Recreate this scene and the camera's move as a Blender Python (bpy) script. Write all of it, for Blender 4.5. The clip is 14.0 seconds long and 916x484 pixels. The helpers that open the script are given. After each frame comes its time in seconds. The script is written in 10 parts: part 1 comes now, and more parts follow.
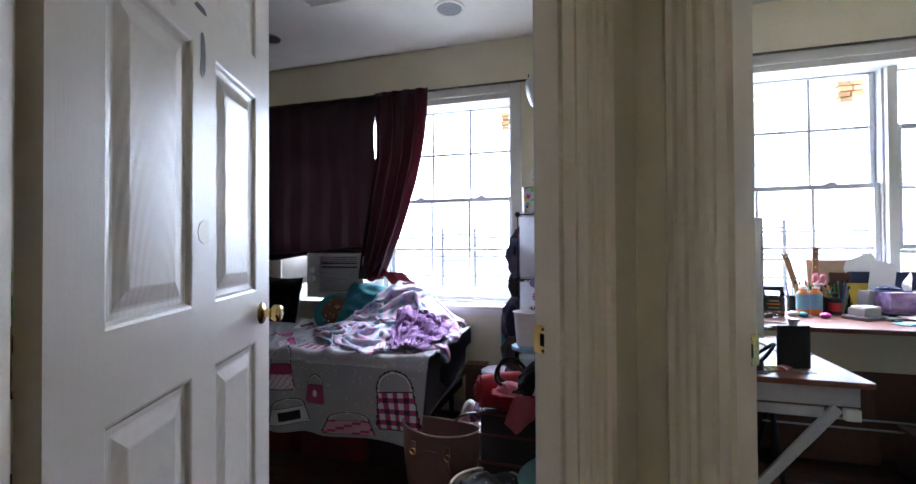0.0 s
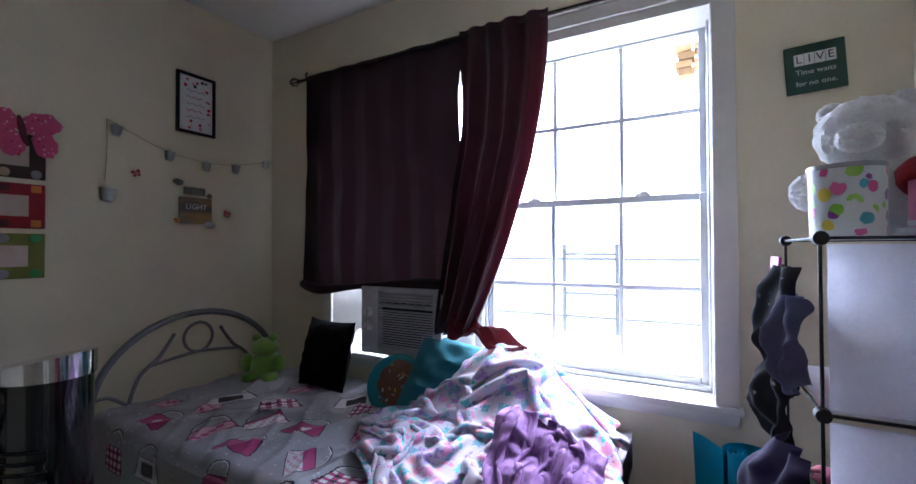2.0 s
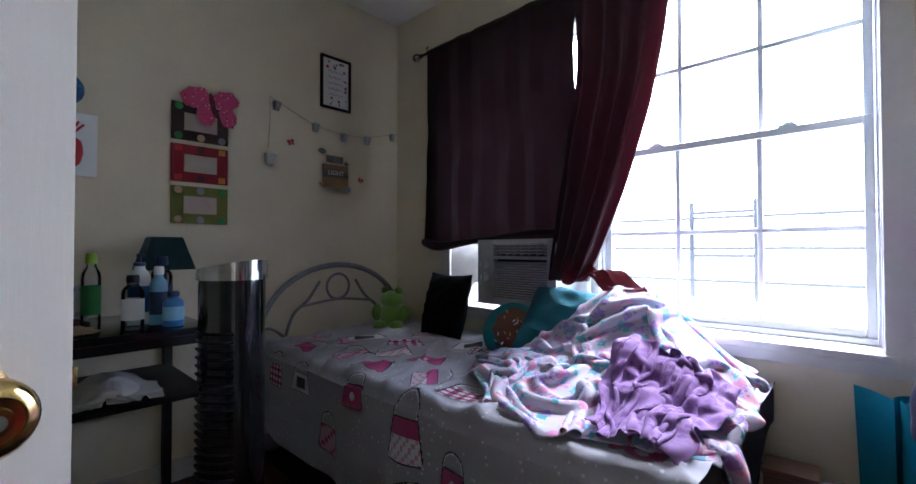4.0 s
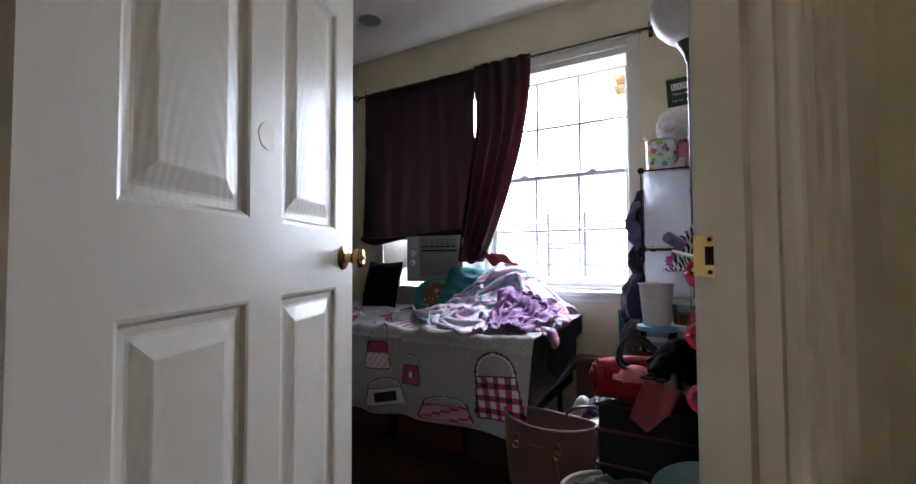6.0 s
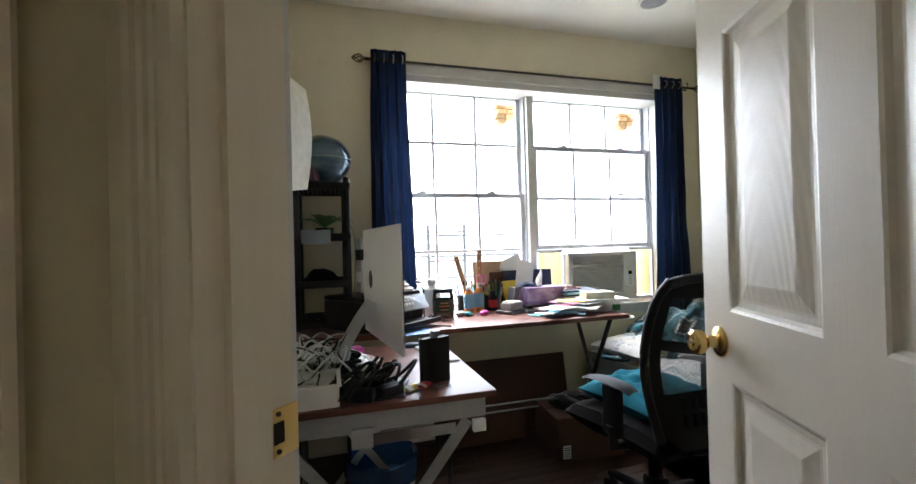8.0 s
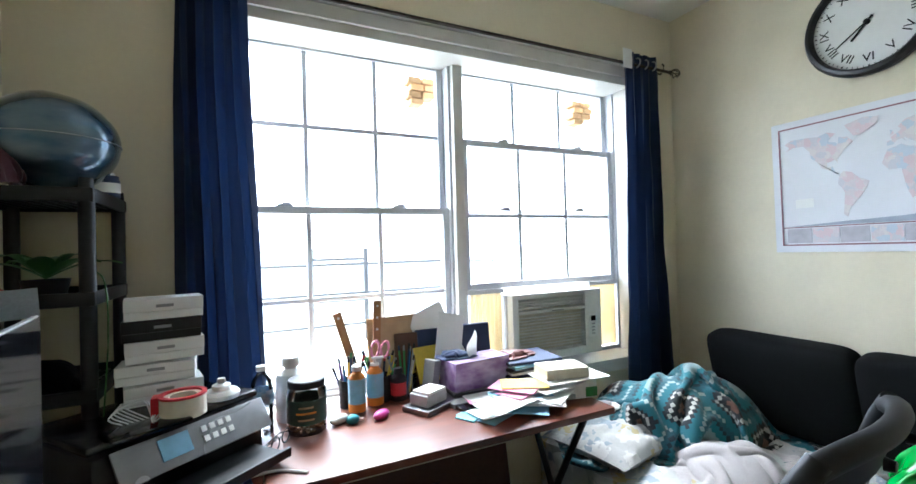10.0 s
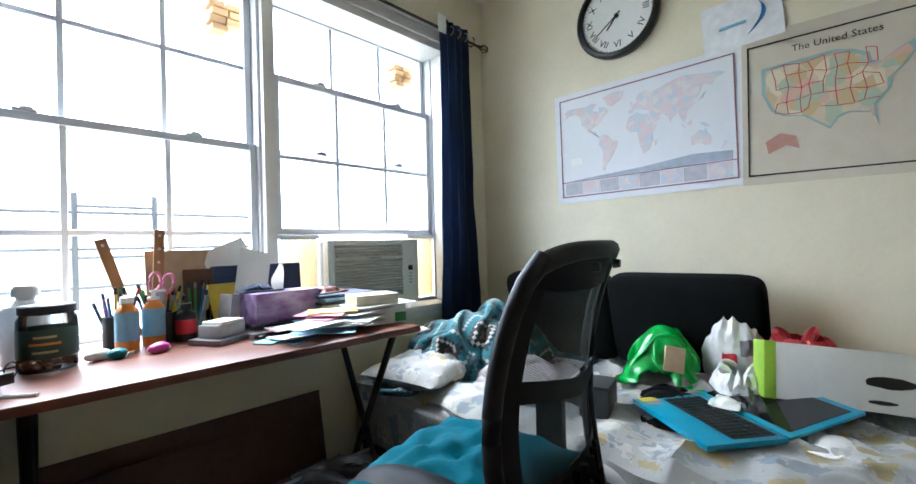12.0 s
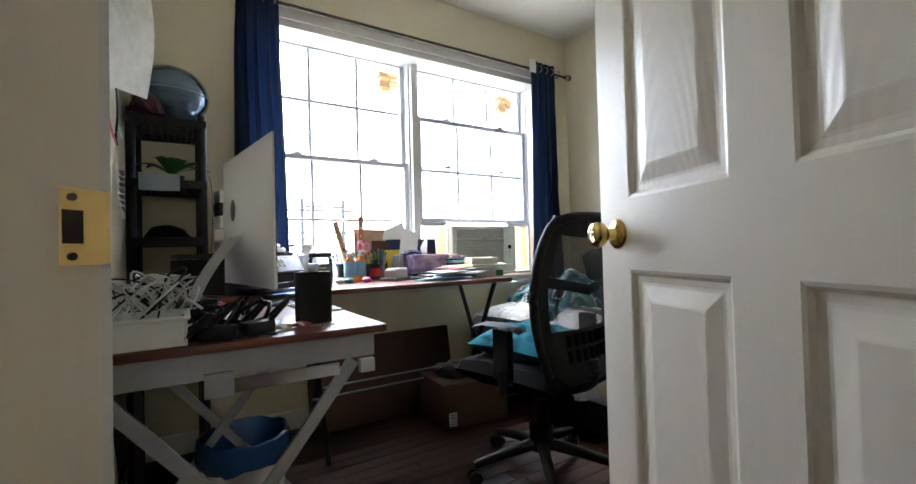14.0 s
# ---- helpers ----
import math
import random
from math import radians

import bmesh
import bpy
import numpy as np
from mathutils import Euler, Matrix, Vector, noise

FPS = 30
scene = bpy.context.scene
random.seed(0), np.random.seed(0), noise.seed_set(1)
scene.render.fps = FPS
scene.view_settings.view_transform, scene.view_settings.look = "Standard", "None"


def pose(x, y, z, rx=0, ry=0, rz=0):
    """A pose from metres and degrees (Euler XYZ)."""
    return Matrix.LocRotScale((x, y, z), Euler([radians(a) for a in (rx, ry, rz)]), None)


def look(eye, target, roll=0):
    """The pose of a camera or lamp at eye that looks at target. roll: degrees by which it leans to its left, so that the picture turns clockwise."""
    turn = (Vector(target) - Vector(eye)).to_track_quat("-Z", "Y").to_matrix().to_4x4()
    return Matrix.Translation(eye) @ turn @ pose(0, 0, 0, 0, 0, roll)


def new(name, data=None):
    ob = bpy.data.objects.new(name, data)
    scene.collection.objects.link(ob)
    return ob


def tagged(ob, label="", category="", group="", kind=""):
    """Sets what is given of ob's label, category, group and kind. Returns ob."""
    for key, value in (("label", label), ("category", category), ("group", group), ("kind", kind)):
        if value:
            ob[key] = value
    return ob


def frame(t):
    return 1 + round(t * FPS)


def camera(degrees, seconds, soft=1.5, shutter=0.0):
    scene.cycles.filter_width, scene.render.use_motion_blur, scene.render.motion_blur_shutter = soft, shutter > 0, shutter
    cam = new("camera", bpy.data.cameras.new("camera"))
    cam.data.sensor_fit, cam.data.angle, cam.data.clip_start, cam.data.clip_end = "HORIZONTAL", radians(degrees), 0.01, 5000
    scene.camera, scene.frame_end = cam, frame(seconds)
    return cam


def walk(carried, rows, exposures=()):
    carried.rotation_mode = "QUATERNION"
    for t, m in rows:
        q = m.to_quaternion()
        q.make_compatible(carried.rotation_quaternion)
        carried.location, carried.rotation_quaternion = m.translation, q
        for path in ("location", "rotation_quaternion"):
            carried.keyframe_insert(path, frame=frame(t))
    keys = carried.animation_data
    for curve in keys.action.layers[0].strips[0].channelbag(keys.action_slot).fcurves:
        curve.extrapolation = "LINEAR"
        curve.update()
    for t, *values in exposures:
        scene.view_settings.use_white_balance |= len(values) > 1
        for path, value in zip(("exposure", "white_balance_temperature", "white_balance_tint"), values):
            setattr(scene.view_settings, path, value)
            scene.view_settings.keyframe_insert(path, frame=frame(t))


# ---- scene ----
cam = camera(92.4, 14.0)
PATH = [
    (0, (0.061, -0.178, 1.175), (-0.497, 1.742, 1.198), -0.3),
    (0.5, (-0.146, 0.268, 1.178), (-0.746, 2.175, 1.221), -0.0),
    (0.9, (-0.273, 0.52, 1.237), (-0.946, 2.403, 1.269), -0.2),
    (1, (-0.315, 0.581, 1.244), (-1.004, 2.459, 1.284), -0.1),
    (1.5, (-0.423, 0.826, 1.295), (-1.202, 2.668, 1.336), -0.2),
    (2, (-0.468, 1.021, 1.323), (-1.444, 2.767, 1.354), -0.2),
    (2.5, (-0.498, 1.122, 1.31), (-1.791, 2.648, 1.343), -0.0),
    (2.6, (-0.501, 1.146, 1.315), (-1.859, 2.614, 1.348), 0.0),
    (2.7, (-0.493, 1.147, 1.311), (-1.906, 2.562, 1.333), -0.1),
    (5, (-0.367, 0.614, 0.915), (-1.634, 2.16, 0.984), -0.2),
    (5.5, (-0.2, 0.363, 0.899), (-1.335, 2.007, 0.972), 0.0),
    (5.7, (-0.12, 0.249, 0.917), (-1.206, 1.927, 0.989), -0.0),
    (6, (-0.03, 0.066, 0.974), (-1.02, 1.802, 1.046), -0.3),
    (6.5, (0.099, -0.132, 1.11), (-0.508, 1.772, 1.179), -1.2),
    (7, (0.187, -0.115, 1.185), (0.129, 1.883, 1.237), -1.5),
    (7.5, (0.281, -0.002, 1.185), (0.68, 1.957, 1.214), -1.5),
    (9.8, (0.867, 1.072, 1.353), (1.646, 2.914, 1.369), -1.6),
    (10, (0.867, 1.125, 1.361), (1.74, 2.925, 1.384), -1.6),
    (11, (0.936, 1.127, 1.264), (2.241, 2.643, 1.283), -1.9),
    (11.5, (0.942, 1.108, 1.186), (2.368, 2.51, 1.205), -1.8),
    (11.8, (0.964, 1.069, 1.139), (2.404, 2.456, 1.139), -1.6),
    (12, (0.938, 1.063, 1.075), (2.395, 2.434, 1.094), -1.6),
    (12.5, (0.885, 0.933, 0.997), (2.321, 2.34, 1.0175), -1.7),
    (13, (0.804, 0.786, 0.953), (2.051, 2.349, 0.984), -1.3),
    (13.5, (0.656, 0.567, 0.919), (1.729, 2.254, 0.954), -1.2),
    (13.7, (0.575, 0.493, 0.909), (1.638, 2.186, 0.955), -2.0),
    (14, (0.429, 0.331, 0.949), (1.497, 2.021, 0.987), -1.5),
]
EXPOSURES = [(0, 3.9, 5350, 13), (1.0, 3.9, 5200, 15), (2.5, 3.9, 5200, 15), (5.5, 3.92, 5500, 12), (7.5, 3.75, 6100, 10), (9.8, 3.69, 5550, 5), (12.5, 3.71, 5550, 5), (14, 3.86, 5850, 9)]
walk(cam, [(t, look(eye, target, roll)) for t, eye, target, roll in PATH], EXPOSURES)
# ---- light ----
world = bpy.data.worlds.new("overcast_sky")
scene.world = world
world.use_nodes = True
wn = world.node_tree.nodes
sky = wn.new("ShaderNodeTexSky")
sky.sky_type, sky.sun_disc = "NISHITA", False
sky.sun_elevation, sky.sun_rotation = radians(52), radians(-20)
sky.air_density, sky.dust_density, sky.ozone_density = 1.0, 6.0, 1.0
veil = wn.new("ShaderNodeMix")
veil.data_type = "RGBA"
veil.inputs[0].default_value = 0.75
veil.inputs[7].default_value = (8.5, 8.9, 9.6, 1)
world.node_tree.links.new(sky.outputs[0], veil.inputs[6])
world.node_tree.links.new(veil.outputs[2], wn["Background"].inputs[0])
wn["Background"].inputs[1].default_value = 0.15
sun = new("sun", bpy.data.lights.new("sun", "SUN"))
sun.data.energy, sun.data.angle, sun.data.color = 1.0, radians(25), (1.0, 0.96, 0.9)
sun.matrix_world = look((2, 8, 12), (0, 0, 0))


# ---- materials ----
def mat(name, col, rough=0.6, col2=None, scale=30.0, amount=0.5, bump=0.0, bscale=None, metal=0.0, stain=0.12,
        spec=0.5, trans=0.0, sub=0.0, alpha=1.0, stretch=(1, 1, 1), sheen=0.0, random_tint=0.0, coat=0.0, island=0.0):
    """A surface with fine grain, broad stains and relief, in metres."""
    m = bpy.data.materials.new(name)
    m.use_nodes = True
    nt, b = m.node_tree, m.node_tree.nodes["Principled BSDF"]
    nn, lk = nt.nodes.new, nt.links.new
    c2 = col2 or tuple(v * 0.72 for v in col)
    tc, mp = nn("ShaderNodeTexCoord"), nn("ShaderNodeMapping")
    mp.inputs[3].default_value = stretch
    lk(tc.outputs["Object"], mp.inputs[0])
    n1, n2 = nn("ShaderNodeTexNoise"), nn("ShaderNodeTexNoise")
    n1.inputs["Scale"].default_value, n1.inputs["Detail"].default_value = scale, 6
    n2.inputs["Scale"].default_value, n2.inputs["Detail"].default_value = max(scale * 0.07, 1.3), 3
    lk(mp.outputs[0], n1.inputs[0]), lk(mp.outputs[0], n2.inputs[0])
    r1 = nn("ShaderNodeMapRange")
    r1.inputs[1].default_value, r1.inputs[2].default_value, r1.inputs[4].default_value = 0.35, 0.68, amount
    lk(n1.outputs[0], r1.inputs[0])
    mx = nn("ShaderNodeMix")
    mx.data_type = "RGBA"
    mx.inputs[6].default_value, mx.inputs[7].default_value = (*col, 1), (*c2, 1)
    lk(r1.outputs[0], mx.inputs[0])
    r2 = nn("ShaderNodeMapRange")
    r2.inputs[1].default_value, r2.inputs[2].default_value = 0.3, 0.75
    r2.inputs[3].default_value, r2.inputs[4].default_value = 1.0 - stain, 1.0
    lk(n2.outputs[0], r2.inputs[0])
    hs = nn("ShaderNodeHueSaturation")
    lk(mx.outputs[2], hs.inputs["Color"])
    if random_tint or island:
        src = nn("ShaderNodeNewGeometry").outputs["Random Per Island"] if island else nn("ShaderNodeObjectInfo").outputs["Random"]
        r3 = nn("ShaderNodeMapRange")
        w = island or random_tint
        r3.inputs[3].default_value, r3.inputs[4].default_value = 1 - w, 1 + w
        lk(src, r3.inputs[0])
        mul = nn("ShaderNodeMath")
        mul.operation = "MULTIPLY"
        lk(r2.outputs[0], mul.inputs[0]), lk(r3.outputs[0], mul.inputs[1])
        lk(mul.outputs[0], hs.inputs["Value"])
    else:
        lk(r2.outputs[0], hs.inputs["Value"])
    lk(hs.outputs[0], b.inputs["Base Color"])
    rr = nn("ShaderNodeMapRange")
    rr.inputs[3].default_value, rr.inputs[4].default_value = max(rough - 0.08, 0.02), min(rough + 0.1, 1)
    lk(n2.outputs[0], rr.inputs[0]), lk(rr.outputs[0], b.inputs["Roughness"])
    b.inputs["Metallic"].default_value = metal
    b.inputs["Specular IOR Level"].default_value = spec
    b.inputs["Transmission Weight"].default_value = trans
    b.inputs["Alpha"].default_value = alpha
    b.inputs["Sheen Weight"].default_value = sheen
    b.inputs["Coat Weight"].default_value = coat
    if sub:
        b.inputs["Subsurface Weight"].default_value = sub
        b.inputs["Subsurface Radius"].default_value = (0.02, 0.02, 0.02)
    if bump:
        n3, bp = nn("ShaderNodeTexNoise"), nn("ShaderNodeBump")
        n3.inputs["Scale"].default_value, n3.inputs["Detail"].default_value = bscale or scale, 4
        lk(mp.outputs[0], n3.inputs[0])
        bp.inputs["Strength"].default_value, bp.inputs["Distance"].default_value = bump, 0.004
        lk(n3.outputs[0], bp.inputs["Height"]), lk(bp.outputs[0], b.inputs["Normal"])
    return m


WALL = mat("cream_wall_paint", (0.74, 0.67, 0.50), 0.55, (0.70, 0.63, 0.47), 60, 0.5, 0.12, 220, stain=0.08)
CEIL = mat("ceiling_paint", (0.80, 0.77, 0.70), 0.8, (0.76, 0.73, 0.66), 80, 0.4, 0.1, 180, stain=0.05)
TRIM = mat("white_trim_paint", (0.68, 0.66, 0.62), 0.35, (0.62, 0.59, 0.54), 25, 0.4, 0.06, 90, stain=0.1)
CASING = mat("old_cream_trim_paint", (0.80, 0.71, 0.56), 0.38, (0.70, 0.60, 0.44), 26, 0.2, 0.05, 60, stain=0.14, stretch=(4, 4, 0.12))
DOORP = mat("door_paint", (0.85, 0.79, 0.69), 0.3, (0.81, 0.75, 0.65), 30, 0.3, 0.07, 240, stain=0.05, stretch=(1, 1, 0.06))
VINYL = mat("window_vinyl", (0.62, 0.63, 0.66), 0.4, (0.54, 0.55, 0.58), 20, 0.4, 0.04, 60, stain=0.12)
FLOORW = mat("dark_oak_floor", (0.050, 0.019, 0.008), 0.45, (0.024, 0.009, 0.005), 22, 0.8, 0.15, 60, stretch=(0.25, 1, 1), random_tint=0.18, spec=0.25)
SUBF = mat("floor_joint", (0.02, 0.01, 0.006), 0.8)
BRASS = mat("polished_brass", (0.78, 0.56, 0.22), 0.16, (0.62, 0.42, 0.15), 40, 0.5, 0.03, 120, metal=1.0)
STEEL = mat("brushed_steel", (0.42, 0.42, 0.44), 0.35, (0.32, 0.32, 0.34), 60, 0.5, metal=1.0)
BLACKP = mat("black_plastic", (0.006, 0.006, 0.007), 0.5, (0.010, 0.010, 0.011), 80, 0.5, 0.05, 300, spec=0.35)
MUNT = mat("muntin_aluminium", (0.74, 0.76, 0.80), 0.4, (0.66, 0.68, 0.73), 30, 0.4, stain=0.1)
WHITEP = mat("white_plastic", (0.78, 0.78, 0.76), 0.35, (0.70, 0.70, 0.68), 30, 0.4, stain=0.08)
DARKM = mat("dark_bronze_metal", (0.05, 0.04, 0.035), 0.4, metal=0.8)


def glass_mat(name, tint=(1, 1, 1), rough=0.0):
    m = bpy.data.materials.new(name)
    m.use_nodes = True
    nt = m.node_tree
    nt.nodes.remove(nt.nodes["Principled BSDF"])
    tr, gl = nt.nodes.new("ShaderNodeBsdfTransparent"), nt.nodes.new("ShaderNodeBsdfGlossy")
    mx, fr = nt.nodes.new("ShaderNodeMixShader"), nt.nodes.new("ShaderNodeFresnel")
    tr.inputs[0].default_value, gl.inputs[1].default_value, fr.inputs[0].default_value = (*tint, 1), rough, 1.45
    nt.links.new(fr.outputs[0], mx.inputs[0]), nt.links.new(tr.outputs[0], mx.inputs[1]), nt.links.new(gl.outputs[0], mx.inputs[2])
    nt.links.new(mx.outputs[0], nt.nodes["Material Output"].inputs[0])
    return m


GLASS = glass_mat("window_glass")
CLEARP = glass_mat("clear_plastic", (0.86, 0.9, 0.92), 0.08)


def emit_mat(name, col, strength):
    m = bpy.data.materials.new(name)
    m.use_nodes = True
    b = m.node_tree.nodes["Principled BSDF"]
    b.inputs["Base Color"].default_value = (*col, 1)
    b.inputs["Emission Color"].default_value, b.inputs["Emission Strength"].default_value = (*col, 1), strength
    return m


# ---- builders ----
def thing(name, label, category, m=None, group="", kind=""):
    ob = new(name)
    ob.empty_display_size = 0.05
    if m is not None:
        ob.matrix_basis = m
    return tagged(ob, label, category, group, kind)


def part(name, bm, material, parent=None, label="", smooth=True):
    me = bpy.data.meshes.new(name)
    bm.normal_update()
    bm.to_mesh(me)
    bm.free()
    if smooth:
        me.set_sharp_from_angle(angle=radians(38))
        for p in me.polygons:
            p.use_smooth = True
    for k in material if isinstance(material, (list, tuple)) else (material,):
        me.materials.append(k)
    ob = new(name, me)
    ob.parent = parent
    return tagged(ob, label)


def solo(name, bm, material, label, category, m=None, group="", kind=""):
    ob = part(name, bm, material)
    if m is not None:
        ob.matrix_basis = m
    return tagged(ob, label, category, group, kind)


def B():
    return bmesh.new()


def box(bm, x0, x1, y0, y1, z0, z1, bev=0.0, m=None, seg=2):
    vs = [bm.verts.new(p) for p in ((x0, y0, z0), (x1, y0, z0), (x1, y1, z0), (x0, y1, z0), (x0, y0, z1), (x1, y0, z1), (x1, y1, z1), (x0, y1, z1))]
    fs = [bm.faces.new([vs[i] for i in f]) for f in ((3, 2, 1, 0), (4, 5, 6, 7), (0, 1, 5, 4), (1, 2, 6, 5), (2, 3, 7, 6), (3, 0, 4, 7))]
    if bev:
        r = bmesh.ops.bevel(bm, geom=list({e for f in fs for e in f.edges}), offset=bev, segments=seg, affect="EDGES", profile=0.6)
        vs = list({v for f in r["faces"] for v in f.verts} | {v for v in vs if v.is_valid})
        vs = list({v for v in vs})
    if m is not None:
        bmesh.ops.transform(bm, matrix=m, verts=[v for v in vs if v.is_valid])
    return bm


def prism(bm, poly, z0, z1):
    lo, hi = [bm.verts.new((x, y, z0)) for x, y in poly], [bm.verts.new((x, y, z1)) for x, y in poly]
    n = len(poly)
    bm.faces.new(lo[::-1]), bm.faces.new(hi)
    for i in range(n):
        bm.faces.new((lo[i], lo[(i + 1) % n], hi[(i + 1) % n], hi[i]))
    bmesh.ops.recalc_face_normals(bm, faces=bm.faces)
    return bm


def lathe(bm, prof, at=(0, 0, 0), seg=24, axis=None):
    """Turn (radius, height) pairs round the z axis, or round the given axis."""
    q = Vector((0, 0, 1)).rotation_difference(Vector(axis)).to_matrix() if axis else Matrix.Identity(3)
    rings = []
    for r, z in prof:
        if r < 1e-5:
            rings.append([bm.verts.new(Vector(at) + q @ Vector((0, 0, z)))])
        else:
            rings.append([bm.verts.new(Vector(at) + q @ Vector((r * math.cos(2 * math.pi * k / seg), r * math.sin(2 * math.pi * k / seg), z))) for k in range(seg)])
    for a, b in zip(rings, rings[1:]):
        for k in range(seg):
            j = (k + 1) % seg
            f = [a[0], b[j], b[k]] if len(a) == 1 else [a[k], a[j], b[0]] if len(b) == 1 else [a[k], a[j], b[j], b[k]]
            if len(a) == 1 and len(b) == 1:
                continue
            bm.faces.new(f)
    return bm


def cyl(bm, p0, p1, r0, r1=None, seg=14):
    d = Vector(p1) - Vector(p0)
    r1 = r0 if r1 is None else r1
    return lathe(bm, [(0, 0), (r0, 0), (r1, d.length), (0, d.length)], p0, seg, d)


def tube(bm, pts, r, seg=8, closed=False):
    pts = [Vector(p) for p in pts]
    n, rings, up = len(pts), [], Vector((0.02, 0.03, 1))
    for i, p in enumerate(pts):
        a, b = (pts[i - 1] if i or closed else p), (pts[(i + 1) % n] if i < n - 1 or closed else p)
        t = (b - a).normalized()
        s = t.cross(up)
        s = (s if s.length > 0.05 else t.cross(Vector((1, 0, 0)))).normalized()
        w = s.cross(t)
        rr = r(i / max(n - 1, 1)) if callable(r) else r
        rings.append([bm.verts.new(p + rr * (math.cos(k * 2 * math.pi / seg) * s + math.sin(k * 2 * math.pi / seg) * w)) for k in range(seg)])
    for i in range(n if closed else n - 1):
        a, b = rings[i], rings[(i + 1) % n]
        for k in range(seg):
            bm.faces.new((a[k], a[(k + 1) % seg], b[(k + 1) % seg], b[k]))
    if not closed:
        bm.faces.new(rings[0][::-1]), bm.faces.new(rings[-1])
    return bm


def bend(pts, steps=6):
    """A smooth line through the points."""
    pts = [Vector(p) for p in pts]
    out = []
    for i in range(len(pts) - 1):
        p0, p1, p2, p3 = pts[max(i - 1, 0)], pts[i], pts[i + 1], pts[min(i + 2, len(pts) - 1)]
        for k in range(steps):
            t = k / steps
            out.append(0.5 * (2 * p1 + (p2 - p0) * t + (2 * p0 - 5 * p1 + 4 * p2 - p3) * t * t + (3 * p1 - p0 - 3 * p2 + p3) * t ** 3))
    return out + [pts[-1]]


def sheet(bm, f, nu, nv, thick=0.0, uv=False):
    """A cloth or panel: f(u, v) gives the place, u and v from 0 to 1."""
    g = [[bm.verts.new(f(i / nu, j / nv)) for j in range(nv + 1)] for i in range(nu + 1)]
    fs = [bm.faces.new((g[i][j], g[i + 1][j], g[i + 1][j + 1], g[i][j + 1])) for i in range(nu) for j in range(nv)]
    if uv:
        lay = bm.loops.layers.uv.verify()
        idx = {g[i][j]: (i / nu, j / nv) for i in range(nu + 1) for j in range(nv + 1)}
        for fc in fs:
            for lp in fc.loops:
                lp[lay].uv = idx[lp.vert]
    if thick:
        bmesh.ops.solidify(bm, geom=fs, thickness=thick)
    return bm


def blob(bm, c, r, rough=0.15, freq=3.0, sub=3, seed=0, m=None, floor=None):
    """A soft lump: an uneven ellipsoid."""
    made = bmesh.ops.create_icosphere(bm, subdivisions=sub, radius=1.0)["verts"]
    off = Vector((seed * 3.7, seed * 1.3, seed * 2.1))
    for v in made:
        k = 1 + rough * noise.noise(v.co * freq + off) + rough * 0.4 * noise.noise(v.co * freq * 2.7 + off)
        p = Vector((v.co.x * r[0], v.co.y * r[1], v.co.z * r[2])) * k
        if m is not None:
            p = m @ p
        v.co = Vector(c) + p
        if floor is not None and v.co.z < floor:
            v.co.z = floor
    return bm


def drape(w, h, nu, nv, place, ground, steps=90, stiff=0.35, inner=5, wall=None):
    """A cloth of w by h metres let fall from place(u, v) onto ground(x, y) until it lies in folds; returns its grid of points."""
    u, v = np.meshgrid(np.linspace(0, 1, nu), np.linspace(0, 1, nv), indexing="ij")
    p = np.stack(place(u, v), -1).astype(float)
    old = p.copy()
    lu, lv = w / (nu - 1), h / (nv - 1)
    jobs = []
    for du, dv, k in ((1, 0, 1.0), (0, 1, 1.0), (1, 1, 0.6), (1, -1, 0.6), (2, 0, stiff), (0, 2, stiff)):
        n = 2 if max(du, abs(dv)) == 1 else 4
        for first in range(0, n, n // 2):
            along = np.arange(nu - du) if du else np.arange(nv - dv)
            pick = along[((along - first) % n) < n // 2]
            if du:
                c = np.arange(nv - abs(dv)) + (1 if dv < 0 else 0)
                ia, ja = np.meshgrid(pick, c, indexing="ij")
            else:
                ia, ja = np.meshgrid(np.arange(nu), pick, indexing="ij")
            jobs.append((ia, ja, ia + du, ja + dv, math.hypot(du * lu, dv * lv), k))
    for _ in range(steps):
        move = np.clip((p - old) * 0.9, -0.01, 0.01)
        old = p.copy()
        p = p + move
        p[..., 2] -= 0.0012
        for _ in range(inner):
            for ia, ja, ib, jb, rest, k in jobs:
                a, b = p[ia, ja], p[ib, jb]
                d = b - a
                L = np.sqrt((d * d).sum(-1, keepdims=True)) + 1e-9
                if rest > 1.5 * max(lu, lv):
                    d = d * np.minimum(0, L - rest) / L
                else:
                    d = d * (L - rest) / L
                p[ia, ja] = a + 0.5 * k * d
                p[ib, jb] = b - 0.5 * k * d
            g = ground(p[..., 0], p[..., 1])
            hit = p[..., 2] < g
            p[..., 2] = np.where(hit, g, p[..., 2])
            p[..., :2] = np.where(hit[..., None], old[..., :2] + 0.5 * (p[..., :2] - old[..., :2]), p[..., :2])
            if wall is not None:
                wall(p)
    return p


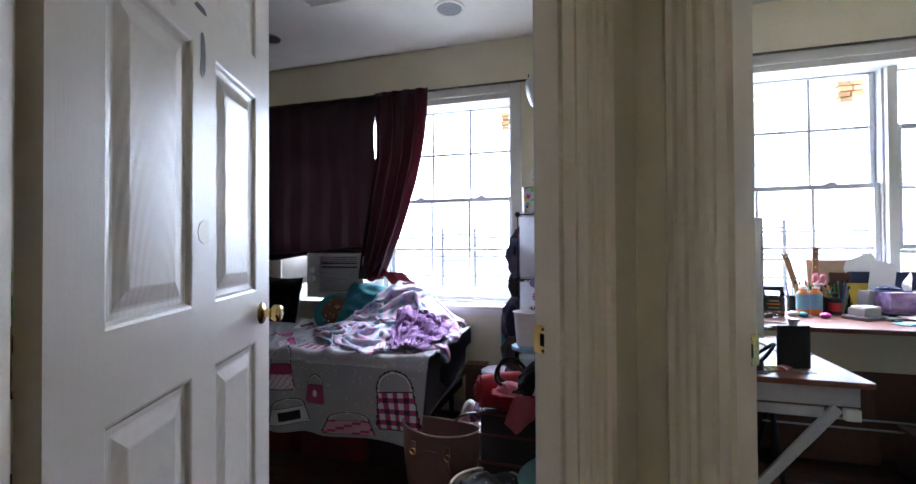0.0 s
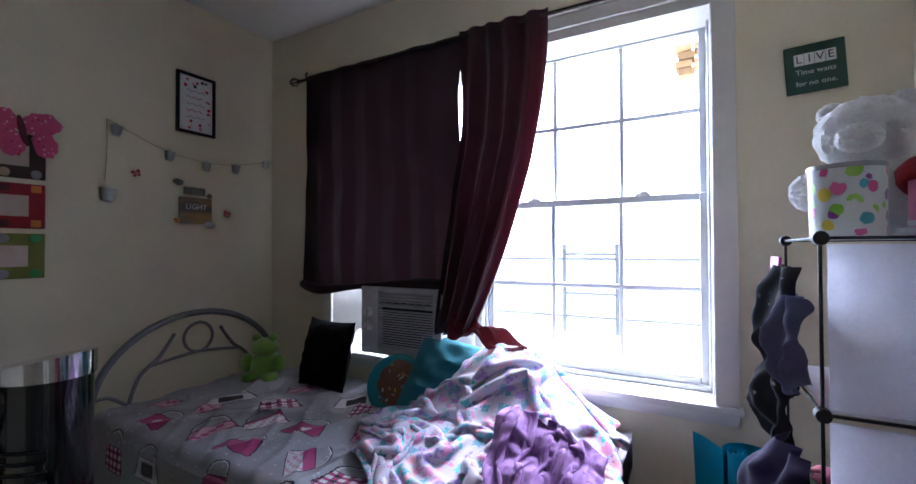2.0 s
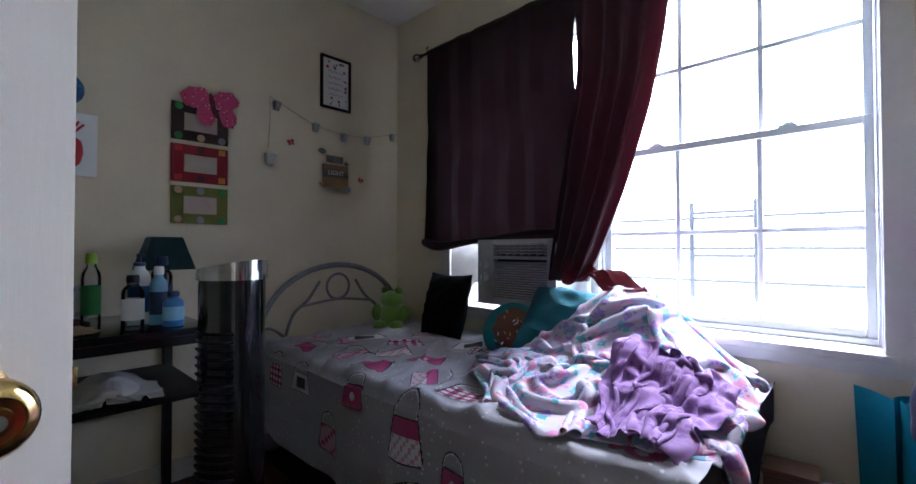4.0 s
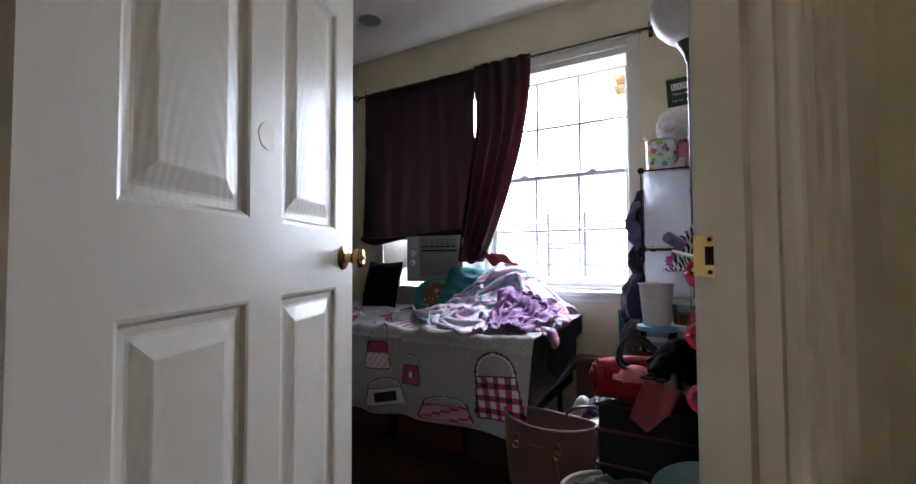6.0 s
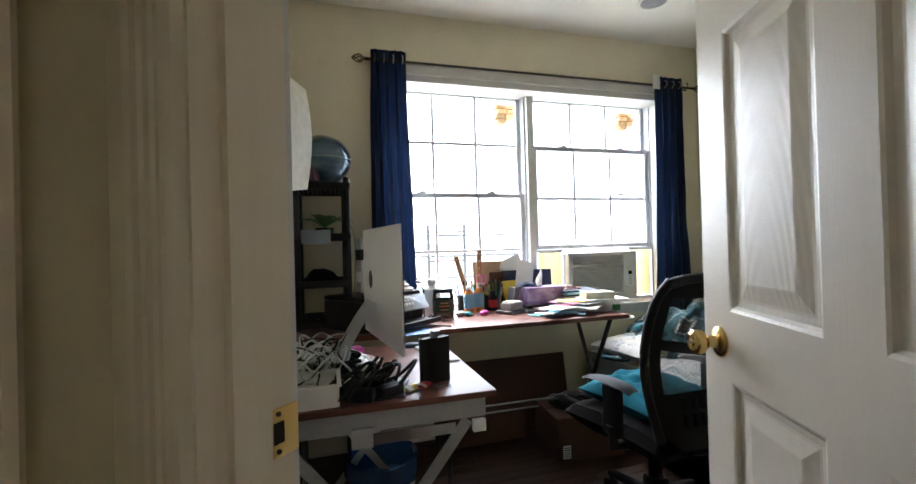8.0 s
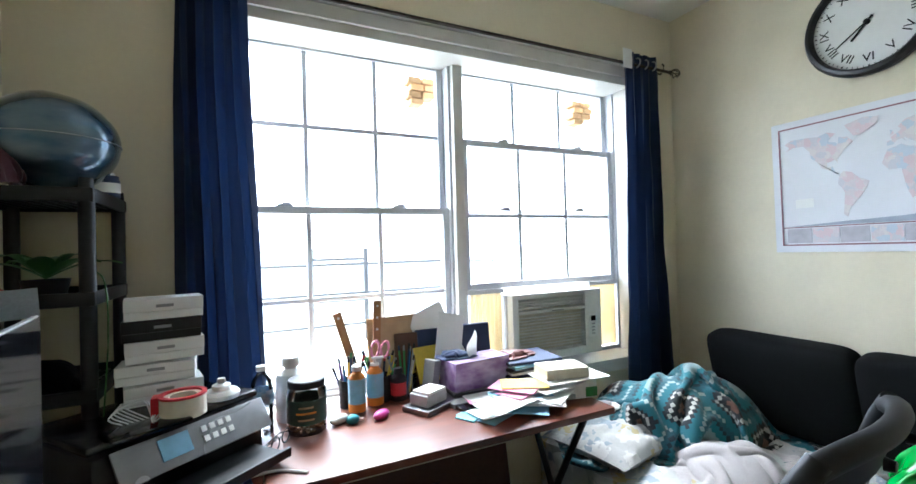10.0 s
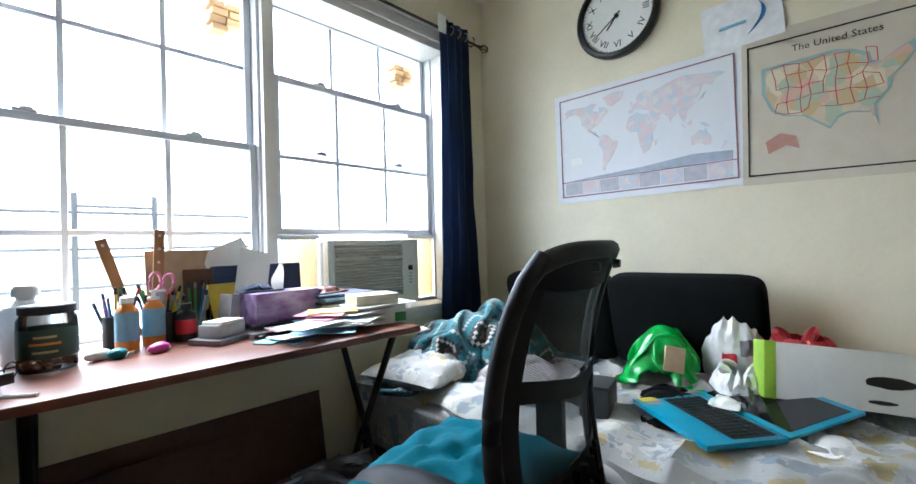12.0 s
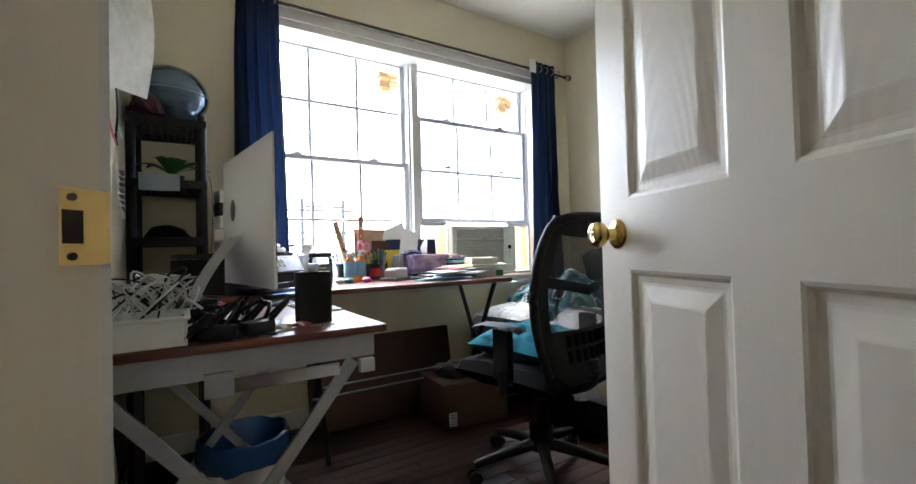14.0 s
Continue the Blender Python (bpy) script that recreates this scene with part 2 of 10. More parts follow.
def cloth_mesh(p, w, h):
    """The bmesh of a solved cloth, its UVs in metres of cloth."""
    bm = bmesh.new()
    nu, nv = p.shape[:2]
    g = [[bm.verts.new(p[i, j]) for j in range(nv)] for i in range(nu)]
    uvl = bm.loops.layers.uv.verify()
    for i in range(nu - 1):
        for j in range(nv - 1):
            f = bm.faces.new((g[i][j], g[i + 1][j], g[i + 1][j + 1], g[i][j + 1]))
            for lp, (a, b) in zip(f.loops, ((i, j), (i + 1, j), (i + 1, j + 1), (i, j + 1))):
                lp[uvl].uv = (w * a / (nu - 1), h * b / (nv - 1))
    return bm


def soft(ob, thick=0.006):
    """Cloth thickness and round folds."""
    for poly in ob.data.polygons:
        poly.use_smooth = True
    ob.data.set_sharp_from_angle(angle=math.pi)
    if thick:
        so = ob.modifiers.new("thickness", "SOLIDIFY")
        so.thickness, so.offset = thick, 1.0
    su = ob.modifiers.new("round", "SUBSURF")
    su.levels = su.render_levels = 1
    return ob


def height_of(p, cell=0.02, lift=0.012):
    """A function that gives the top of a solved cloth over any x, y; far below where there is none."""
    top = {}
    q = p.reshape(-1, 3)
    x0, y0 = q[:, 0].min() - 0.1, q[:, 1].min() - 0.1
    nx, ny = int((q[:, 0].max() + 0.1 - x0) / cell) + 2, int((q[:, 1].max() + 0.1 - y0) / cell) + 2
    m = np.full((nx, ny), -9.0)
    np.maximum.at(m, (((q[:, 0] - x0) / cell).astype(int), ((q[:, 1] - y0) / cell).astype(int)), q[:, 2])
    pad = np.pad(m, 1, constant_values=-9.0)
    for a in range(3):
        for b in range(3):
            m = np.maximum(m, pad[a:a + nx, b:b + ny])

    def f(x, y):
        i, j = np.clip(((x - x0) / cell).astype(int), 0, nx - 1), np.clip(((y - y0) / cell).astype(int), 0, ny - 1)
        return m[i, j] + lift
    return f


def heap(size, amp, seed, nu, loose=1.5, stiff=0.3):
    """Cloth dropped in a heap over a lump of the given half sizes and height."""
    r = np.random.RandomState(seed)
    a = [(r.uniform(-0.45, 0.45), r.uniform(-0.45, 0.45), r.uniform(0.3, 0.6), r.uniform(0.35, 0.9)) for _ in range(4)]
    a[0] = (0.0, 0.0, 0.75, 0.8)
    hi = max(0.004, size[2] - amp)

    def ground(x, y):
        z = np.zeros_like(x)
        for cx, cy, rad, k in a:
            d = np.maximum(0, 1 - ((x / size[0] - cx) ** 2 + (y / size[1] - cy) ** 2) / rad ** 2)
            z = np.maximum(z, hi * k * np.sqrt(d))
        return z
    ph = r.uniform(0, 6.28, 8)
    w, h = 2 * size[0] * loose, 2 * size[1] * loose

    def place(u, v):
        x, y = 2 * u - 1, 2 * v - 1
        k = np.sqrt(1 - 0.38 * np.minimum(x * x, y * y)) * (1 + 0.12 * np.sin(3 * np.arctan2(y, x) + ph[6]))
        z = hi + amp + 0.5 * amp * (np.sin(9 * x + 4 * y + ph[0]) + np.sin(7 * y - 5 * x + ph[1]) + 0.7 * np.sin(15 * x + ph[2]) * np.sin(13 * y + ph[3]))
        return x * size[0] * k * 1.02, y * size[1] * k * 1.02, z
    return drape(w, h, nu, nu, place, ground, 60, stiff, 4), w, h


def cushion(bm, w, d, h, m=None, n=18, puff=0.5, wr=0.006, seed=0):
    """A stuffed square cushion with pinched corners, lying in the xy plane."""
    for side in (1, -1):
        def f(u, v):
            x, y = 2 * u - 1, 2 * v - 1
            k = max(0.0, (1 - x * x) * (1 - y * y)) ** puff
            pin = 1 - 0.07 * (x * x * (1 - y * y) + y * y * (1 - x * x)) - 0.0
            p = Vector((x * w / 2 * (1 - 0.06 * (1 - y * y) * x * x * 0 + 0) * (pin if abs(y) < 0.99 else 1), y * d / 2 * pin, side * (h / 2 * k + wr * k * noise.noise(Vector((x * 4, y * 4, seed + side))) * 2)))
            return m @ p if m is not None else p
        sheet(bm, f, n, n, uv=True)
    bmesh.ops.remove_doubles(bm, verts=bm.verts, dist=0.0008)
    bmesh.ops.recalc_face_normals(bm, faces=bm.faces)
    return bm

# ---- large structure ----
H = 2.64            # ceiling height
WY = 2.87           # inner face of the window wall
AX0, AX1, BX0, BX1 = -2.85, 0.10, 0.23, 3.125
CX, CY = 0.165, 0.831   # hall corner between the two doors
UA, NA = Vector((-0.716, -0.698, 0)), Vector((-0.698, 0.716, 0))
UB, NB = Vector((0.716, -0.698, 0)), Vector((0.698, 0.716, 0))
O0, O1, WT, DH = 0.175, 1.02, 0.115, 2.04


def hall(side, u, n):
    p = Vector((CX, CY, 0)) + u * (UA if side == "a" else UB) + n * (NA if side == "a" else NB)
    return p.x, p.y


bm = B()
box(bm, -3.1, 3.4, -2.6, 3.2, -0.18, -0.012)
floor = solo("floor", bm, SUBF, "dark stained oak strip floor through both rooms", "floor", kind="structure")

bm = B()
box(bm, -3.1, 3.4, -2.6, 3.2, H, H + 0.2)
tagged(solo("ceiling", bm, CEIL, "off-white painted plaster ceiling", "ceiling", kind="structure"))


def wall(name, label, fill):
    bm = B()
    fill(bm)
    return solo(name, bm, WALL, label, "wall", kind="structure")


# window wall with its openings: (x0, x1, z0, z1)
WIN_A = (-2.33, -0.425, 0.755, 2.27)
WIN_B = (0.75, 2.81, 0.755, 2.27)


def north(bm):
    y0, y1 = WY, WY + 0.30
    xs = [-3.05, WIN_A[0], WIN_A[1], WIN_B[0], WIN_B[1], 3.33]
    for i in (0, 2, 4):
        box(bm, xs[i], xs[i + 1], y0, y1, 0, H)
    for w in (WIN_A, WIN_B):
        box(bm, w[0], w[1], y0, y1, 0, w[2])
        box(bm, w[0], w[1], y0, y1, w[3], H)


wall("wall_north", "cream painted wall with the windows", north)
wall("wall_west", "cream painted wall beside the bed", lambda bm: box(bm, AX0 - 0.2, AX0, -0.75, WY, 0, H))
wall("wall_east", "cream painted wall with maps and a clock", lambda bm: box(bm, BX1, BX1 + 0.2, -0.75, WY, 0, H))
wall("wall_divider", "cream painted wall between the two rooms", lambda bm: prism(bm, [(AX1, WY), (AX1, 0.928), (CX, CY), (BX0, 0.928), (BX0, WY)], 0, H))
for s, nm in (("a", "wall_door_west"), ("b", "wall_door_east")):
    def diag(bm, s=s):
        e = (AX1, 0.928) if s == "a" else (BX0, 0.928)
        prism(bm, [(CX, CY), hall(s, O0 - 0.02, 0), hall(s, O0 - 0.02, WT), e], 0, H)
        prism(bm, [hall(s, O1 + 0.02, 0), hall(s, 1.75, 0), hall(s, 1.75, WT), hall(s, O1 + 0.02, WT)], 0, H)
        prism(bm, [hall(s, O0 - 0.02, 0), hall(s, O1 + 0.02, 0), hall(s, O1 + 0.02, WT), hall(s, O0 - 0.02, WT)], DH + 0.02, H)
    wall(nm, "cream painted wall with a doorway from the hall", diag)
ax, ay = hall("a", 1.75, WT)
bx, by = hall("b", 1.75, WT)
wall("wall_south_west", "plain cream painted back wall", lambda bm: box(bm, AX0, ax, -0.75, ay, 0, H))
wall("wall_south_east", "plain cream painted back wall", lambda bm: box(bm, bx, BX1, -0.75, by, 0, H))
hx = hall("a", 1.75, 0)[0]
wall("wall_hall_west", "plain cream hall wall", lambda bm: box(bm, hx - 0.12, hx, -2.5, -0.75, 0, H))
wall("wall_hall_east", "plain cream hall wall", lambda bm: box(bm, 2 * CX - hx, 2 * CX - hx + 0.12, -2.5, -0.75, 0, H))


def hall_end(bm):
    # opening added in the unseen far end, only to light the hall
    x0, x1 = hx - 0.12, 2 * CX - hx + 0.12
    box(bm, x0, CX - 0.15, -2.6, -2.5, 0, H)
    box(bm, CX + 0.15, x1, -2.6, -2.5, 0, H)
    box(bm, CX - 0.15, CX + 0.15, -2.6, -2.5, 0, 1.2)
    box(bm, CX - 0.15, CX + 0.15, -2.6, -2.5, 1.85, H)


wall("wall_hall_end", "plain cream hall wall with an added, unseen opening that lights the hall", hall_end)
# pane added in that opening to tint its light warm
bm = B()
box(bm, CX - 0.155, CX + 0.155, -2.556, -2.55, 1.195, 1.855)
solo("window_hall", bm, glass_mat("amber_light_tint", (1.0, 0.90, 0.75)), "added pale amber pane that warms the light let into the hall", "window", kind="structure")


def door_frame(side, name):
    """Jambs with stops, fluted casings on the hall side, plain ones in the room, brass strike plate."""
    top = thing(name, "cream painted door frame with fluted casings, chipped at the foot", "door frame", kind="structure")

    def bar(nm, u0, u1, n0, n1, z0, z1, material=CASING, label="", bev=0.002):
        bm = B()
        prism(bm, [hall(side, u0, n0), hall(side, u1, n0), hall(side, u1, n1), hall(side, u0, n1)], z0, z1)
        return part(nm, bm, material, top, label)
    bar("jamb", O0 - 0.02, O0, -0.004, WT + 0.004, 0, DH)
    bar("jamb", O1, O1 + 0.02, -0.004, WT + 0.004, 0, DH)
    bar("head_jamb", O0 - 0.02, O1 + 0.02, -0.004, WT + 0.004, DH, DH + 0.02)
    bar("door_stop", O0, O0 + 0.012, 0.03, WT - 0.036, 0, DH - 0.012)
    bar("door_stop", O1 - 0.012, O1, 0.03, WT - 0.036, 0, DH - 0.012)
    bar("door_stop", O0, O1, 0.03, WT - 0.036, DH - 0.012, DH)
    w = 0.083
    for u, d in ((O0 - 0.006, -1), (O1 + 0.006, 1)):
        # hall casing: a moulded profile of steps and flutes
        prof = [(0, 0), (0, 0.012), (0.006, 0.016), (0.014, 0.016), (0.018, 0.008), (0.023, 0.008), (0.026, 0.014), (0.034, 0.015), (0.037, 0.009),
                (0.042, 0.009), (0.045, 0.015), (0.054, 0.016), (0.057, 0.010), (0.062, 0.010), (0.065, 0.017), (0.076, 0.019), (0.083, 0.014), (0.083, 0)]
        bm = B()
        prism(bm, [hall(side, u + d * a, -1.35 * b - 0.002) for a, b in prof], 0, DH + 0.09)
        part("casing", bm, CASING, top)
        bar("room_casing", *sorted((u, u + d * 0.07)), WT + 0.002, WT + 0.018, 0, DH + 0.07, TRIM)
    bar("head_casing", O0 - 0.006, O1 + 0.006, -0.018, -0.002, DH + 0.006, DH + 0.09)
    bar("room_head_casing", O0 - 0.006, O1 + 0.006, WT + 0.002, WT + 0.018, DH + 0.006, DH + 0.07, TRIM)
    # strike plate with its latch hole, bent round the jamb's edge
    plate = bar("strike_plate", O0 + 0.0005, O0 + 0.0028, WT - 0.040, WT + 0.010, 0.945, 1.005, BRASS, "worn brass strike plate")
    for n0, n1, z0, z1 in ((WT - 0.027, WT - 0.012, 0.962, 0.988),):
        bm = B()
        prism(bm, [hall(side, O0 + 0.0024, n0), hall(side, O0 + 0.0034, n0), hall(side, O0 + 0.0034, n1), hall(side, O0 + 0.0024, n1)], z0, z1)
        part("latch_hole", bm, SUBF, plate)
    for z in (0.952, 0.998):
        bm = B()
        x, y = hall(side, O0 + 0.0028, WT - 0.02)
        d = UA if side == "a" else UB
        cyl(bm, (x, y, z), Vector((x, y, z)) + 0.0012 * d, 0.0032, seg=10)
        part("screw", bm, DARKM, plate)
    return top


door_frame("a", "door_frame_1")
door_frame("b", "door_frame_2")


def door_leaf(side, name, edge):
    """A six-panel moulded door, hinged at the far jamb and standing open into the room."""
    h = Vector((*hall(side, O1 - 0.002, WT + 0.004), 0))
    d = Vector((*edge, 0)) - h
    L, W, T = d.length, 0.855, 0.035
    ang = math.degrees(math.atan2(d.y, d.x))
    top = thing(name, "white moulded six-panel door standing open, with a brass knob", "door", pose(h.x, h.y, 0.012, 0, 0, ang), kind="structure")
    # the leaf lies along +x; its thickness goes to the side away from the jamb
    bm = B()
    t0, t1 = (0.0, T) if side == "b" else (-T, 0.0)
    st, mu = 0.112, 0.105
    pw = (W - 2 * st - mu) / 2
    cols = [(st, st + pw), (st + pw + mu, W - st)]
    rows = [(0.235, 0.888), (1.035, 1.615), (1.725, 1.905)]
    xs = sorted({0, W, *[c for k in cols for c in k]})
    zs = sorted({0, 2.02, *[c for k in rows for c in k]})
    for face, yf in ((0, t0), (1, t1)):
        for i in range(len(xs) - 1):
            for j in range(len(zs) - 1):
                if (xs[i], xs[i + 1]) in cols and (zs[j], zs[j + 1]) in rows:
                    continue
                q = [bm.verts.new((x, yf, z)) for x, z in ((xs[i], zs[j]), (xs[i + 1], zs[j]), (xs[i + 1], zs[j + 1]), (xs[i], zs[j + 1]))]
                bm.faces.new(q if face == 0 else q[::-1])
    q = [(0, 0), (W, 0), (W, 2.02), (0, 2.02)]
    for k in range(4):
        (xa, za), (xb, zb) = q[k], q[(k + 1) % 4]
        bm.faces.new([bm.verts.new(p) for p in ((xa, t0, za), (xa, t1, za), (xb, t1, zb), (xb, t0, zb))])
    bmesh.ops.remove_doubles(bm, verts=bm.verts, dist=1e-5)
    bmesh.ops.recalc_face_normals(bm, faces=bm.faces)
    part("slab", bm, DOORP, top, smooth=False)
    for yf, s in ((t0, 1), (t1, -1)):
        for x0, x1 in cols:
            for z0, z1 in rows:
                bm = B()
                # sticking, sunk field and raised centre
                prof = [(0, 0), (0.006, 0.002), (0.012, 0.0085), (0.024, 0.0095), (0.030, 0.009), (0.058, 0.0028), (0.062, 0.0022)]
                rings = [[bm.verts.new((x, yf + s * dep, z)) for x, z in ((x0 + a, z0 + a), (x1 - a, z0 + a), (x1 - a, z1 - a), (x0 + a, z1 - a))] for a, dep in prof]
                for a, b in zip(rings, rings[1:]):
                    for k in range(4):
                        bm.faces.new((a[k], a[(k + 1) % 4], b[(k + 1) % 4], b[k]))
                bm.faces.new(rings[-1])
                bmesh.ops.recalc_face_normals(bm, faces=bm.faces)
                for f in bm.faces:
                    if f.normal.y * s > 0:
                        f.normal_flip()
                cx, cz = (x0 + x1) / 2 + 0.02, z0 - 0.1
                bmesh.ops.translate(bm, verts=bm.verts, vec=(-cx, 0, -cz))
                part("raised_panel", bm, PANEL, top, smooth=False).location = (cx, 0, cz)
    kx, kz = W - 0.070, 0.963
    for yf, s in ((t0, -1), (t1, 1)):
        bm = B()
        lathe(bm, [(0.033, 0), (0.033, 0.003), (0.030, 0.007), (0.022, 0.010), (0.014, 0.012), (0.0125, 0.020), (0.0125, 0.028), (0.018, 0.032), (0.025, 0.039), (0.0268, 0.048),
                   (0.0255, 0.056), (0.021, 0.061), (0.016, 0.0625), (0.015, 0.0605), (0.010, 0.060), (0.009, 0.0625), (0, 0.0625)], (kx, yf, kz), 32, (0, s, 0))
        bmesh.ops.recalc_face_normals(bm, faces=bm.faces)
        knob = part("door_knob", bm, BRASS, top, "polished brass door knob on a round rose")
        bm = B()
        cyl(bm, (kx, yf + s * 0.0615, kz), (kx, yf + s * 0.0645, kz), 0.005, seg=14)
        part("keyhole" if s * (1 if side == "b" else -1) < 0 else "turn_button", bm, STEEL, knob)
    bm = B()
    box(bm, W - 0.0005, W + 0.0015, (t0 + t1) / 2 - 0.0125, (t0 + t1) / 2 + 0.0125, kz - 0.03, kz + 0.03)
    lp = part("latch_plate", bm, BRASS, top)
    bm = B()
    box(bm, W + 0.001, W + 0.010, (t0 + t1) / 2 - 0.006, (t0 + t1) / 2 + 0.006, kz - 0.009, kz + 0.009, 0.002)
    part("latch_bolt", bm, BRASS, lp)
    if side == "a":
        mid = st + pw + mu / 2
        for x0, z0, w_, h_, k_ in ((mid, 1.20, 0.05, 0.055, "tape_patch"), (mid - 0.01, 1.60, 0.022, 0.10, "tape_strip"), (mid - 0.02, 1.70, 0.05, 0.014, "tape_strip"), (mid + 0.10, 1.53, 0.012, 0.02, "tape_scrap"), (mid - 0.13, 1.66, 0.02, 0.03, "tape_scrap")):
            pb0 = B()
            prism(pb0, [(x0 + w_ / 2 * math.cos(a) * (1 + 0.25 * math.sin(3 * a + z0 * 9)), z0 + h_ / 2 * math.copysign(abs(math.sin(a)) ** 0.5, math.sin(a))) for a in [2 * math.pi * q / 14 for q in range(14)]], 0, 0.0008)
            bmesh.ops.transform(pb0, matrix=Matrix(((1, 0, 0, 0), (0, 0, -1, t0 - 0.0004), (0, 1, 0, 0), (0, 0, 0, 1))), verts=pb0.verts)
            part(k_, pb0, CASING if k_ != "tape_strip" else GREYTAPE, top, "torn remnant of tape")
    for z in (0.25, 1.02, 1.80):
        bm = B()
        cyl(bm, (-0.006, 0.004 if side == "a" else -0.004, z - 0.045), (-0.006, 0.004 if side == "a" else -0.004, z + 0.045), 0.006, seg=12)
        part("hinge", bm, BRASS, top, "brass butt hinge")
    return top


def panel_mat():
    """White door skin with an embossed cathedral wood grain."""
    m = mat("embossed_door_panel", (0.85, 0.79, 0.69), 0.3, (0.82, 0.76, 0.66), 30, 0.3, stain=0.05)
    nt, b = m.node_tree, m.node_tree.nodes["Principled BSDF"]
    nn, lk = nt.nodes.new, nt.links.new
    tc, mp, wv, bp = nn("ShaderNodeTexCoord"), nn("ShaderNodeMapping"), nn("ShaderNodeTexWave"), nn("ShaderNodeBump")
    mp.inputs[3].default_value = (1, 0, 0.22)
    lk(tc.outputs["Object"], mp.inputs[0]), lk(mp.outputs[0], wv.inputs[0])
    wv.wave_type, wv.rings_direction = "RINGS", "SPHERICAL"
    wv.inputs["Scale"].default_value, wv.inputs["Distortion"].default_value = 22, 1.6
    wv.inputs["Detail"].default_value, wv.inputs["Detail Scale"].default_value = 2, 0.9
    bp.inputs["Strength"].default_value, bp.inputs["Distance"].default_value = 0.22, 0.0012
    lk(wv.outputs["Color"], bp.inputs["Height"]), lk(bp.outputs[0], b.inputs["Normal"])
    return m


PANEL = panel_mat()
GREYTAPE = mat("grey_tape", (0.16, 0.16, 0.17), 0.5)
door_leaf("a", "door_1", (-0.966, 1.03))
door_leaf("b", "door_2", (1.300, 1.03))


def window_unit(name, label, x0, x1, zs, rails, cols, raised=False):
    """One double-hung vinyl window: frame, two sashes with muntin grids, glass, locks. zs: bottom, meeting rail, top."""
    zb, zm, zt = zs
    top = thing(name, label, "window", group="windows", kind="structure")
    yu, yl = WY + 0.205, WY + 0.165      # upper sash outside, lower sash inside

    def bar(nm, xa, xb, ya, yb, za, zb_, parent=top, material=VINYL, bev=0.003):
        bm = B()
        box(bm, xa, xb, ya, yb, za, zb_, bev, seg=1)
        return part(nm, bm, material, parent)
    f = 0.02
    for nm, a in (("frame_side", (x0, x0 + f, WY + 0.13, WY + 0.26, zb, zt)), ("frame_side", (x1 - f, x1, WY + 0.13, WY + 0.26, zb, zt)),
                  ("frame_head", (x0 + f, x1 - f, WY + 0.13, WY + 0.26, zt - f, zt)), ("frame_sill", (x0 + f, x1 - f, WY + 0.13, WY + 0.26, zb, zb + 0.02))):
        bar(nm, *a)
    xa, xb = x0 + f, x1 - f

    def sash(nm, y, z0, z1, ncol, hbars, yt=0.034, s=0.03):
        bm = B()
        box(bm, xa + 0.001, xa + s, y - yt / 2, y + yt / 2, z0, z1, 0.003, seg=1)
        box(bm, xb - s, xb - 0.001, y - yt / 2, y + yt / 2, z0, z1, 0.003, seg=1)
        box(bm, xa + s, xb - s, y - yt / 2, y + yt / 2, z0, z0 + s, 0.003, seg=1)
        box(bm, xa + s, xb - s, y - yt / 2, y + yt / 2, z1 - s, z1, 0.003, seg=1)
        sh = part(nm, bm, VINYL, top)
        for k in range(1, ncol):
            x = xa + s + (xb - xa - 2 * s) * k / ncol
            bar("muntin", x - 0.010, x + 0.010, y - 0.007, y + 0.007, z0 + s, z1 - s, sh, MUNT)
        for z in hbars:
            bar("muntin", xa + s, xb - s, y - 0.0072, y + 0.0072, z - 0.010, z + 0.010, sh, MUNT)
        gp = B()
        xl, xr, zl, zr = xa + s - 0.003, xb - s + 0.003, z0 + s - 0.003, z1 - s + 0.003
        gp.faces.new([gp.verts.new(q) for q in ((xl, y, zl), (xr, y, zl), (xr, y, zr), (xl, y, zr))])
        pane = part("pane", gp, GLASS, sh, smooth=False)
        pane.visible_shadow = False
        return sh
    sash("upper_sash", yu, zm - 0.014, zt - f, cols, [(zm + zt - f) / 2 + 0.004])
    z0, z1 = rails or (zb + 0.02, zm + 0.016)
    low = sash("lower_sash", yl, z0, z1, cols, [(z0 + z1) / 2 - 0.006])
    tops = [z1, zm + 0.012] if rails else [z1]
    for zt_ in tops:
        for k in (0.25, 0.75):
            x = xa + (xb - xa) * k
            bm = B()
            box(bm, x - 0.03, x + 0.03, yl - 0.014, yl + 0.012, zt_ - 0.002, zt_ + 0.010, 0.003)
            box(bm, x - 0.012, x + 0.02, yl - 0.02, yl + 0.004, zt_ + 0.009, zt_ + 0.017, 0.003)
            part("sash_lock", bm, VINYL, low, "white sash lock")
    return top


ZM, ZS = 1.53, (0.76, 1.53, 2.262)
window_unit("window_1", "white double-hung window with a muntin grid, blown-out daylight", -1.43, -0.43, ZS, None, 3)
window_unit("window_2", "white window raised over an air conditioner behind the curtain", -2.325, -1.455, ZS, (1.15, 1.885), 3)
window_unit("window_3", "white double-hung window with a muntin grid beside the blue curtain", 0.754, 1.763, ZS, None, 3)
window_unit("window_4", "white window with its lower sash raised over an air conditioner", 1.80, 2.806, ZS, (1.15, 1.885), 3)


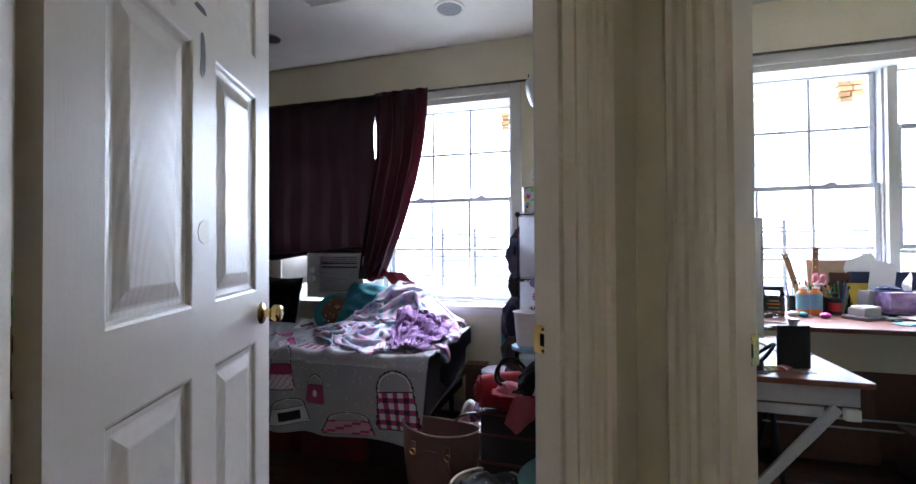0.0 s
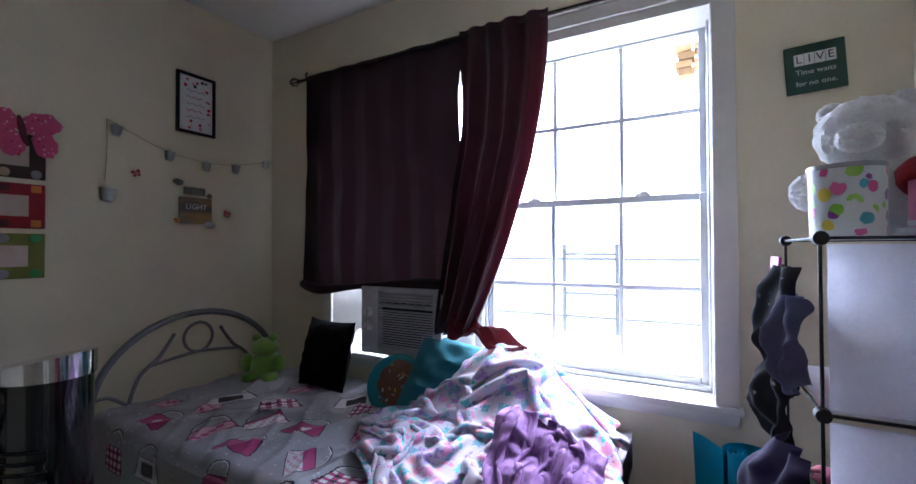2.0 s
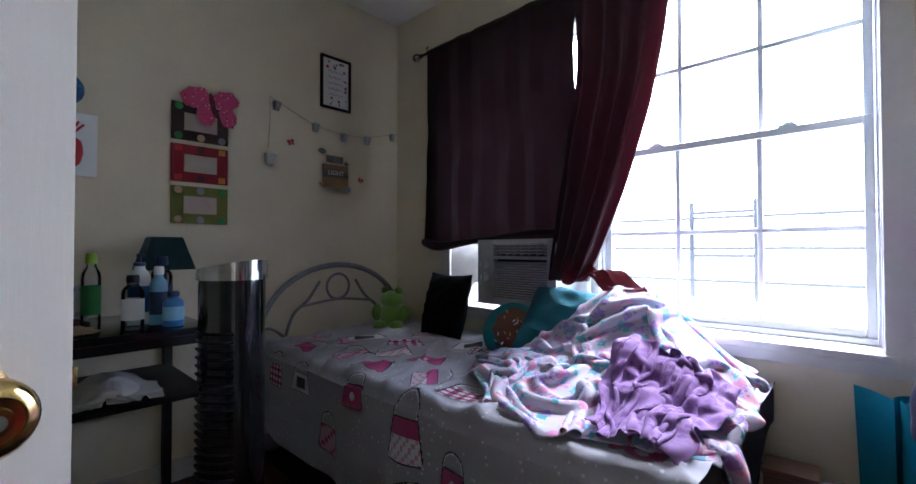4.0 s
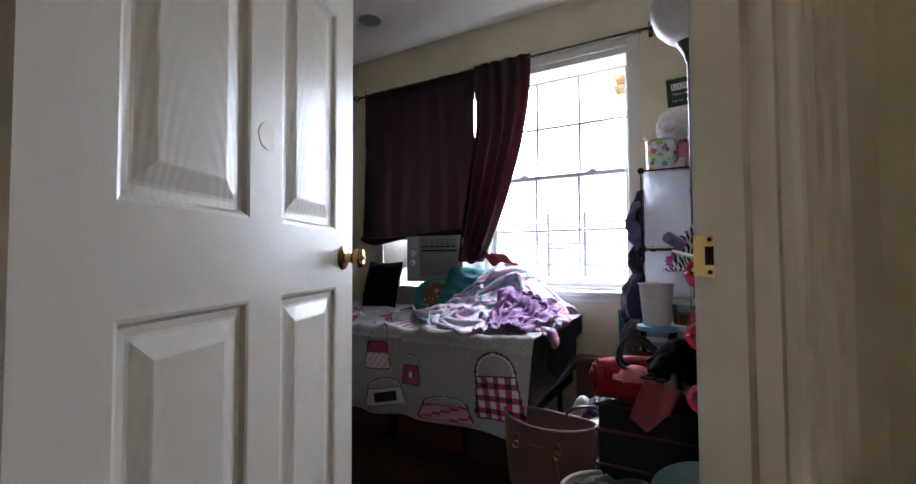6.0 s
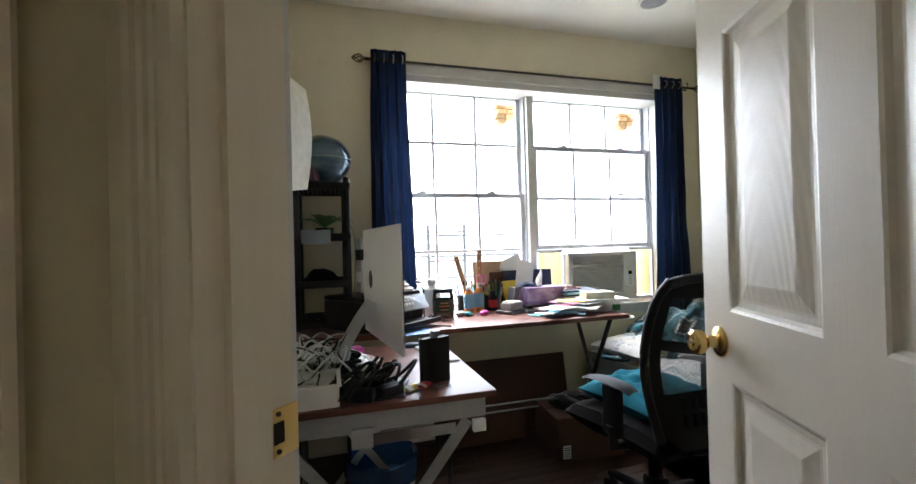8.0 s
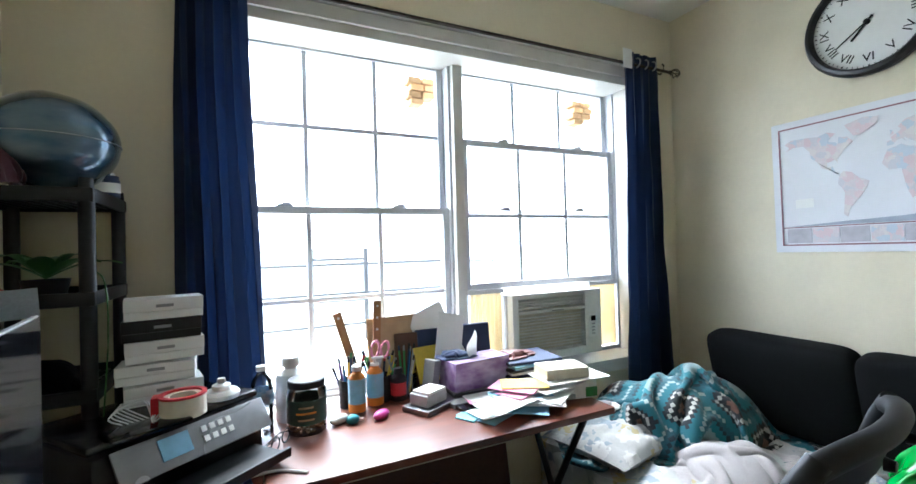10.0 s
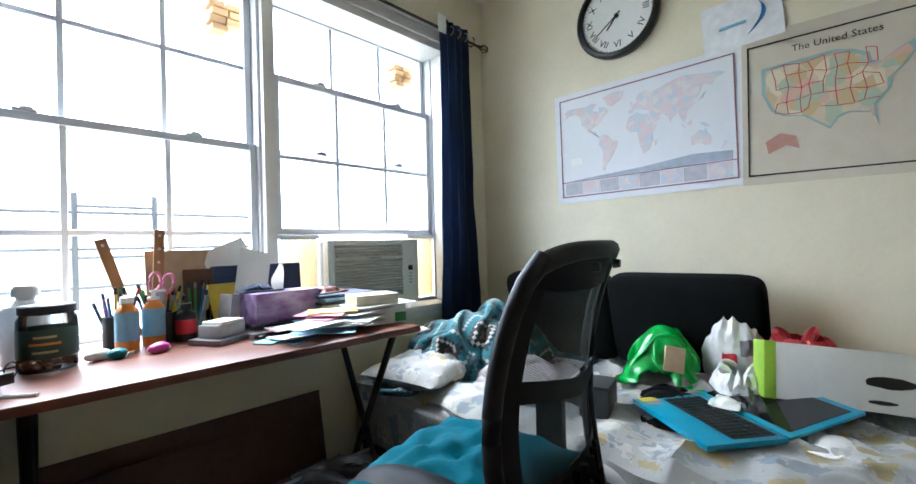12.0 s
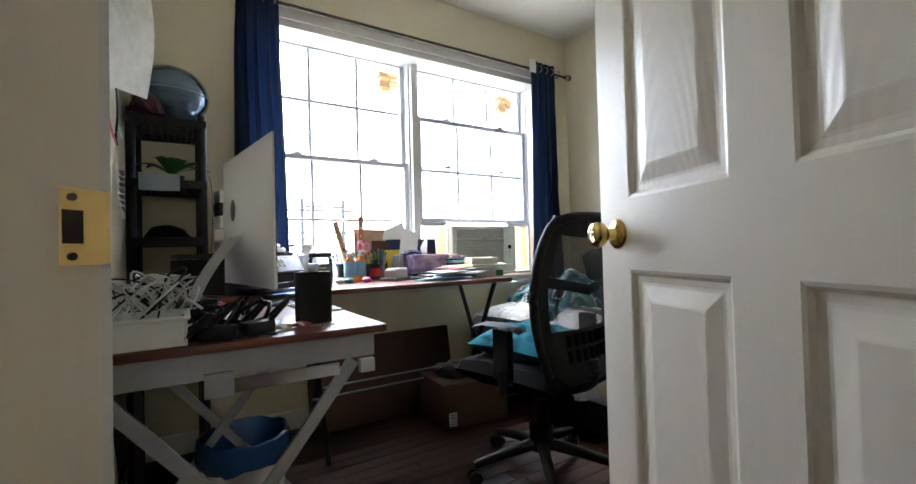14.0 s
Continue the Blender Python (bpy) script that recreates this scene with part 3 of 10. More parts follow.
def window_trim(name, w, mull, trim_w=0.075):
    top = thing(name, "white painted window casing with sill and apron", "window trim", kind="structure")

    def bar(nm, xa, xb, ya, yb, za, zb_, bev=0.004):
        bm = B()
        box(bm, xa, xb, ya, yb, za, zb_, bev, seg=2)
        return part(nm, bm, TRIM, top)
    x0, x1, z0, z1 = w
    bar("side_casing", x0 - trim_w + 0.012, x0 + 0.012, WY - 0.02, WY - 0.002, z0 - 0.02, z1 + 0.045)
    bar("side_casing", x1 - 0.012, x1 + trim_w - 0.012, WY - 0.02, WY - 0.002, z0 - 0.02, z1 + 0.045)
    bar("head_casing", x0 + 0.014, x1 - 0.014, WY - 0.019, WY - 0.002, z1 - 0.012, z1 + 0.043)
    bar("head_cap", x0 - trim_w, x1 + trim_w, WY - 0.032, WY - 0.002, z1 + 0.046, z1 + 0.056)
    bar("sill", x0 - trim_w, x1 + trim_w, WY - 0.035, WY + 0.15, z0 - 0.022, z0 + 0.004)
    bar("apron", x0 - trim_w + 0.015, x1 + trim_w - 0.015, WY - 0.018, WY - 0.002, z0 - 0.065, z0 - 0.024)
    bar("reveal", x0 - 0.0, x0 + 0.016, WY + 0.002, WY + 0.26, z0 + 0.004, z1 - 0.014)
    bar("reveal", x1 - 0.016, x1 + 0.0, WY + 0.002, WY + 0.26, z0 + 0.004, z1 - 0.014)
    bar("reveal_head", x0 + 0.002, x1 - 0.002, WY + 0.002, WY + 0.26, z1 - 0.05, z1 - 0.001)
    bar("mullion", *mull, WY + 0.10, WY + 0.27, z0 + 0.004, z1 - 0.052)
    return top


window_trim("trim_1", WIN_A, (-1.463, -1.422))
window_trim("trim_2", WIN_B, (1.756, 1.807))


# ---- cloth and print materials ----
def print_mat(name, base, inks, scale=6.0, size=0.42, rough=0.85, warp=0.6, bump=0.12, density=0.8, sheen=0.1, coords="Object"):
    """A printed cloth: scattered uneven motifs in several inks on a ground, with weave relief."""
    m = mat(name, base, rough, tuple(v * 0.88 for v in base), 90, 0.5, bump, 500, stain=0.06, sheen=sheen)
    nt, b = m.node_tree, m.node_tree.nodes["Principled BSDF"]
    nn, lk = nt.nodes.new, nt.links.new
    tc, nz, ad = nn("ShaderNodeTexCoord"), nn("ShaderNodeTexNoise"), nn("ShaderNodeVectorMath")
    nz.inputs["Scale"].default_value, nz.inputs["Detail"].default_value = scale * 2.2, 2
    sc = nn("ShaderNodeVectorMath")
    sc.operation = "SCALE"
    sc.inputs["Scale"].default_value = warp / scale
    lk(tc.outputs[coords], nz.inputs[0]), lk(nz.outputs["Color"], sc.inputs[0])
    lk(tc.outputs[coords], ad.inputs[0]), lk(sc.outputs[0], ad.inputs[1])
    vo = nn("ShaderNodeTexVoronoi")
    vo.inputs["Scale"].default_value = scale
    lk(ad.outputs[0], vo.inputs["Vector"])
    mask = nn("ShaderNodeMapRange")
    mask.inputs[1].default_value, mask.inputs[2].default_value, mask.inputs[3].default_value, mask.inputs[4].default_value = size, size + 0.03, 1, 0
    lk(vo.outputs["Distance"], mask.inputs[0])
    rp, sp = nn("ShaderNodeValToRGB"), nn("ShaderNodeSeparateColor")
    lk(vo.outputs["Color"], sp.inputs[0]), lk(sp.outputs[0], rp.inputs[0])
    rp.color_ramp.interpolation = "CONSTANT"
    el = rp.color_ramp.elements
    while len(el) < len(inks):
        el.new(0.5)
    for k, c in enumerate(inks):
        el[k].position, el[k].color = k / len(inks), (*c, 1)
    dn = nn("ShaderNodeMath")
    dn.operation = "LESS_THAN"
    dn.inputs[1].default_value = density
    lk(sp.outputs[1], dn.inputs[0])
    mu = nn("ShaderNodeMath")
    mu.operation = "MULTIPLY"
    lk(dn.outputs[0], mu.inputs[0]), lk(mask.outputs[0], mu.inputs[1])
    src = b.inputs["Base Color"].links[0].from_socket
    mx = nn("ShaderNodeMix")
    mx.data_type = "RGBA"
    lk(mu.outputs[0], mx.inputs[0]), lk(src, mx.inputs[6]), lk(rp.outputs[0], mx.inputs[7])
    lk(mx.outputs[2], b.inputs["Base Color"])
    return m


def cloth(name, col, **k):
    return mat(name, col, k.pop("rough", 0.9), tuple(v * 0.8 for v in col), 160, 0.6, k.pop("bump", 0.25), 600, sheen=k.pop("sheen", 0.15), stain=0.12, **k)


def sheer_cloth(name, col, glow, share, **k):
    """Woven curtain cloth that lets some daylight through."""
    m = cloth(name, col, **k)
    nt = m.node_tree
    tl, mx = nt.nodes.new("ShaderNodeBsdfTranslucent"), nt.nodes.new("ShaderNodeMixShader")
    tl.inputs[0].default_value = (*glow, 1)
    mx.inputs[0].default_value = share
    b, o = nt.nodes["Principled BSDF"], nt.nodes["Material Output"]
    nt.links.new(b.outputs[0], mx.inputs[1]), nt.links.new(tl.outputs[0], mx.inputs[2]), nt.links.new(mx.outputs[0], o.inputs[0])
    return m


SHEETM = print_mat("grey_dotted_bed_sheet", (0.37, 0.36, 0.395), [(0.56, 0.55, 0.58)], 38, 0.16, density=0.9, warp=0.0)
INK_PINK, INK_BLACK = cloth("pink_print_ink", (0.46, 0.055, 0.20)), cloth("black_print_ink", (0.025, 0.022, 0.028))
INK_WHITE, INK_ROSE = cloth("white_print_ink", (0.75, 0.73, 0.75)), cloth("rose_print_ink", (0.68, 0.36, 0.46))
FLORAL = print_mat("white_floral_duvet", (0.50, 0.46, 0.56), [(0.55, 0.22, 0.38), (0.10, 0.40, 0.42), (0.30, 0.20, 0.50), (0.70, 0.35, 0.42), (0.16, 0.34, 0.46)], 24, 0.46, warp=1.7, density=0.88, coords="UV")
PURPLE = print_mat("purple_leopard_cotton", (0.24, 0.12, 0.32), [(0.14, 0.05, 0.21), (0.17, 0.07, 0.24)], 30, 0.30, warp=1.0, coords="UV")
TEALC, BLACKC = cloth("teal_cotton", (0.015, 0.17, 0.22)), cloth("black_velvet", (0.005, 0.0055, 0.006), sheen=0.0, spec=0.12)
MAROON = sheer_cloth("maroon_curtain_cloth", (0.020, 0.004, 0.007), (0.04, 0.004, 0.008), 0.012)
NAVY = sheer_cloth("navy_patterned_curtain_cloth", (0.010, 0.024, 0.070), (0.02, 0.05, 0.16), 0.09)
REDC, PINKC = cloth("red_fleece", (0.26, 0.005, 0.011), sheen=0.0), cloth("pink_cloth", (0.60, 0.15, 0.20))
FROGM = cloth("lime_green_plush", (0.22, 0.42, 0.05), sheen=0.6, bump=0.6)
BEARM = cloth("white_plush", (0.78, 0.76, 0.76), sheen=0.6, bump=0.8)
ZEBRA = mat("zebra_cloth", (0.72, 0.70, 0.70), 0.85)
_nt = ZEBRA.node_tree
_wv, _rp = _nt.nodes.new("ShaderNodeTexWave"), _nt.nodes.new("ShaderNodeValToRGB")
_wv.inputs["Scale"].default_value, _wv.inputs["Distortion"].default_value, _wv.inputs["Detail"].default_value, _wv.inputs["Detail Scale"].default_value = 22, 7, 1.5, 0.9
_rp.color_ramp.elements[0].position, _rp.color_ramp.elements[0].color = 0.46, (0.012, 0.012, 0.015, 1)
_rp.color_ramp.elements[1].position, _rp.color_ramp.elements[1].color = 0.54, (0.60, 0.58, 0.58, 1)
_nt.links.new(_nt.nodes.new("ShaderNodeTexCoord").outputs["UV"], _wv.inputs[0])
_nt.links.new(_wv.outputs["Fac"], _rp.inputs[0])
_nt.links.new(_rp.outputs[0], _nt.nodes["Principled BSDF"].inputs["Base Color"])
DARKCL = print_mat("black_floral_cloth", (0.018, 0.018, 0.022), [(0.2, 0.18, 0.2), (0.3, 0.2, 0.22)], 40, 0.2, density=0.4)
MULTI = print_mat("many_coloured_cloth", (0.03, 0.03, 0.10), [(0.6, 0.25, 0.05), (0.6, 0.05, 0.12), (0.5, 0.5, 0.45), (0.05, 0.3, 0.35)], 45, 0.33, density=0.8)
PAPERM = mat("white_paper", (0.80, 0.80, 0.78), 0.8, (0.74, 0.74, 0.72), 40, 0.4, stain=0.05)
CARD = mat("brown_cardboard", (0.105, 0.052, 0.034), 0.85, (0.08, 0.038, 0.025), 50, 0.6, 0.1, 200)
WOODT = mat("cherry_laminate", (0.17, 0.050, 0.026), 0.36, (0.095, 0.026, 0.014), 16, 0.8, 0.05, 80, stretch=(0.12, 1, 1), spec=0.4)
WOODR = mat("ruler_wood", (0.42, 0.22, 0.09), 0.5, (0.32, 0.16, 0.06), 60, 0.6, stretch=(1, 1, 0.1))
GREYM = mat("grey_painted_metal", (0.36, 0.36, 0.37), 0.4, (0.29, 0.29, 0.30), 60, 0.4, 0.04, 200)
SILVER = mat("silver_metal_tube", (0.26, 0.26, 0.28), 0.36, (0.20, 0.20, 0.22), 50, 0.5, metal=0.9)
ALU = mat("pale_aluminium", (0.70, 0.70, 0.70), 0.4, (0.64, 0.64, 0.64), 40, 0.3, metal=0.35)
SCREEN = mat("black_screen_glass", (0.008, 0.008, 0.010), 0.06, spec=0.6)
FROST = sheer_cloth("frosted_plastic_panel", (0.78, 0.78, 0.83), (0.80, 0.80, 0.86), 0.4, rough=0.45, bump=0.0, sheen=0.0, trans=0.6)
MILKY = mat("milky_plastic", (0.80, 0.80, 0.80), 0.4, (0.74, 0.74, 0.75), 15, 0.4, trans=0.15, sub=0.1)
PINKP = mat("hot_pink_plastic", (0.75, 0.03, 0.10), 0.35, (0.62, 0.02, 0.08), 30, 0.4)
LEATH = mat("taupe_leather", (0.16, 0.085, 0.080), 0.45, (0.12, 0.06, 0.055), 60, 0.5, 0.2, 350)
BLEATH = mat("black_leather", (0.012, 0.012, 0.014), 0.32, (0.02, 0.02, 0.022), 40, 0.5, 0.15, 250)
BLUEP = mat("turquoise_foam", (0.015, 0.32, 0.44), 0.6, (0.012, 0.27, 0.38), 40, 0.5, 0.2, 300)
GREENBAG = mat("green_plastic_film", (0.03, 0.50, 0.08), 0.2, (0.02, 0.36, 0.05), 14, 0.8, 0.9, 26, trans=0.1, coat=0.4)
WHITEBAG = mat("white_plastic_film", (0.78, 0.77, 0.76), 0.3, (0.70, 0.69, 0.68), 14, 0.6, 0.8, 26, coat=0.3)
BEDB = print_mat("pale_patterned_sheet", (0.36, 0.365, 0.36), [(0.20, 0.24, 0.28), (0.34, 0.29, 0.15), (0.44, 0.44, 0.43), (0.24, 0.27, 0.29)], 13, 0.5, warp=1.6, density=0.85)
def stepped_mat():
    """Blanket cloth woven in bands of stepped diamonds."""
    m = cloth("teal_blanket", (0.012, 0.10, 0.13), sheen=0.25)
    nt, b = m.node_tree, m.node_tree.nodes["Principled BSDF"]
    lk = nt.links.new

    def math_(op, a, b_=None):
        n = nt.nodes.new("ShaderNodeMath")
        n.operation = op
        lk(a, n.inputs[0])
        if b_ is not None:
            if isinstance(b_, (int, float)):
                n.inputs[1].default_value = b_
            else:
                lk(b_, n.inputs[1])
        return n.outputs[0]
    sp = nt.nodes.new("ShaderNodeSeparateXYZ")
    lk(nt.nodes.new("ShaderNodeTexCoord").outputs["UV"], sp.inputs[0])
    ways = []
    for k, per in ((0, 0.26), (1, 0.36)):
        st_ = math_("FLOOR", math_("MULTIPLY", sp.outputs[k], 62.0))
        q = math_("FRACT", math_("MULTIPLY", st_, 1 / 62.0 / per))
        ways.append(math_("ABSOLUTE", math_("SUBTRACT", q, 0.5)))
    d = math_("ADD", ways[0], math_("MULTIPLY", ways[1], 1.25))
    rp = nt.nodes.new("ShaderNodeValToRGB")
    rp.color_ramp.interpolation = "CONSTANT"
    inks = ((0.0, (0.14, 0.07, 0.05)), (0.10, (0.008, 0.012, 0.016)), (0.24, (0.42, 0.42, 0.40)), (0.30, (0.012, 0.02, 0.028)), (0.38, (0.015, 0.13, 0.17)), (0.56, (0.30, 0.36, 0.36)), (0.60, (0.012, 0.085, 0.115)), (0.72, (0.008, 0.03, 0.045)), (0.78, (0.016, 0.15, 0.19)), (0.92, (0.22, 0.30, 0.31)))
    el = rp.color_ramp.elements
    while len(el) < len(inks):
        el.new(0.99)
    for e, (x, c) in zip(el, inks):
        e.position, e.color = x, (*c, 1)
    lk(d, rp.inputs[0]), lk(rp.outputs[0], b.inputs["Base Color"])
    return m


TEALPAT = stepped_mat()
FLEECE = cloth("white_fleece", (0.44, 0.42, 0.43), sheen=0.2, bump=0.9)
LINT = {k: mat(k + "_plain", c, r) for k, c, r in (
    ("red", (0.55, 0.02, 0.03), 0.45), ("orange", (0.75, 0.25, 0.03), 0.4), ("yellow", (0.75, 0.55, 0.06), 0.5), ("green", (0.06, 0.30, 0.08), 0.5), ("lime", (0.35, 0.60, 0.05), 0.45),
    ("blue", (0.03, 0.16, 0.45), 0.4), ("skyblue", (0.25, 0.50, 0.68), 0.5), ("purple", (0.25, 0.10, 0.38), 0.5), ("magenta", (0.55, 0.05, 0.35), 0.4), ("brown", (0.16, 0.07, 0.035), 0.5),
    ("darkgreen", (0.02, 0.07, 0.045), 0.6), ("pink", (0.75, 0.25, 0.40), 0.5), ("teal", (0.01, 0.25, 0.30), 0.5), ("navy", (0.012, 0.03, 0.09), 0.5), ("cream", (0.72, 0.66, 0.52), 0.6), ("grey", (0.30, 0.30, 0.31), 0.5),
    ("maroon", (0.10, 0.012, 0.02), 0.6), ("tan", (0.50, 0.36, 0.22), 0.7))}


def text(name, body, size, m, material, parent, align="CENTER"):
    cu = bpy.data.curves.new(name, "FONT")
    cu.body, cu.size, cu.align_x, cu.align_y, cu.extrude = body, size, align, "CENTER", 0.0006
    cu.resolution_u = 2
    cu.materials.append(material)
    ob = new(name, cu)
    ob.parent, ob.matrix_basis = parent, m
    return ob


def decal(name, surf, u0, u1, v0, v1, n, k, shape, materials, parent, lift=0.0025, turn=0.0):
    """A print that lies on a cloth's own surface: shape(a, b) gives an ink's number or None."""
    bm = B()
    vs = {}

    def vert(i, j):
        if (i, j) not in vs:
            a, b = (u1 - u0) * (i / n - 0.5) * 2.09, (v1 - v0) * (j / k - 0.5) * 1.35
            u, v = (u0 + u1) / 2 + (a * math.cos(turn) - b * math.sin(turn)) / 2.09, min((v0 + v1) / 2 + (a * math.sin(turn) + b * math.cos(turn)) / 1.35, 0.998)
            p, e = Vector(surf(u, v)), 1e-3
            nr = (Vector(surf(u + e, v)) - p).cross(Vector(surf(u, v + e)) - p)
            nr.normalize()
            vs[i, j] = bm.verts.new(p + nr * lift * SIGN[0])
        return vs[i, j]
    for i in range(n):
        for j in range(k):
            s = shape((i + 0.5) / n, (j + 0.5) / k)
            if s is not None:
                f = bm.faces.new((vert(i, j), vert(i + 1, j), vert(i + 1, j + 1), vert(i, j + 1)))
                f.material_index = s
    return part(name, bm, materials, parent)


SIGN = [1]


def curtain(name, label, x0, x1, y, z0, z1, folds, depth, material, edge=None, hem=None, n=90, k=26, seed=0):
    """A hung curtain in soft folds. edge(t) gives the right-hand side at height share t, hem(u) the lower edge."""
    bm = B()

    def f(u, v):
        xa, xb = x0, edge(v) if edge else x1
        zl = hem(u) if hem else z0
        z = z1 + (zl - z1) * v
        ph = folds * 2 * math.pi * u + 0.8 * math.sin(3 * v + seed) + 1.5 * noise.noise(Vector((u * 4, v * 1.5, seed)))
        amp = depth * (0.35 + 0.65 * v) * (0.7 + 0.6 * noise.noise(Vector((u * 5, seed, 1))))
        return Vector((xa + (xb - xa) * u + 0.006 * math.sin(ph * 2), y + amp * math.sin(ph) + 0.012 * noise.noise(Vector((u * 9, v * 6, seed))), z))
    sheet(bm, f, n, k, 0.0025)
    return bm


# ---- outside the windows ----
GROUND = mat("pale_ground", (0.30, 0.30, 0.27), 0.9, (0.22, 0.24, 0.17), 2.0, 0.6, stain=0.2)
bm = B()
box(bm, -900, 900, 3.3, 1800, -5.2, -5.0)
solo("ground", bm, GROUND, "pale street and lots below the windows", "ground", kind="structure")
IRON = mat("painted_iron", (0.06, 0.065, 0.075), 0.5)


def railing(cx, z_top):
    """An iron guard in front of a window: two uprights and long level bars."""
    top = thing("window_guard", "dark painted iron guard railing outside the window", "railing", pose(cx, 3.72, 0), "window guards")
    for dx in (-0.155, 0.155):
        bm = B()
        box(bm, dx - 0.012, dx + 0.012, -0.012, 0.012, z_top - 0.54, z_top, 0.002)
        part("upright", bm, IRON, top)
    for z, x0, x1 in ((z_top - 0.06, -0.155, 0.155), (z_top - 0.09, -0.75, 0.75), (z_top - 0.26, -0.75, 0.75), (z_top - 0.30, -0.155, 0.155), (z_top - 0.44, -0.75, 0.75)):
        bm = B()
        cyl(bm, (x0, 0, z), (x1, 0, z), 0.009, seg=8)
        part("bar", bm, IRON, top)
    for x in (-0.74, 0.74):
        bm = B()
        tube(bm, [(x, 0, z_top - 0.09), (x, -0.5, z_top - 0.09)], 0.007)
        part("wall_bracket", bm, IRON, top)
    return top


railing(-1.065, 1.35)
railing(1.355, 1.37)
BRICKM = mat("orange_brick", (0.46, 0.28, 0.13), 0.85, (0.34, 0.20, 0.09), 30, 0.7, 0.3, 120, random_tint=0.25)
brickw = thing("brick_pier", "weathered orange brick facing beside the window heads", "brick facing", kind="structure")
bm = B()
box(bm, -0.02, 0.02, 0, 0.01, 0, 0.02)
for cx in (-0.50, 1.69, 2.735):
    for r in range(4):
        for c in range(2 if r < 3 else 1):
            bb = B()
            x = cx + (c - 0.5) * 0.075 + (0.012 if r % 2 else 0)
            box(bb, x - 0.034, x + 0.034, WY + 0.32, WY + 0.40, 2.225 - r * 0.036 - 0.030, 2.225 - r * 0.036, 0.003, seg=1)
            part("brick", bb, BRICKM, brickw)
bm.free()
HOUSE, ROOFM = mat("far_siding", (0.45, 0.46, 0.48), 0.8, (0.38, 0.39, 0.42), 3, 0.5), mat("far_roof", (0.36, 0.36, 0.38), 0.9)
for hx_, hy, w, h in ((-16, 42, 12, 5.5), (2, 48, 11, 6.5), (18, 44, 13, 5.0)):
    hs = thing("house", "pale sided house far across the street", "house", pose(hx_, hy, -5), "houses across the street")
    bm = B()
    box(bm, -w / 2, w / 2, 0, 8, 0, h)
    part("wall", bm, HOUSE, hs)
    bm = B()
    bm2 = [bm.verts.new(p) for p in ((-w / 2 - 0.4, -0.4, h), (w / 2 + 0.4, -0.4, h), (w / 2 + 0.4, 8.4, h), (-w / 2 - 0.4, 8.4, h), (-w / 2 - 0.4, 4, h + 2.2), (w / 2 + 0.4, 4, h + 2.2))]
    for q in ((0, 1, 5, 4), (2, 3, 4, 5), (1, 2, 5), (3, 0, 4), (3, 2, 1, 0)):
        bm.faces.new([bm2[i] for i in q])
    part("roof", bm, ROOFM, hs)
    for k in range(4):
        bm = B()
        x = -w / 2 + (k + 0.5) * w / 4
        box(bm, x - 0.45, x + 0.45, -0.05, 0.02, h - 2.2, h - 0.9)
        part("window", bm, GREYM, hs)


# ---- bedroom with the maroon curtain ----
def curtain_rod(x0, x1, y, z, label):
    top = thing("curtain_rod", label, "curtain rod", pose(0, y, z))
    bm = B()
    cyl(bm, (x0, 0, 0), (x1, 0, 0), 0.008, seg=12)
    part("rod", bm, DARKM, top)
    for x, s in ((x0, -1), (x1, 1)):
        bm = B()
        for k in range(6):
            a = k * math.pi / 3
            tube(bm, [(x + s * (0.012 + 0.075 * t), 0.024 * math.sin(math.pi * t) * math.cos(a + 2.2 * t), 0.024 * math.sin(math.pi * t) * math.sin(a + 2.2 * t)) for t in (0, 0.15, 0.3, 0.5, 0.7, 0.85, 1)], 0.003, 5)
        lathe(bm, [(0, 0), (0.010, 0.001), (0.011, 0.012), (0.006, 0.016), (0, 0.017)], (x - s * 0.002, 0, 0), 12, (s, 0, 0))
        part("cage_finial", bm, DARKM, top, "twisted wire cage finial")
        bm = B()
        xb = x - s * 0.06
        tube(bm, bend([(xb, 0, -0.014), (xb, 0.012, -0.016), (xb, 0.03, -0.004), (xb, WY - y - 0.004, 0.0)], 4), 0.005, 6)
        box(bm, xb - 0.012, xb + 0.012, WY - y - 0.008, WY - y - 0.001, -0.02, 0.035, 0.002)
        tube(bm, [(xb, -0.012, 0.0), (xb, -0.016, 0.02), (xb, -0.006, 0.035)], 0.004, 6)
        part("bracket", bm, DARKM, top)
    return top


RY = 2.79
curtain_rod(-2.50, -0.24, RY, 2.30, "dark bronze curtain rod with wire cage finials over the window")


def slit(v):
    """The narrow gap between the two curtains, open only part of the way down."""
    return max(0.0, math.sin(math.pi * (v - 0.07) / 0.42)) if 0.07 < v < 0.49 else 0.0


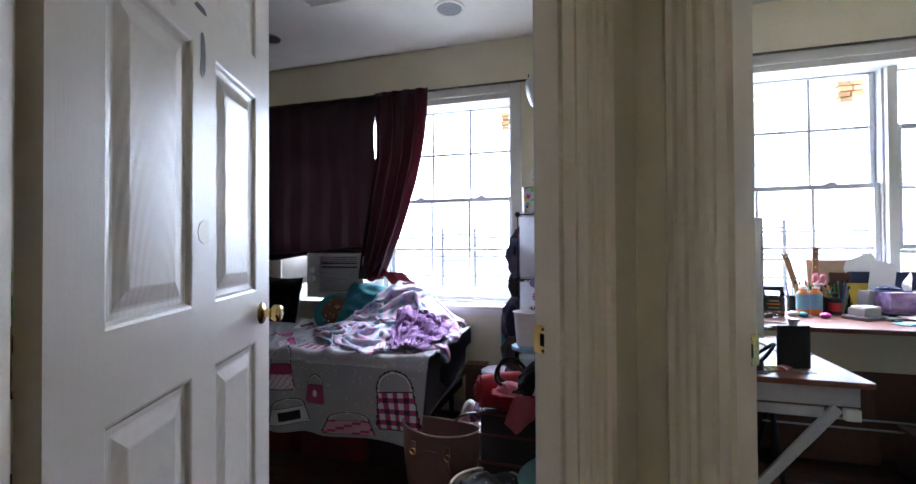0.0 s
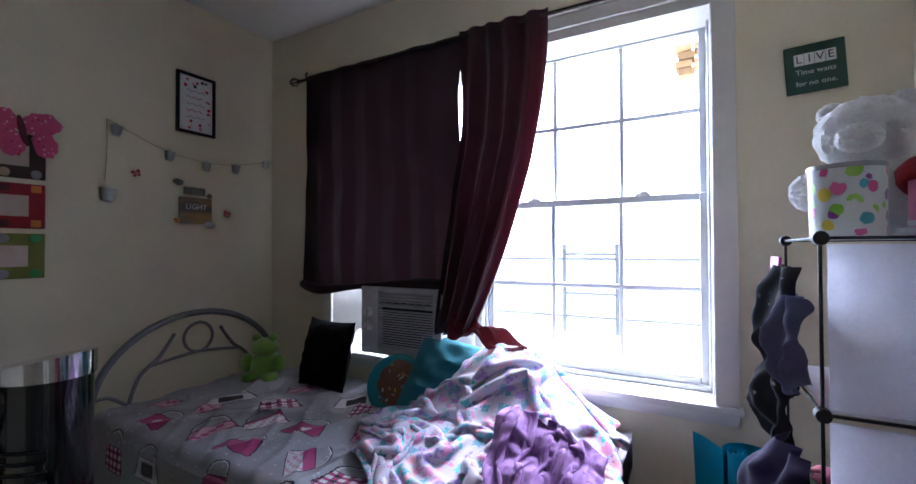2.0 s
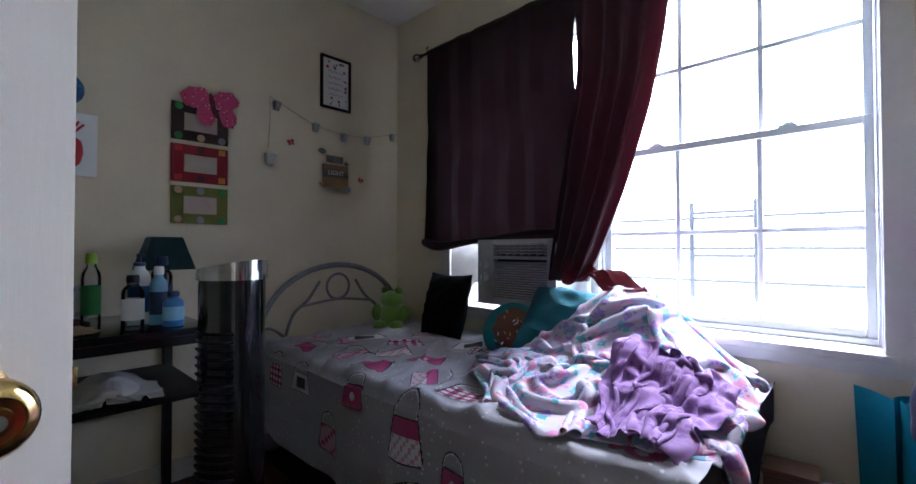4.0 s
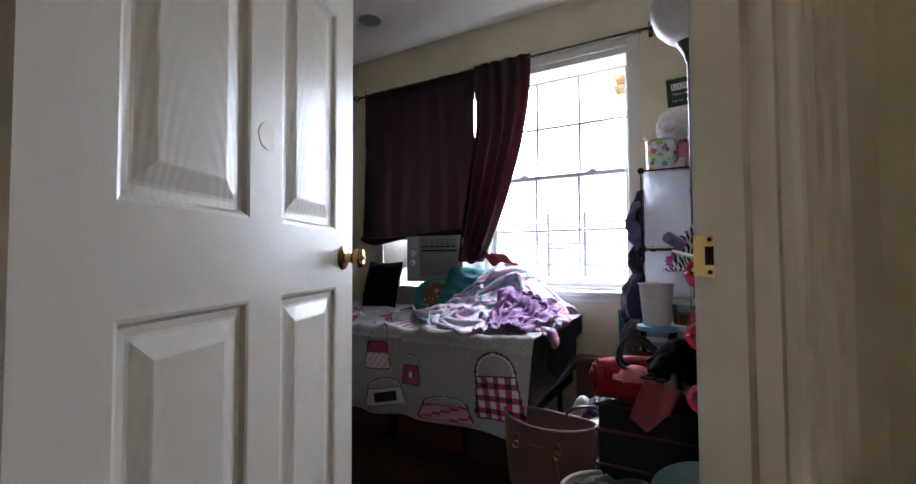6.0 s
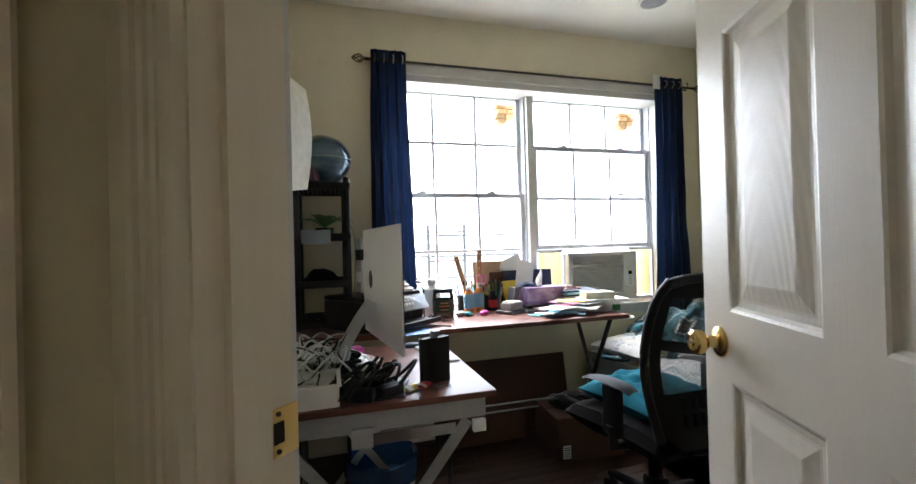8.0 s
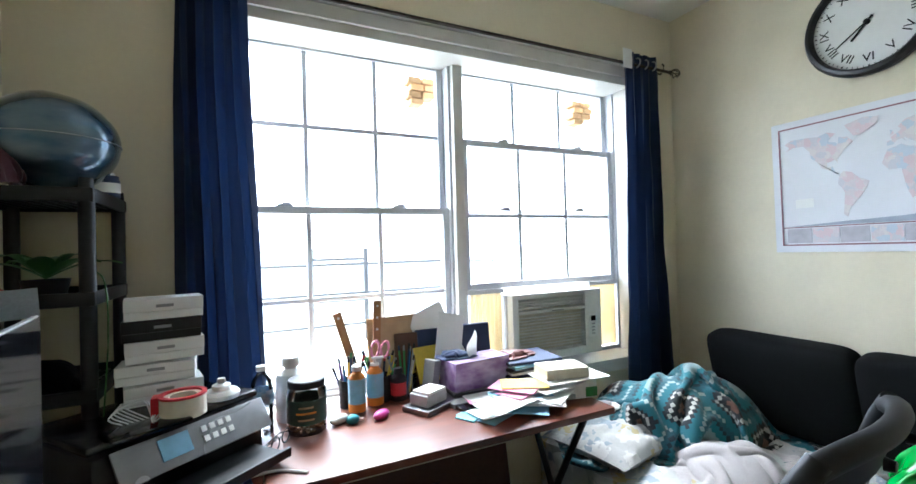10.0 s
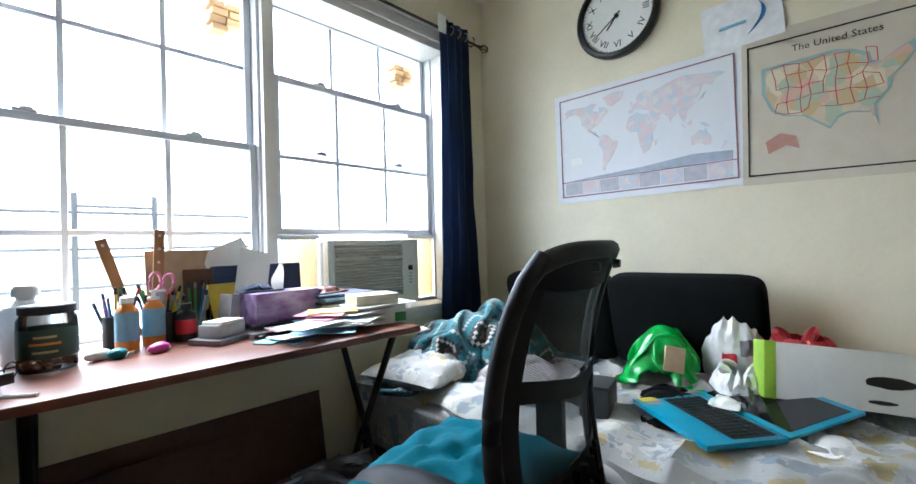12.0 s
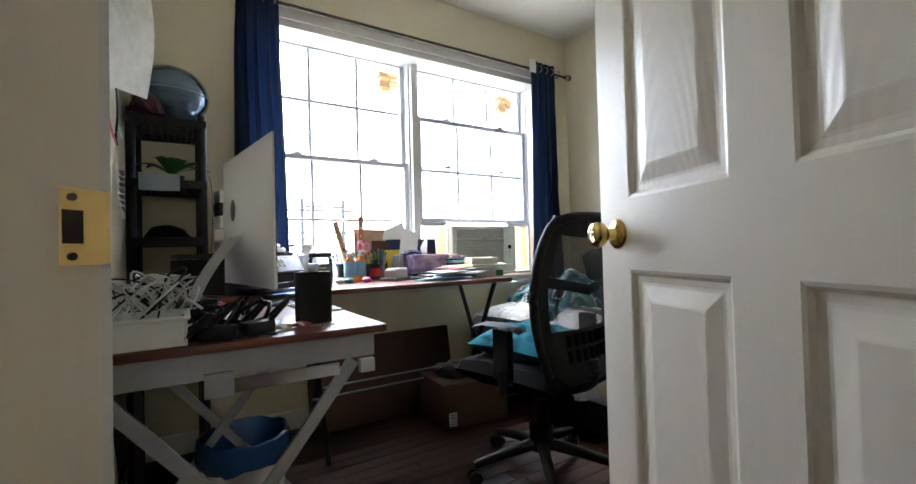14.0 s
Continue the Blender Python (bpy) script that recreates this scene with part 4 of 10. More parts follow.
bm = curtain("c", "", -2.46, -1.445, RY, 1.11, 2.315, 6, 0.012, MAROON, edge=lambda v: -1.442 - 0.016 * slit(v), hem=lambda u: 1.10 + 0.05 * u + 0.012 * math.sin(9 * u), seed=1)
left = solo("curtain", bm, MAROON, "maroon curtain hanging over the air conditioner, hem rolled up", "curtain", group="maroon curtains")
bm = B()
tube(bm, bend([(-2.465, RY - 0.012, 1.13), (-2.3, RY - 0.03, 1.105), (-2.0, RY - 0.022, 1.135), (-1.75, RY - 0.02, 1.15), (-1.52, RY - 0.015, 1.155)], 8), lambda t: 0.022 + 0.008 * math.sin(t * 9))
part("rolled_hem", bm, MAROON, left)


def lit_edge():
    """The same cloth, its lit red edge put in as translucency growing towards u = 1."""
    m = sheer_cloth("maroon_curtain_edge", (0.024, 0.004, 0.008), (0.16, 0.012, 0.028), 0.02)
    nt = m.node_tree
    sp, mr = nt.nodes.new("ShaderNodeSeparateXYZ"), nt.nodes.new("ShaderNodeMapRange")
    mr.interpolation_type = "SMOOTHSTEP"
    mr.inputs[1].default_value, mr.inputs[2].default_value, mr.inputs[3].default_value, mr.inputs[4].default_value = 0.70, 1.05, 0.006, 0.055
    mx = [n for n in nt.nodes if n.type == "MIX_SHADER"][0]
    nt.links.new(nt.nodes.new("ShaderNodeTexCoord").outputs["UV"], sp.inputs[0])
    nt.links.new(sp.outputs[0], mr.inputs[0]), nt.links.new(mr.outputs[0], mx.inputs[0])
    return m


def edge_r(v):
    return -1.02 + (-0.33) * (max(0, v - 0.08) / 0.92) ** 1.7 * 1.0


bm = B()


def cur2(u, v):
    z = 2.325 + (0.945 - 2.325) * v
    xa = -1.440 - 0.10 * max(0, v - 0.35) / 0.65 + 0.012 * slit(v * 0.95)
    x = xa + (edge_r(v) - xa) * u
    ph = 2 * math.pi * 4.5 * u + 1.2 * noise.noise(Vector((u * 3, v * 2, 4)))
    amp = 0.010 + 0.032 * v
    return Vector((x, RY - 0.01 + amp * math.sin(ph) - 0.07 * v * v + 0.01 * noise.noise(Vector((u * 8, v * 6, 2))), z))


sheet(bm, cur2, 96, 44, 0.0, True)
right = solo("curtain", bm, lit_edge(), "maroon curtain gathered aside and tucked behind the bedding", "curtain", group="maroon curtains")
bm = B()
sheet(bm, lambda u, v: Vector((-1.43 + 0.34 * u, 2.70 - 0.06 * v + 0.02 * math.sin(7 * u), 1.045 - 0.10 * u ** 1.3 - 0.085 * v * (1 - 0.6 * u) + 0.022 * math.sin(11 * u + 4 * v) + 0.02 * noise.noise(Vector((u * 5, v * 5, 7))))), 40, 14, 0.003)
part("curtain_tail", bm, cloth("maroon_lining", (0.16, 0.012, 0.024)), right, "red tail of the curtain lying over the pillows")


def air_conditioner(label, m, w, h, kind):
    """A window unit: case, bevelled front, louvred grille, controls."""
    top = thing("air_conditioner", label, "air conditioner", m)
    body = mat("ac_case_" + kind, (0.50, 0.50, 0.50) if kind == "knob" else (0.74, 0.73, 0.69), 0.4, None, 30, 0.3, stain=0.12)
    bm = B()
    box(bm, 0.006, w - 0.006, 0.04, 0.42, 0.006, h - 0.006, 0.006)
    part("case", bm, GREYM, top)
    # front shell as a frame round the grilles
    gx0, gx1 = (0.11, w - 0.05) if kind == "knob" else (0.035, w - 0.11)
    bm = B()
    for a in ((0, gx0, 0, 0.05, 0, h), (gx1, w, 0, 0.05, 0, h), (gx0 - 0.002, gx1 + 0.002, 0, 0.05, 0, 0.04), (gx0 - 0.002, gx1 + 0.002, 0, 0.05, h - 0.022, h), (gx0 - 0.002, gx1 + 0.002, 0.002, 0.05, h * 0.70, h * 0.75)):
        box(bm, *a, 0.005, seg=2)
    part("front_shell", bm, body, top)
    bm = B()
    box(bm, gx0, gx1, 0.036, 0.04, 0.03, h - 0.01)
    part("grille_back", bm, LINT["cream"] if kind != "knob" else BLACKP, top)
    n = 15 if kind == "knob" else 12
    for k in range(n):
        z = 0.046 + (h * 0.70 - 0.052) * (k + 0.5) / n
        bm = B()
        box(bm, gx0, gx1, 0.006, 0.03, -0.0028, 0.0028, 0.001, Matrix.Translation((0, 0, z)) @ pose(0, 0, 0, -18, 0, 0), seg=1)
        part("louvre", bm, body, top)
    for k in range(4):
        z = h * 0.75 + (h * 0.25 - 0.022) * (k + 0.5) / 4
        bm = B()
        box(bm, gx0, gx1, 0.01, 0.034, -0.002, 0.002, 0, Matrix.Translation((0, 0, z)) @ pose(0, 0, 0, 25, 0, 0))
        part("air_vane", bm, body, top)
    for k in range(7):
        x = gx0 + (gx1 - gx0) * (k + 0.5) / 7
        bm = B()
        box(bm, x - 0.002, x + 0.002, 0.02, 0.036, h * 0.76, h - 0.024)
        part("air_fin", bm, body, top)
    if kind == "knob":
        for z in (h * 0.62, h * 0.42):
            bm = B()
            lathe(bm, [(0.024, 0), (0.024, 0.008), (0.020, 0.012), (0.018, 0.02), (0, 0.021)], (0.055, 0, z), 20, (0, -1, 0))
            k = part("control_knob", bm, WHITEP, top)
            bm = B()
            box(bm, 0.053, 0.057, -0.024, -0.018, z - 0.017, z + 0.017)
            part("pointer", bm, GREYM, k)
    else:
        bm = B()
        box(bm, w - 0.09, w - 0.03, -0.003, 0.003, h * 0.25, h * 0.62, 0.002)
        cp = part("control_panel", bm, WHITEP, top)
        bm = B()
        box(bm, w - 0.075, w - 0.045, -0.006, -0.002, h * 0.5, h * 0.58, 0.001)
        part("display", bm, SCREEN, cp)
        for k in range(4):
            bm = B()
            box(bm, w - 0.07, w - 0.05, -0.006, -0.002, h * (0.29 + 0.05 * k), h * (0.31 + 0.05 * k), 0.001)
            part("button", bm, GREYM, cp)
        bm = B()
        box(bm, w * 0.42, w * 0.55, -0.002, 0.002, h * 0.715, h * 0.73)
        part("brand_bar", bm, GREYM, top)
    return top


air_conditioner("grey-white window air conditioner with two knobs, under the maroon curtain", pose(-2.0, 2.745, 0.80, 0, 0, -1), 0.485, 0.335, "knob")
# accordion filler and draught film beside the unit
bm = B()
sheet(bm, lambda u, v: Vector((-2.30 + 0.29 * u, WY + 0.03 + 0.012 * (1 if int(u * 18) % 2 else -1), 0.785 + 0.36 * v)), 18, 1, 0.002)
solo("side_curtain_panel", bm, mat("accordion_vinyl", (0.74, 0.72, 0.68), 0.5, trans=0.2), "white pleated filler panel beside the air conditioner", "window filler")
bm = B()
sheet(bm, lambda u, v: Vector((-2.30 + 0.33 * u, WY - 0.02 - 0.05 * math.sin(3 * u) * v, 1.17 - 0.35 * v * (1 - 0.25 * u) + 0.02 * math.sin(20 * u) * v)), 24, 14, 0.001)
solo("plastic_film", bm, WHITEBAG, "loose white plastic film stuffed beside the air conditioner", "plastic film")

# bed ---------------------------------------------------------------
bed = thing("bed", "single bed with an arched silver tube headboard and dark base", "bed", pose(0, 0, 0))
bm = B()
box(bm, -2.76, -0.75, 1.965, 2.82, 0.27, 0.585, 0.035, seg=3)
part("mattress", bm, cloth("mattress_ticking", (0.03, 0.03, 0.034)), bed, "black sided mattress")
bm = B()
box(bm, -2.77, -0.78, 1.975, 2.82, 0.20, 0.262, 0.01)
part("bed_base", bm, BLACKC, bed)
for x in (-2.72, -0.85):
    for y in (2.02, 2.77):
        bm = B()
        cyl(bm, (x, y, 0), (x, y, 0.2), 0.016, seg=12)
        part("leg", bm, BLACKP, bed)
bm = B()
for k in range(34):
    t = k / 33
    blob(bm, (-0.742, 2.0 + 0.78 * t, 0.285 + 0.07 * t), (0.006, 0.007, 0.007), 0, 1, 1)
tagged(part("bead_trim", bm, SILVER, bed, "row of silver beads along the foot"), kind="stuff")
# headboard: arch, inner arch, ring and spokes
hb = B()
arch = [(-2.795, 2.38 + 0.47 * math.cos(a), 0.60 + 0.395 * math.sin(a)) for a in [math.pi * k / 24 for k in range(25)]]
tube(hb, [(-2.795, 2.85, 0.0)] + arch + [(-2.795, 1.91, 0.0)], 0.016, 10)
head = part("headboard", hb, SILVER, bed, "arched silver tube headboard")
for pts, r in (([(-2.795, 2.05, 0.58), (-2.795, 2.10, 0.72), (-2.795, 2.19, 0.80), (-2.795, 2.26, 0.90)], 0.009), ([(-2.795, 2.71, 0.58), (-2.795, 2.66, 0.72), (-2.795, 2.57, 0.80), (-2.795, 2.50, 0.90)], 0.009),
               ([(-2.795, 2.15, 0.765), (-2.795, 2.38, 0.79), (-2.795, 2.61, 0.765)], 0.008), ([(-2.795, 1.92, 0.66), (-2.795, 1.98, 0.66), (-2.795, 2.06, 0.60)], 0.008)):
    bm = B()
    tube(bm, bend(pts), r, 8)
    part("tube_scroll", bm, SILVER, head)
bm = B()
tube(bm, [(-2.795, 2.38 + 0.075 * math.cos(a), 0.865 + 0.075 * math.sin(a)) for a in [2 * math.pi * k / 24 for k in range(24)]], 0.008, 8, True)
part("tube_ring", bm, SILVER, head)

TOPW = 0.915


def sheet_at(u, v):
    """The bed sheet: u from head to foot, v from the window side over the front edge and down."""
    x = -2.80 + 2.09 * u
    drop = 0.33 + 0.15 * u + 0.05 * math.sin(4.2 * u + 0.6)
    s = v * (TOPW + drop)
    w1 = noise.noise(Vector((x * 2.2, s * 2.5, 1)))
    wr = 0.010 * w1 + 0.022 * (1 - abs(noise.noise(Vector((x * 4.2 + s * 2.6, s * 1.5 - x, 3))))) ** 5 + 0.012 * (1 - abs(noise.noise(Vector((x * 7 - s * 4.5, s * 2.2 + x, 8))))) ** 6 + 0.004 * noise.noise(Vector((x * 9, s * 8, 3)))
    r = 0.03
    if s < TOPW - r:
        return Vector((x, 2.84 - s, 0.598 + wr))
    if s < TOPW + r:
        a = (s - TOPW + r) / (2 * r) * math.pi / 2
        y0 = 2.84 - TOPW + r
        return Vector((x, y0 - r * 1.3 * math.sin(a), 0.598 - r * 1.3 * (1 - math.cos(a)) + wr * math.cos(a)))
    d = s - TOPW - r
    k = min(1, d / 0.25)
    fold = 0.018 * math.sin(x * 15 + 2 * math.sin(x * 4)) + 0.02 * noise.noise(Vector((x * 4, d * 2, 9)))
    return Vector((x + 0.01 * k * math.sin(x * 11), 2.84 - TOPW + r - r * 1.3 - 0.012 - k * (0.014 + fold), 0.598 - r * 1.3 - d))


bm = B()
sheet(bm, sheet_at, 190, 110, 0.0)
bs = solo("bed_sheet", bm, SHEETM, "grey dotted sheet printed with pink bags, hanging over the side", "bed sheet")
SIGN[0] = 1 if (Vector(sheet_at(0.501, 0.3)) - Vector(sheet_at(0.5, 0.3))).cross(Vector(sheet_at(0.5, 0.301)) - Vector(sheet_at(0.5, 0.3))).z > 0 else -1


def bag_shape(kind):
    def shape(a, b):
        # b runs from the strap (0) to the bag's bottom (1)
        if b < 0.36:
            d = math.hypot((a - 0.5) / 0.36, (b - 0.36) / 0.34)
            return 2 if 0.84 < d < 0.92 else 1 if 0.92 <= d < 1.0 else None
        half = 0.36 + 0.14 * (b - 0.36) / 0.64
        if abs(a - 0.5) > half or b > 0.985 or (b > 0.9 and abs(a - 0.5) > half - (b - 0.9) * 0.8):
            return None
        if abs(a - 0.5) > half - 0.03 or b > 0.95 or b < 0.385:
            return 1
        if kind == "check":
            return (0, 1, 2)[(int(a * 9) + int(b * 11)) % 2 * (1 + int(a * 9) % 2)]
        if kind == "two":
            return 0 if b < 0.62 else (2 if (int(a * 14) + int(b * 16)) % 3 else 3)
        if kind == "panel":
            return 1 if 0.3 < a < 0.72 and 0.5 < b < 0.85 else 2
        if kind == "rose":
            return 3 if (int(a * 7) + int(b * 9)) % 4 else 0
        return 0 if math.hypot(a - 0.5, b - 0.66) > 0.12 else 2
    return shape


rnd = random.Random(7)
INKS = [INK_PINK, INK_BLACK, INK_WHITE, INK_ROSE]
for u, v, du, dv, kd in ((0.845, 0.715, 0.15, 0.235, "check"), (0.545, 0.665, 0.085, 0.17, "two"), (0.40, 0.66, 0.07, 0.10, "plain"), (0.31, 0.80, 0.08, 0.13, "rose"), (0.55, 0.86, 0.13, 0.11, "panel"),
                          (0.72, 0.90, 0.14, 0.09, "rose"), (0.20, 0.69, 0.08, 0.10, "panel"), (0.08, 0.70, 0.08, 0.12, "check"), (0.12, 0.55, 0.09, 0.12, "plain"), (0.24, 0.50, 0.10, 0.13, "rose"),
                          (0.36, 0.52, 0.09, 0.12, "plain"), (0.10, 0.32, 0.12, 0.12, "panel"), (0.25, 0.28, 0.10, 0.12, "check"), (0.40, 0.34, 0.09, 0.13, "plain"), (0.50, 0.50, 0.10, 0.12, "two"),
                          (0.20, 0.10, 0.10, 0.12, "rose"), (0.38, 0.12, 0.10, 0.12, "panel"), (0.05, 0.12, 0.09, 0.12, "plain"), (0.52, 0.28, 0.10, 0.12, "rose"), (0.90, 0.56, 0.07, 0.09, "plain"), (0.60, 0.52, 0.10, 0.12, "check"), (0.02, 0.45, 0.08, 0.12, "rose"), (0.45, 0.18, 0.09, 0.11, "check"), (0.30, 0.40, 0.09, 0.10, "two"), (0.16, 0.42, 0.08, 0.10, "rose"), (0.66, 0.76, 0.07, 0.12, "plain")):
    decal("bag_print", sheet_at, u, u + du, v, min(v + dv, 0.998), 44, 50, bag_shape(kd), INKS, bs, turn=-0.15 if kd == "check" and u > 0.5 else rnd.uniform(-0.12, 0.12) if v > 0.6 else rnd.uniform(-1.2, 1.2))


def pile(name, label, cat, c, size, amp, freq, material, seed, m=None, nu=40, group=""):
    """Crumpled cloth or film in a heap."""
    p, w, h = heap(size, amp, seed, min(nu, 44), 1.45, 0.55 if freq < 10 else 0.3)
    ob = solo(name, cloth_mesh(p, w, h), material, label, cat, pose(*c) @ (m.to_4x4() if m is not None else Matrix.Identity(4)), group)
    return soft(ob, 0.004)


def bed_mound(x, y):
    """What the duvet lies on: the mattress and the bedding bunched up below the window."""
    z = 0.31 * np.exp(-((x + 1.20) / 0.27) ** 2 - ((y - 2.70) / 0.23) ** 2) + 0.13 * np.exp(-((x + 0.93) / 0.20) ** 2 - ((y - 2.50) / 0.22) ** 2) + 0.05 * np.exp(-((x + 1.35) / 0.25) ** 2 - ((y - 2.28) / 0.15) ** 2)
    on = (x < -0.71) & (y > 1.95)
    return np.where(on, 0.612 + z, 0.2)


def bed_wall(p):
    p[..., 1] = np.minimum(p[..., 1], 2.825)


def duvet_place(u, v):
    x, y = 2 * u - 1, 2 * v - 1
    k = np.sqrt(1 - 0.36 * np.minimum(x * x, y * y))
    px, py = x * k, y * k
    z = 0.92 + 0.035 * (np.sin(8 * x + 5 * y + 1.0) + np.sin(6 * y - 9 * x) + 0.8 * np.sin(14 * y + 6 * x + 2.0))
    return -1.16 + 0.45 * px - 0.10 * py + 0.05 * px * py, 2.42 + 0.40 * py + 0.03 * np.sin(5 * px), z


DW, DHT = 1.46, 1.40
dp = drape(DW, DHT, 86, 86, duvet_place, bed_mound, 100, 0.22, 6, bed_wall)
soft(solo("duvet", cloth_mesh(dp, DW, DHT), FLORAL, "rumpled white duvet with pink and teal flowers on the bed", "duvet"), 0.006)
on_duvet = height_of(dp)


def purple_place(u, v):
    x, y = 2 * u - 1, 2 * v - 1
    return -0.885 + (0.10 + 0.05 * v) * x, 2.19 + 0.165 * y, 0.86 + 0.03 * np.sin(38 * u + 4 * v) + 0.012 * np.sin(9 * v + 5 * u)


pp_ = drape(0.80, 0.44, 72, 40, purple_place, lambda x, y: np.maximum(on_duvet(x, y), bed_mound(x, y) + 0.01), 70, 0.12, 5)
soft(solo("blanket", cloth_mesh(pp_, 0.80, 0.44), PURPLE, "crumpled purple leopard print blanket on the duvet", "blanket"), 0.003)
bm = B()
sheet(bm, lambda u, v: Vector((-0.98 + 0.275 * min(u, 0.85) / 0.85, 2.10 + 0.66 * v, 0.622 + 0.012 * noise.noise(Vector((u * 6, v * 9, 2))) - (0.26 * (u - 0.85) / 0.15 * (0.7 + 0.3 * math.sin(5 * v)) if u > 0.85 else 0))), 40, 50, 0.004)
solo("top_sheet", bm, FLORAL, "flower print sheet hanging over the foot of the bed", "bed sheet")


def pillow(label, cat, c, w, d, h, rot, material, seed=0, name="pillow"):
    bm = cushion(B(), w, d, h, None, 22, 0.45, 0.012, seed)
    return solo(name, bm, material, label, cat, pose(*c, *rot))


pillow("teal pillow propped against the window behind the duvet", "pillow", (-1.39, 2.67, 0.745), 0.56, 0.38, 0.13, (58, 6, -4), TEALC, 1)
pillow("black square cushion leaning by the air conditioner", "cushion", (-2.20, 2.70, 0.775), 0.36, 0.36, 0.13, (76, 0, -6), BLACKC, 3, "cushion")
# donut-print cushion
dn = thing("round_cushion", "round teal cushion with a brown iced donut face and sprinkles", "cushion", pose(-1.72, 2.66, 0.70, 62, 0, 14))
bm = B()
lathe(bm, [(0, -0.05), (0.08, -0.048), (0.125, -0.03), (0.14, 0.0), (0.125, 0.03), (0.08, 0.048), (0, 0.05)], (0, 0, 0), 30)
part("cover", bm, LINT["teal"], dn)
bm = B()
lathe(bm, [(0.0, 0.056), (0.06, 0.054), (0.098, 0.043), (0.105, 0.036)], (0.012, 0.0, 0), 30)
for v in bm.verts:
    v.co.x += 0.006 * math.sin(v.co.y * 90)
part("icing", bm, LINT["brown"], dn)
for k in range(18):
    a, r = rnd.random() * 6.28, 0.03 + 0.06 * rnd.random()
    bm = B()
    box(bm, -0.008, 0.008, -0.003, 0.003, -0.002, 0.002, 0.001, Matrix.Translation((0.012 + r * math.cos(a), r * math.sin(a), 0.058 - 1.3 * r * r)) @ pose(0, 0, 0, 0, 0, rnd.random() * 180), seg=1)
    part("sprinkle", bm, LINT[rnd.choice(["red", "yellow", "pink", "skyblue"])] if k % 3 else PAPERM, dn)

# frog-like plush, one plain mesh
bm = B()
for c, r in (((0, 0, 0.085), (0.085, 0.07, 0.085)), ((0, -0.01, 0.18), (0.075, 0.062, 0.055)), ((-0.045, -0.01, 0.235), (0.024, 0.022, 0.024)), ((0.045, -0.01, 0.235), (0.024, 0.022, 0.024)),
             ((-0.09, -0.03, 0.10), (0.035, 0.03, 0.05)), ((0.09, -0.03, 0.10), (0.035, 0.03, 0.05)), ((-0.055, -0.06, 0.03), (0.04, 0.055, 0.03)), ((0.055, -0.06, 0.03), (0.04, 0.055, 0.03))):
    blob(bm, c, r, 0.10, 3, 3, 5)
solo("plush_toy", bm, FROGM, "lime green plush toy sitting against the headboard", "plush toy", pose(-2.60, 2.64, 0.60, 0, 0, 25))

# air from under the bed: storage
for k, (x, col, w) in enumerate(((-2.25, "maroon", 0.36), (-1.78, "red", 0.42), (-1.30, "red", 0.40), (-0.98, "maroon", 0.2))):
    bx_ = thing("storage_bin", "dark red fabric storage box pushed under the bed", "storage box", pose(x, 2.12, 0), "boxes under the bed")
    bm = B()
    box(bm, -w / 2, w / 2, -0.14, 0.3, 0, 0.17, 0.012)
    part("body", bm, cloth("bin_" + col, tuple(0.4 * c for c in ((0.30, 0.02, 0.04) if col == "red" else (0.07, 0.02, 0.03)))), bx_)
    bm = B()
    box(bm, -w / 2 - 0.005, w / 2 + 0.005, -0.145, 0.305, 0.172, 0.19, 0.006)
    part("lid", bm, BLACKP, bx_)

# left wall ------------------------------------------------------------
XW = AX0 + 0.004


def on_west(y, z):
    return pose(XW, y, z, 90, 0, 90)      # local x runs along the wall, local y up, local z into the room


fr = thing("picture_frame", "black framed print with red flowers and script on the wall", "picture", on_west(2.385, 2.10))
w, h = 0.205, 0.32


def rect_frame(parent, w, h, t, d, material, name="frame"):
    bm = B()
    for a in ((-w / 2, w / 2, h / 2 - t, h / 2), (-w / 2, w / 2, -h / 2, -h / 2 + t), (-w / 2, -w / 2 + t, -h / 2 + t, h / 2 - t), (w / 2 - t, w / 2, -h / 2 + t, h / 2 - t)):
        box(bm, a[0], a[1], a[2], a[3], 0, d, 0.002, seg=1)
    return part(name, bm, material, parent)


rect_frame(fr, w, h, 0.014, 0.018, BLACKP)
bm = B()
box(bm, -w / 2 + 0.014, w / 2 - 0.014, -h / 2 + 0.014, h / 2 - 0.014, 0.001, 0.007)
pr = part("print", bm, PAPERM, fr)
for k in range(34):
    x, y = (rnd.random() - 0.5) * 0.15, (rnd.random() - 0.5) * 0.26
    if abs(x) < 0.05 and abs(y) < 0.08:
        continue
    bm = B()
    lathe(bm, [(0, 0), (0.005 + 0.005 * rnd.random(), 0.0), (0, 0.001)], (x, y, 0.0075), 7)
    part("flower", bm, LINT[rnd.choice(["red", "pink", "red", "darkgreen"])], pr)
for k in range(5):
    bm = B()
    tube(bm, [(-0.05 + 0.012 * i, 0.07 - 0.035 * k + 0.006 * math.sin(i * 2.1 + k), 0.008) for i in range(9 - k % 2)], 0.0018, 5)
    part("script_bar", bm, LINT["red"] if k % 2 else LINT["grey"], pr)

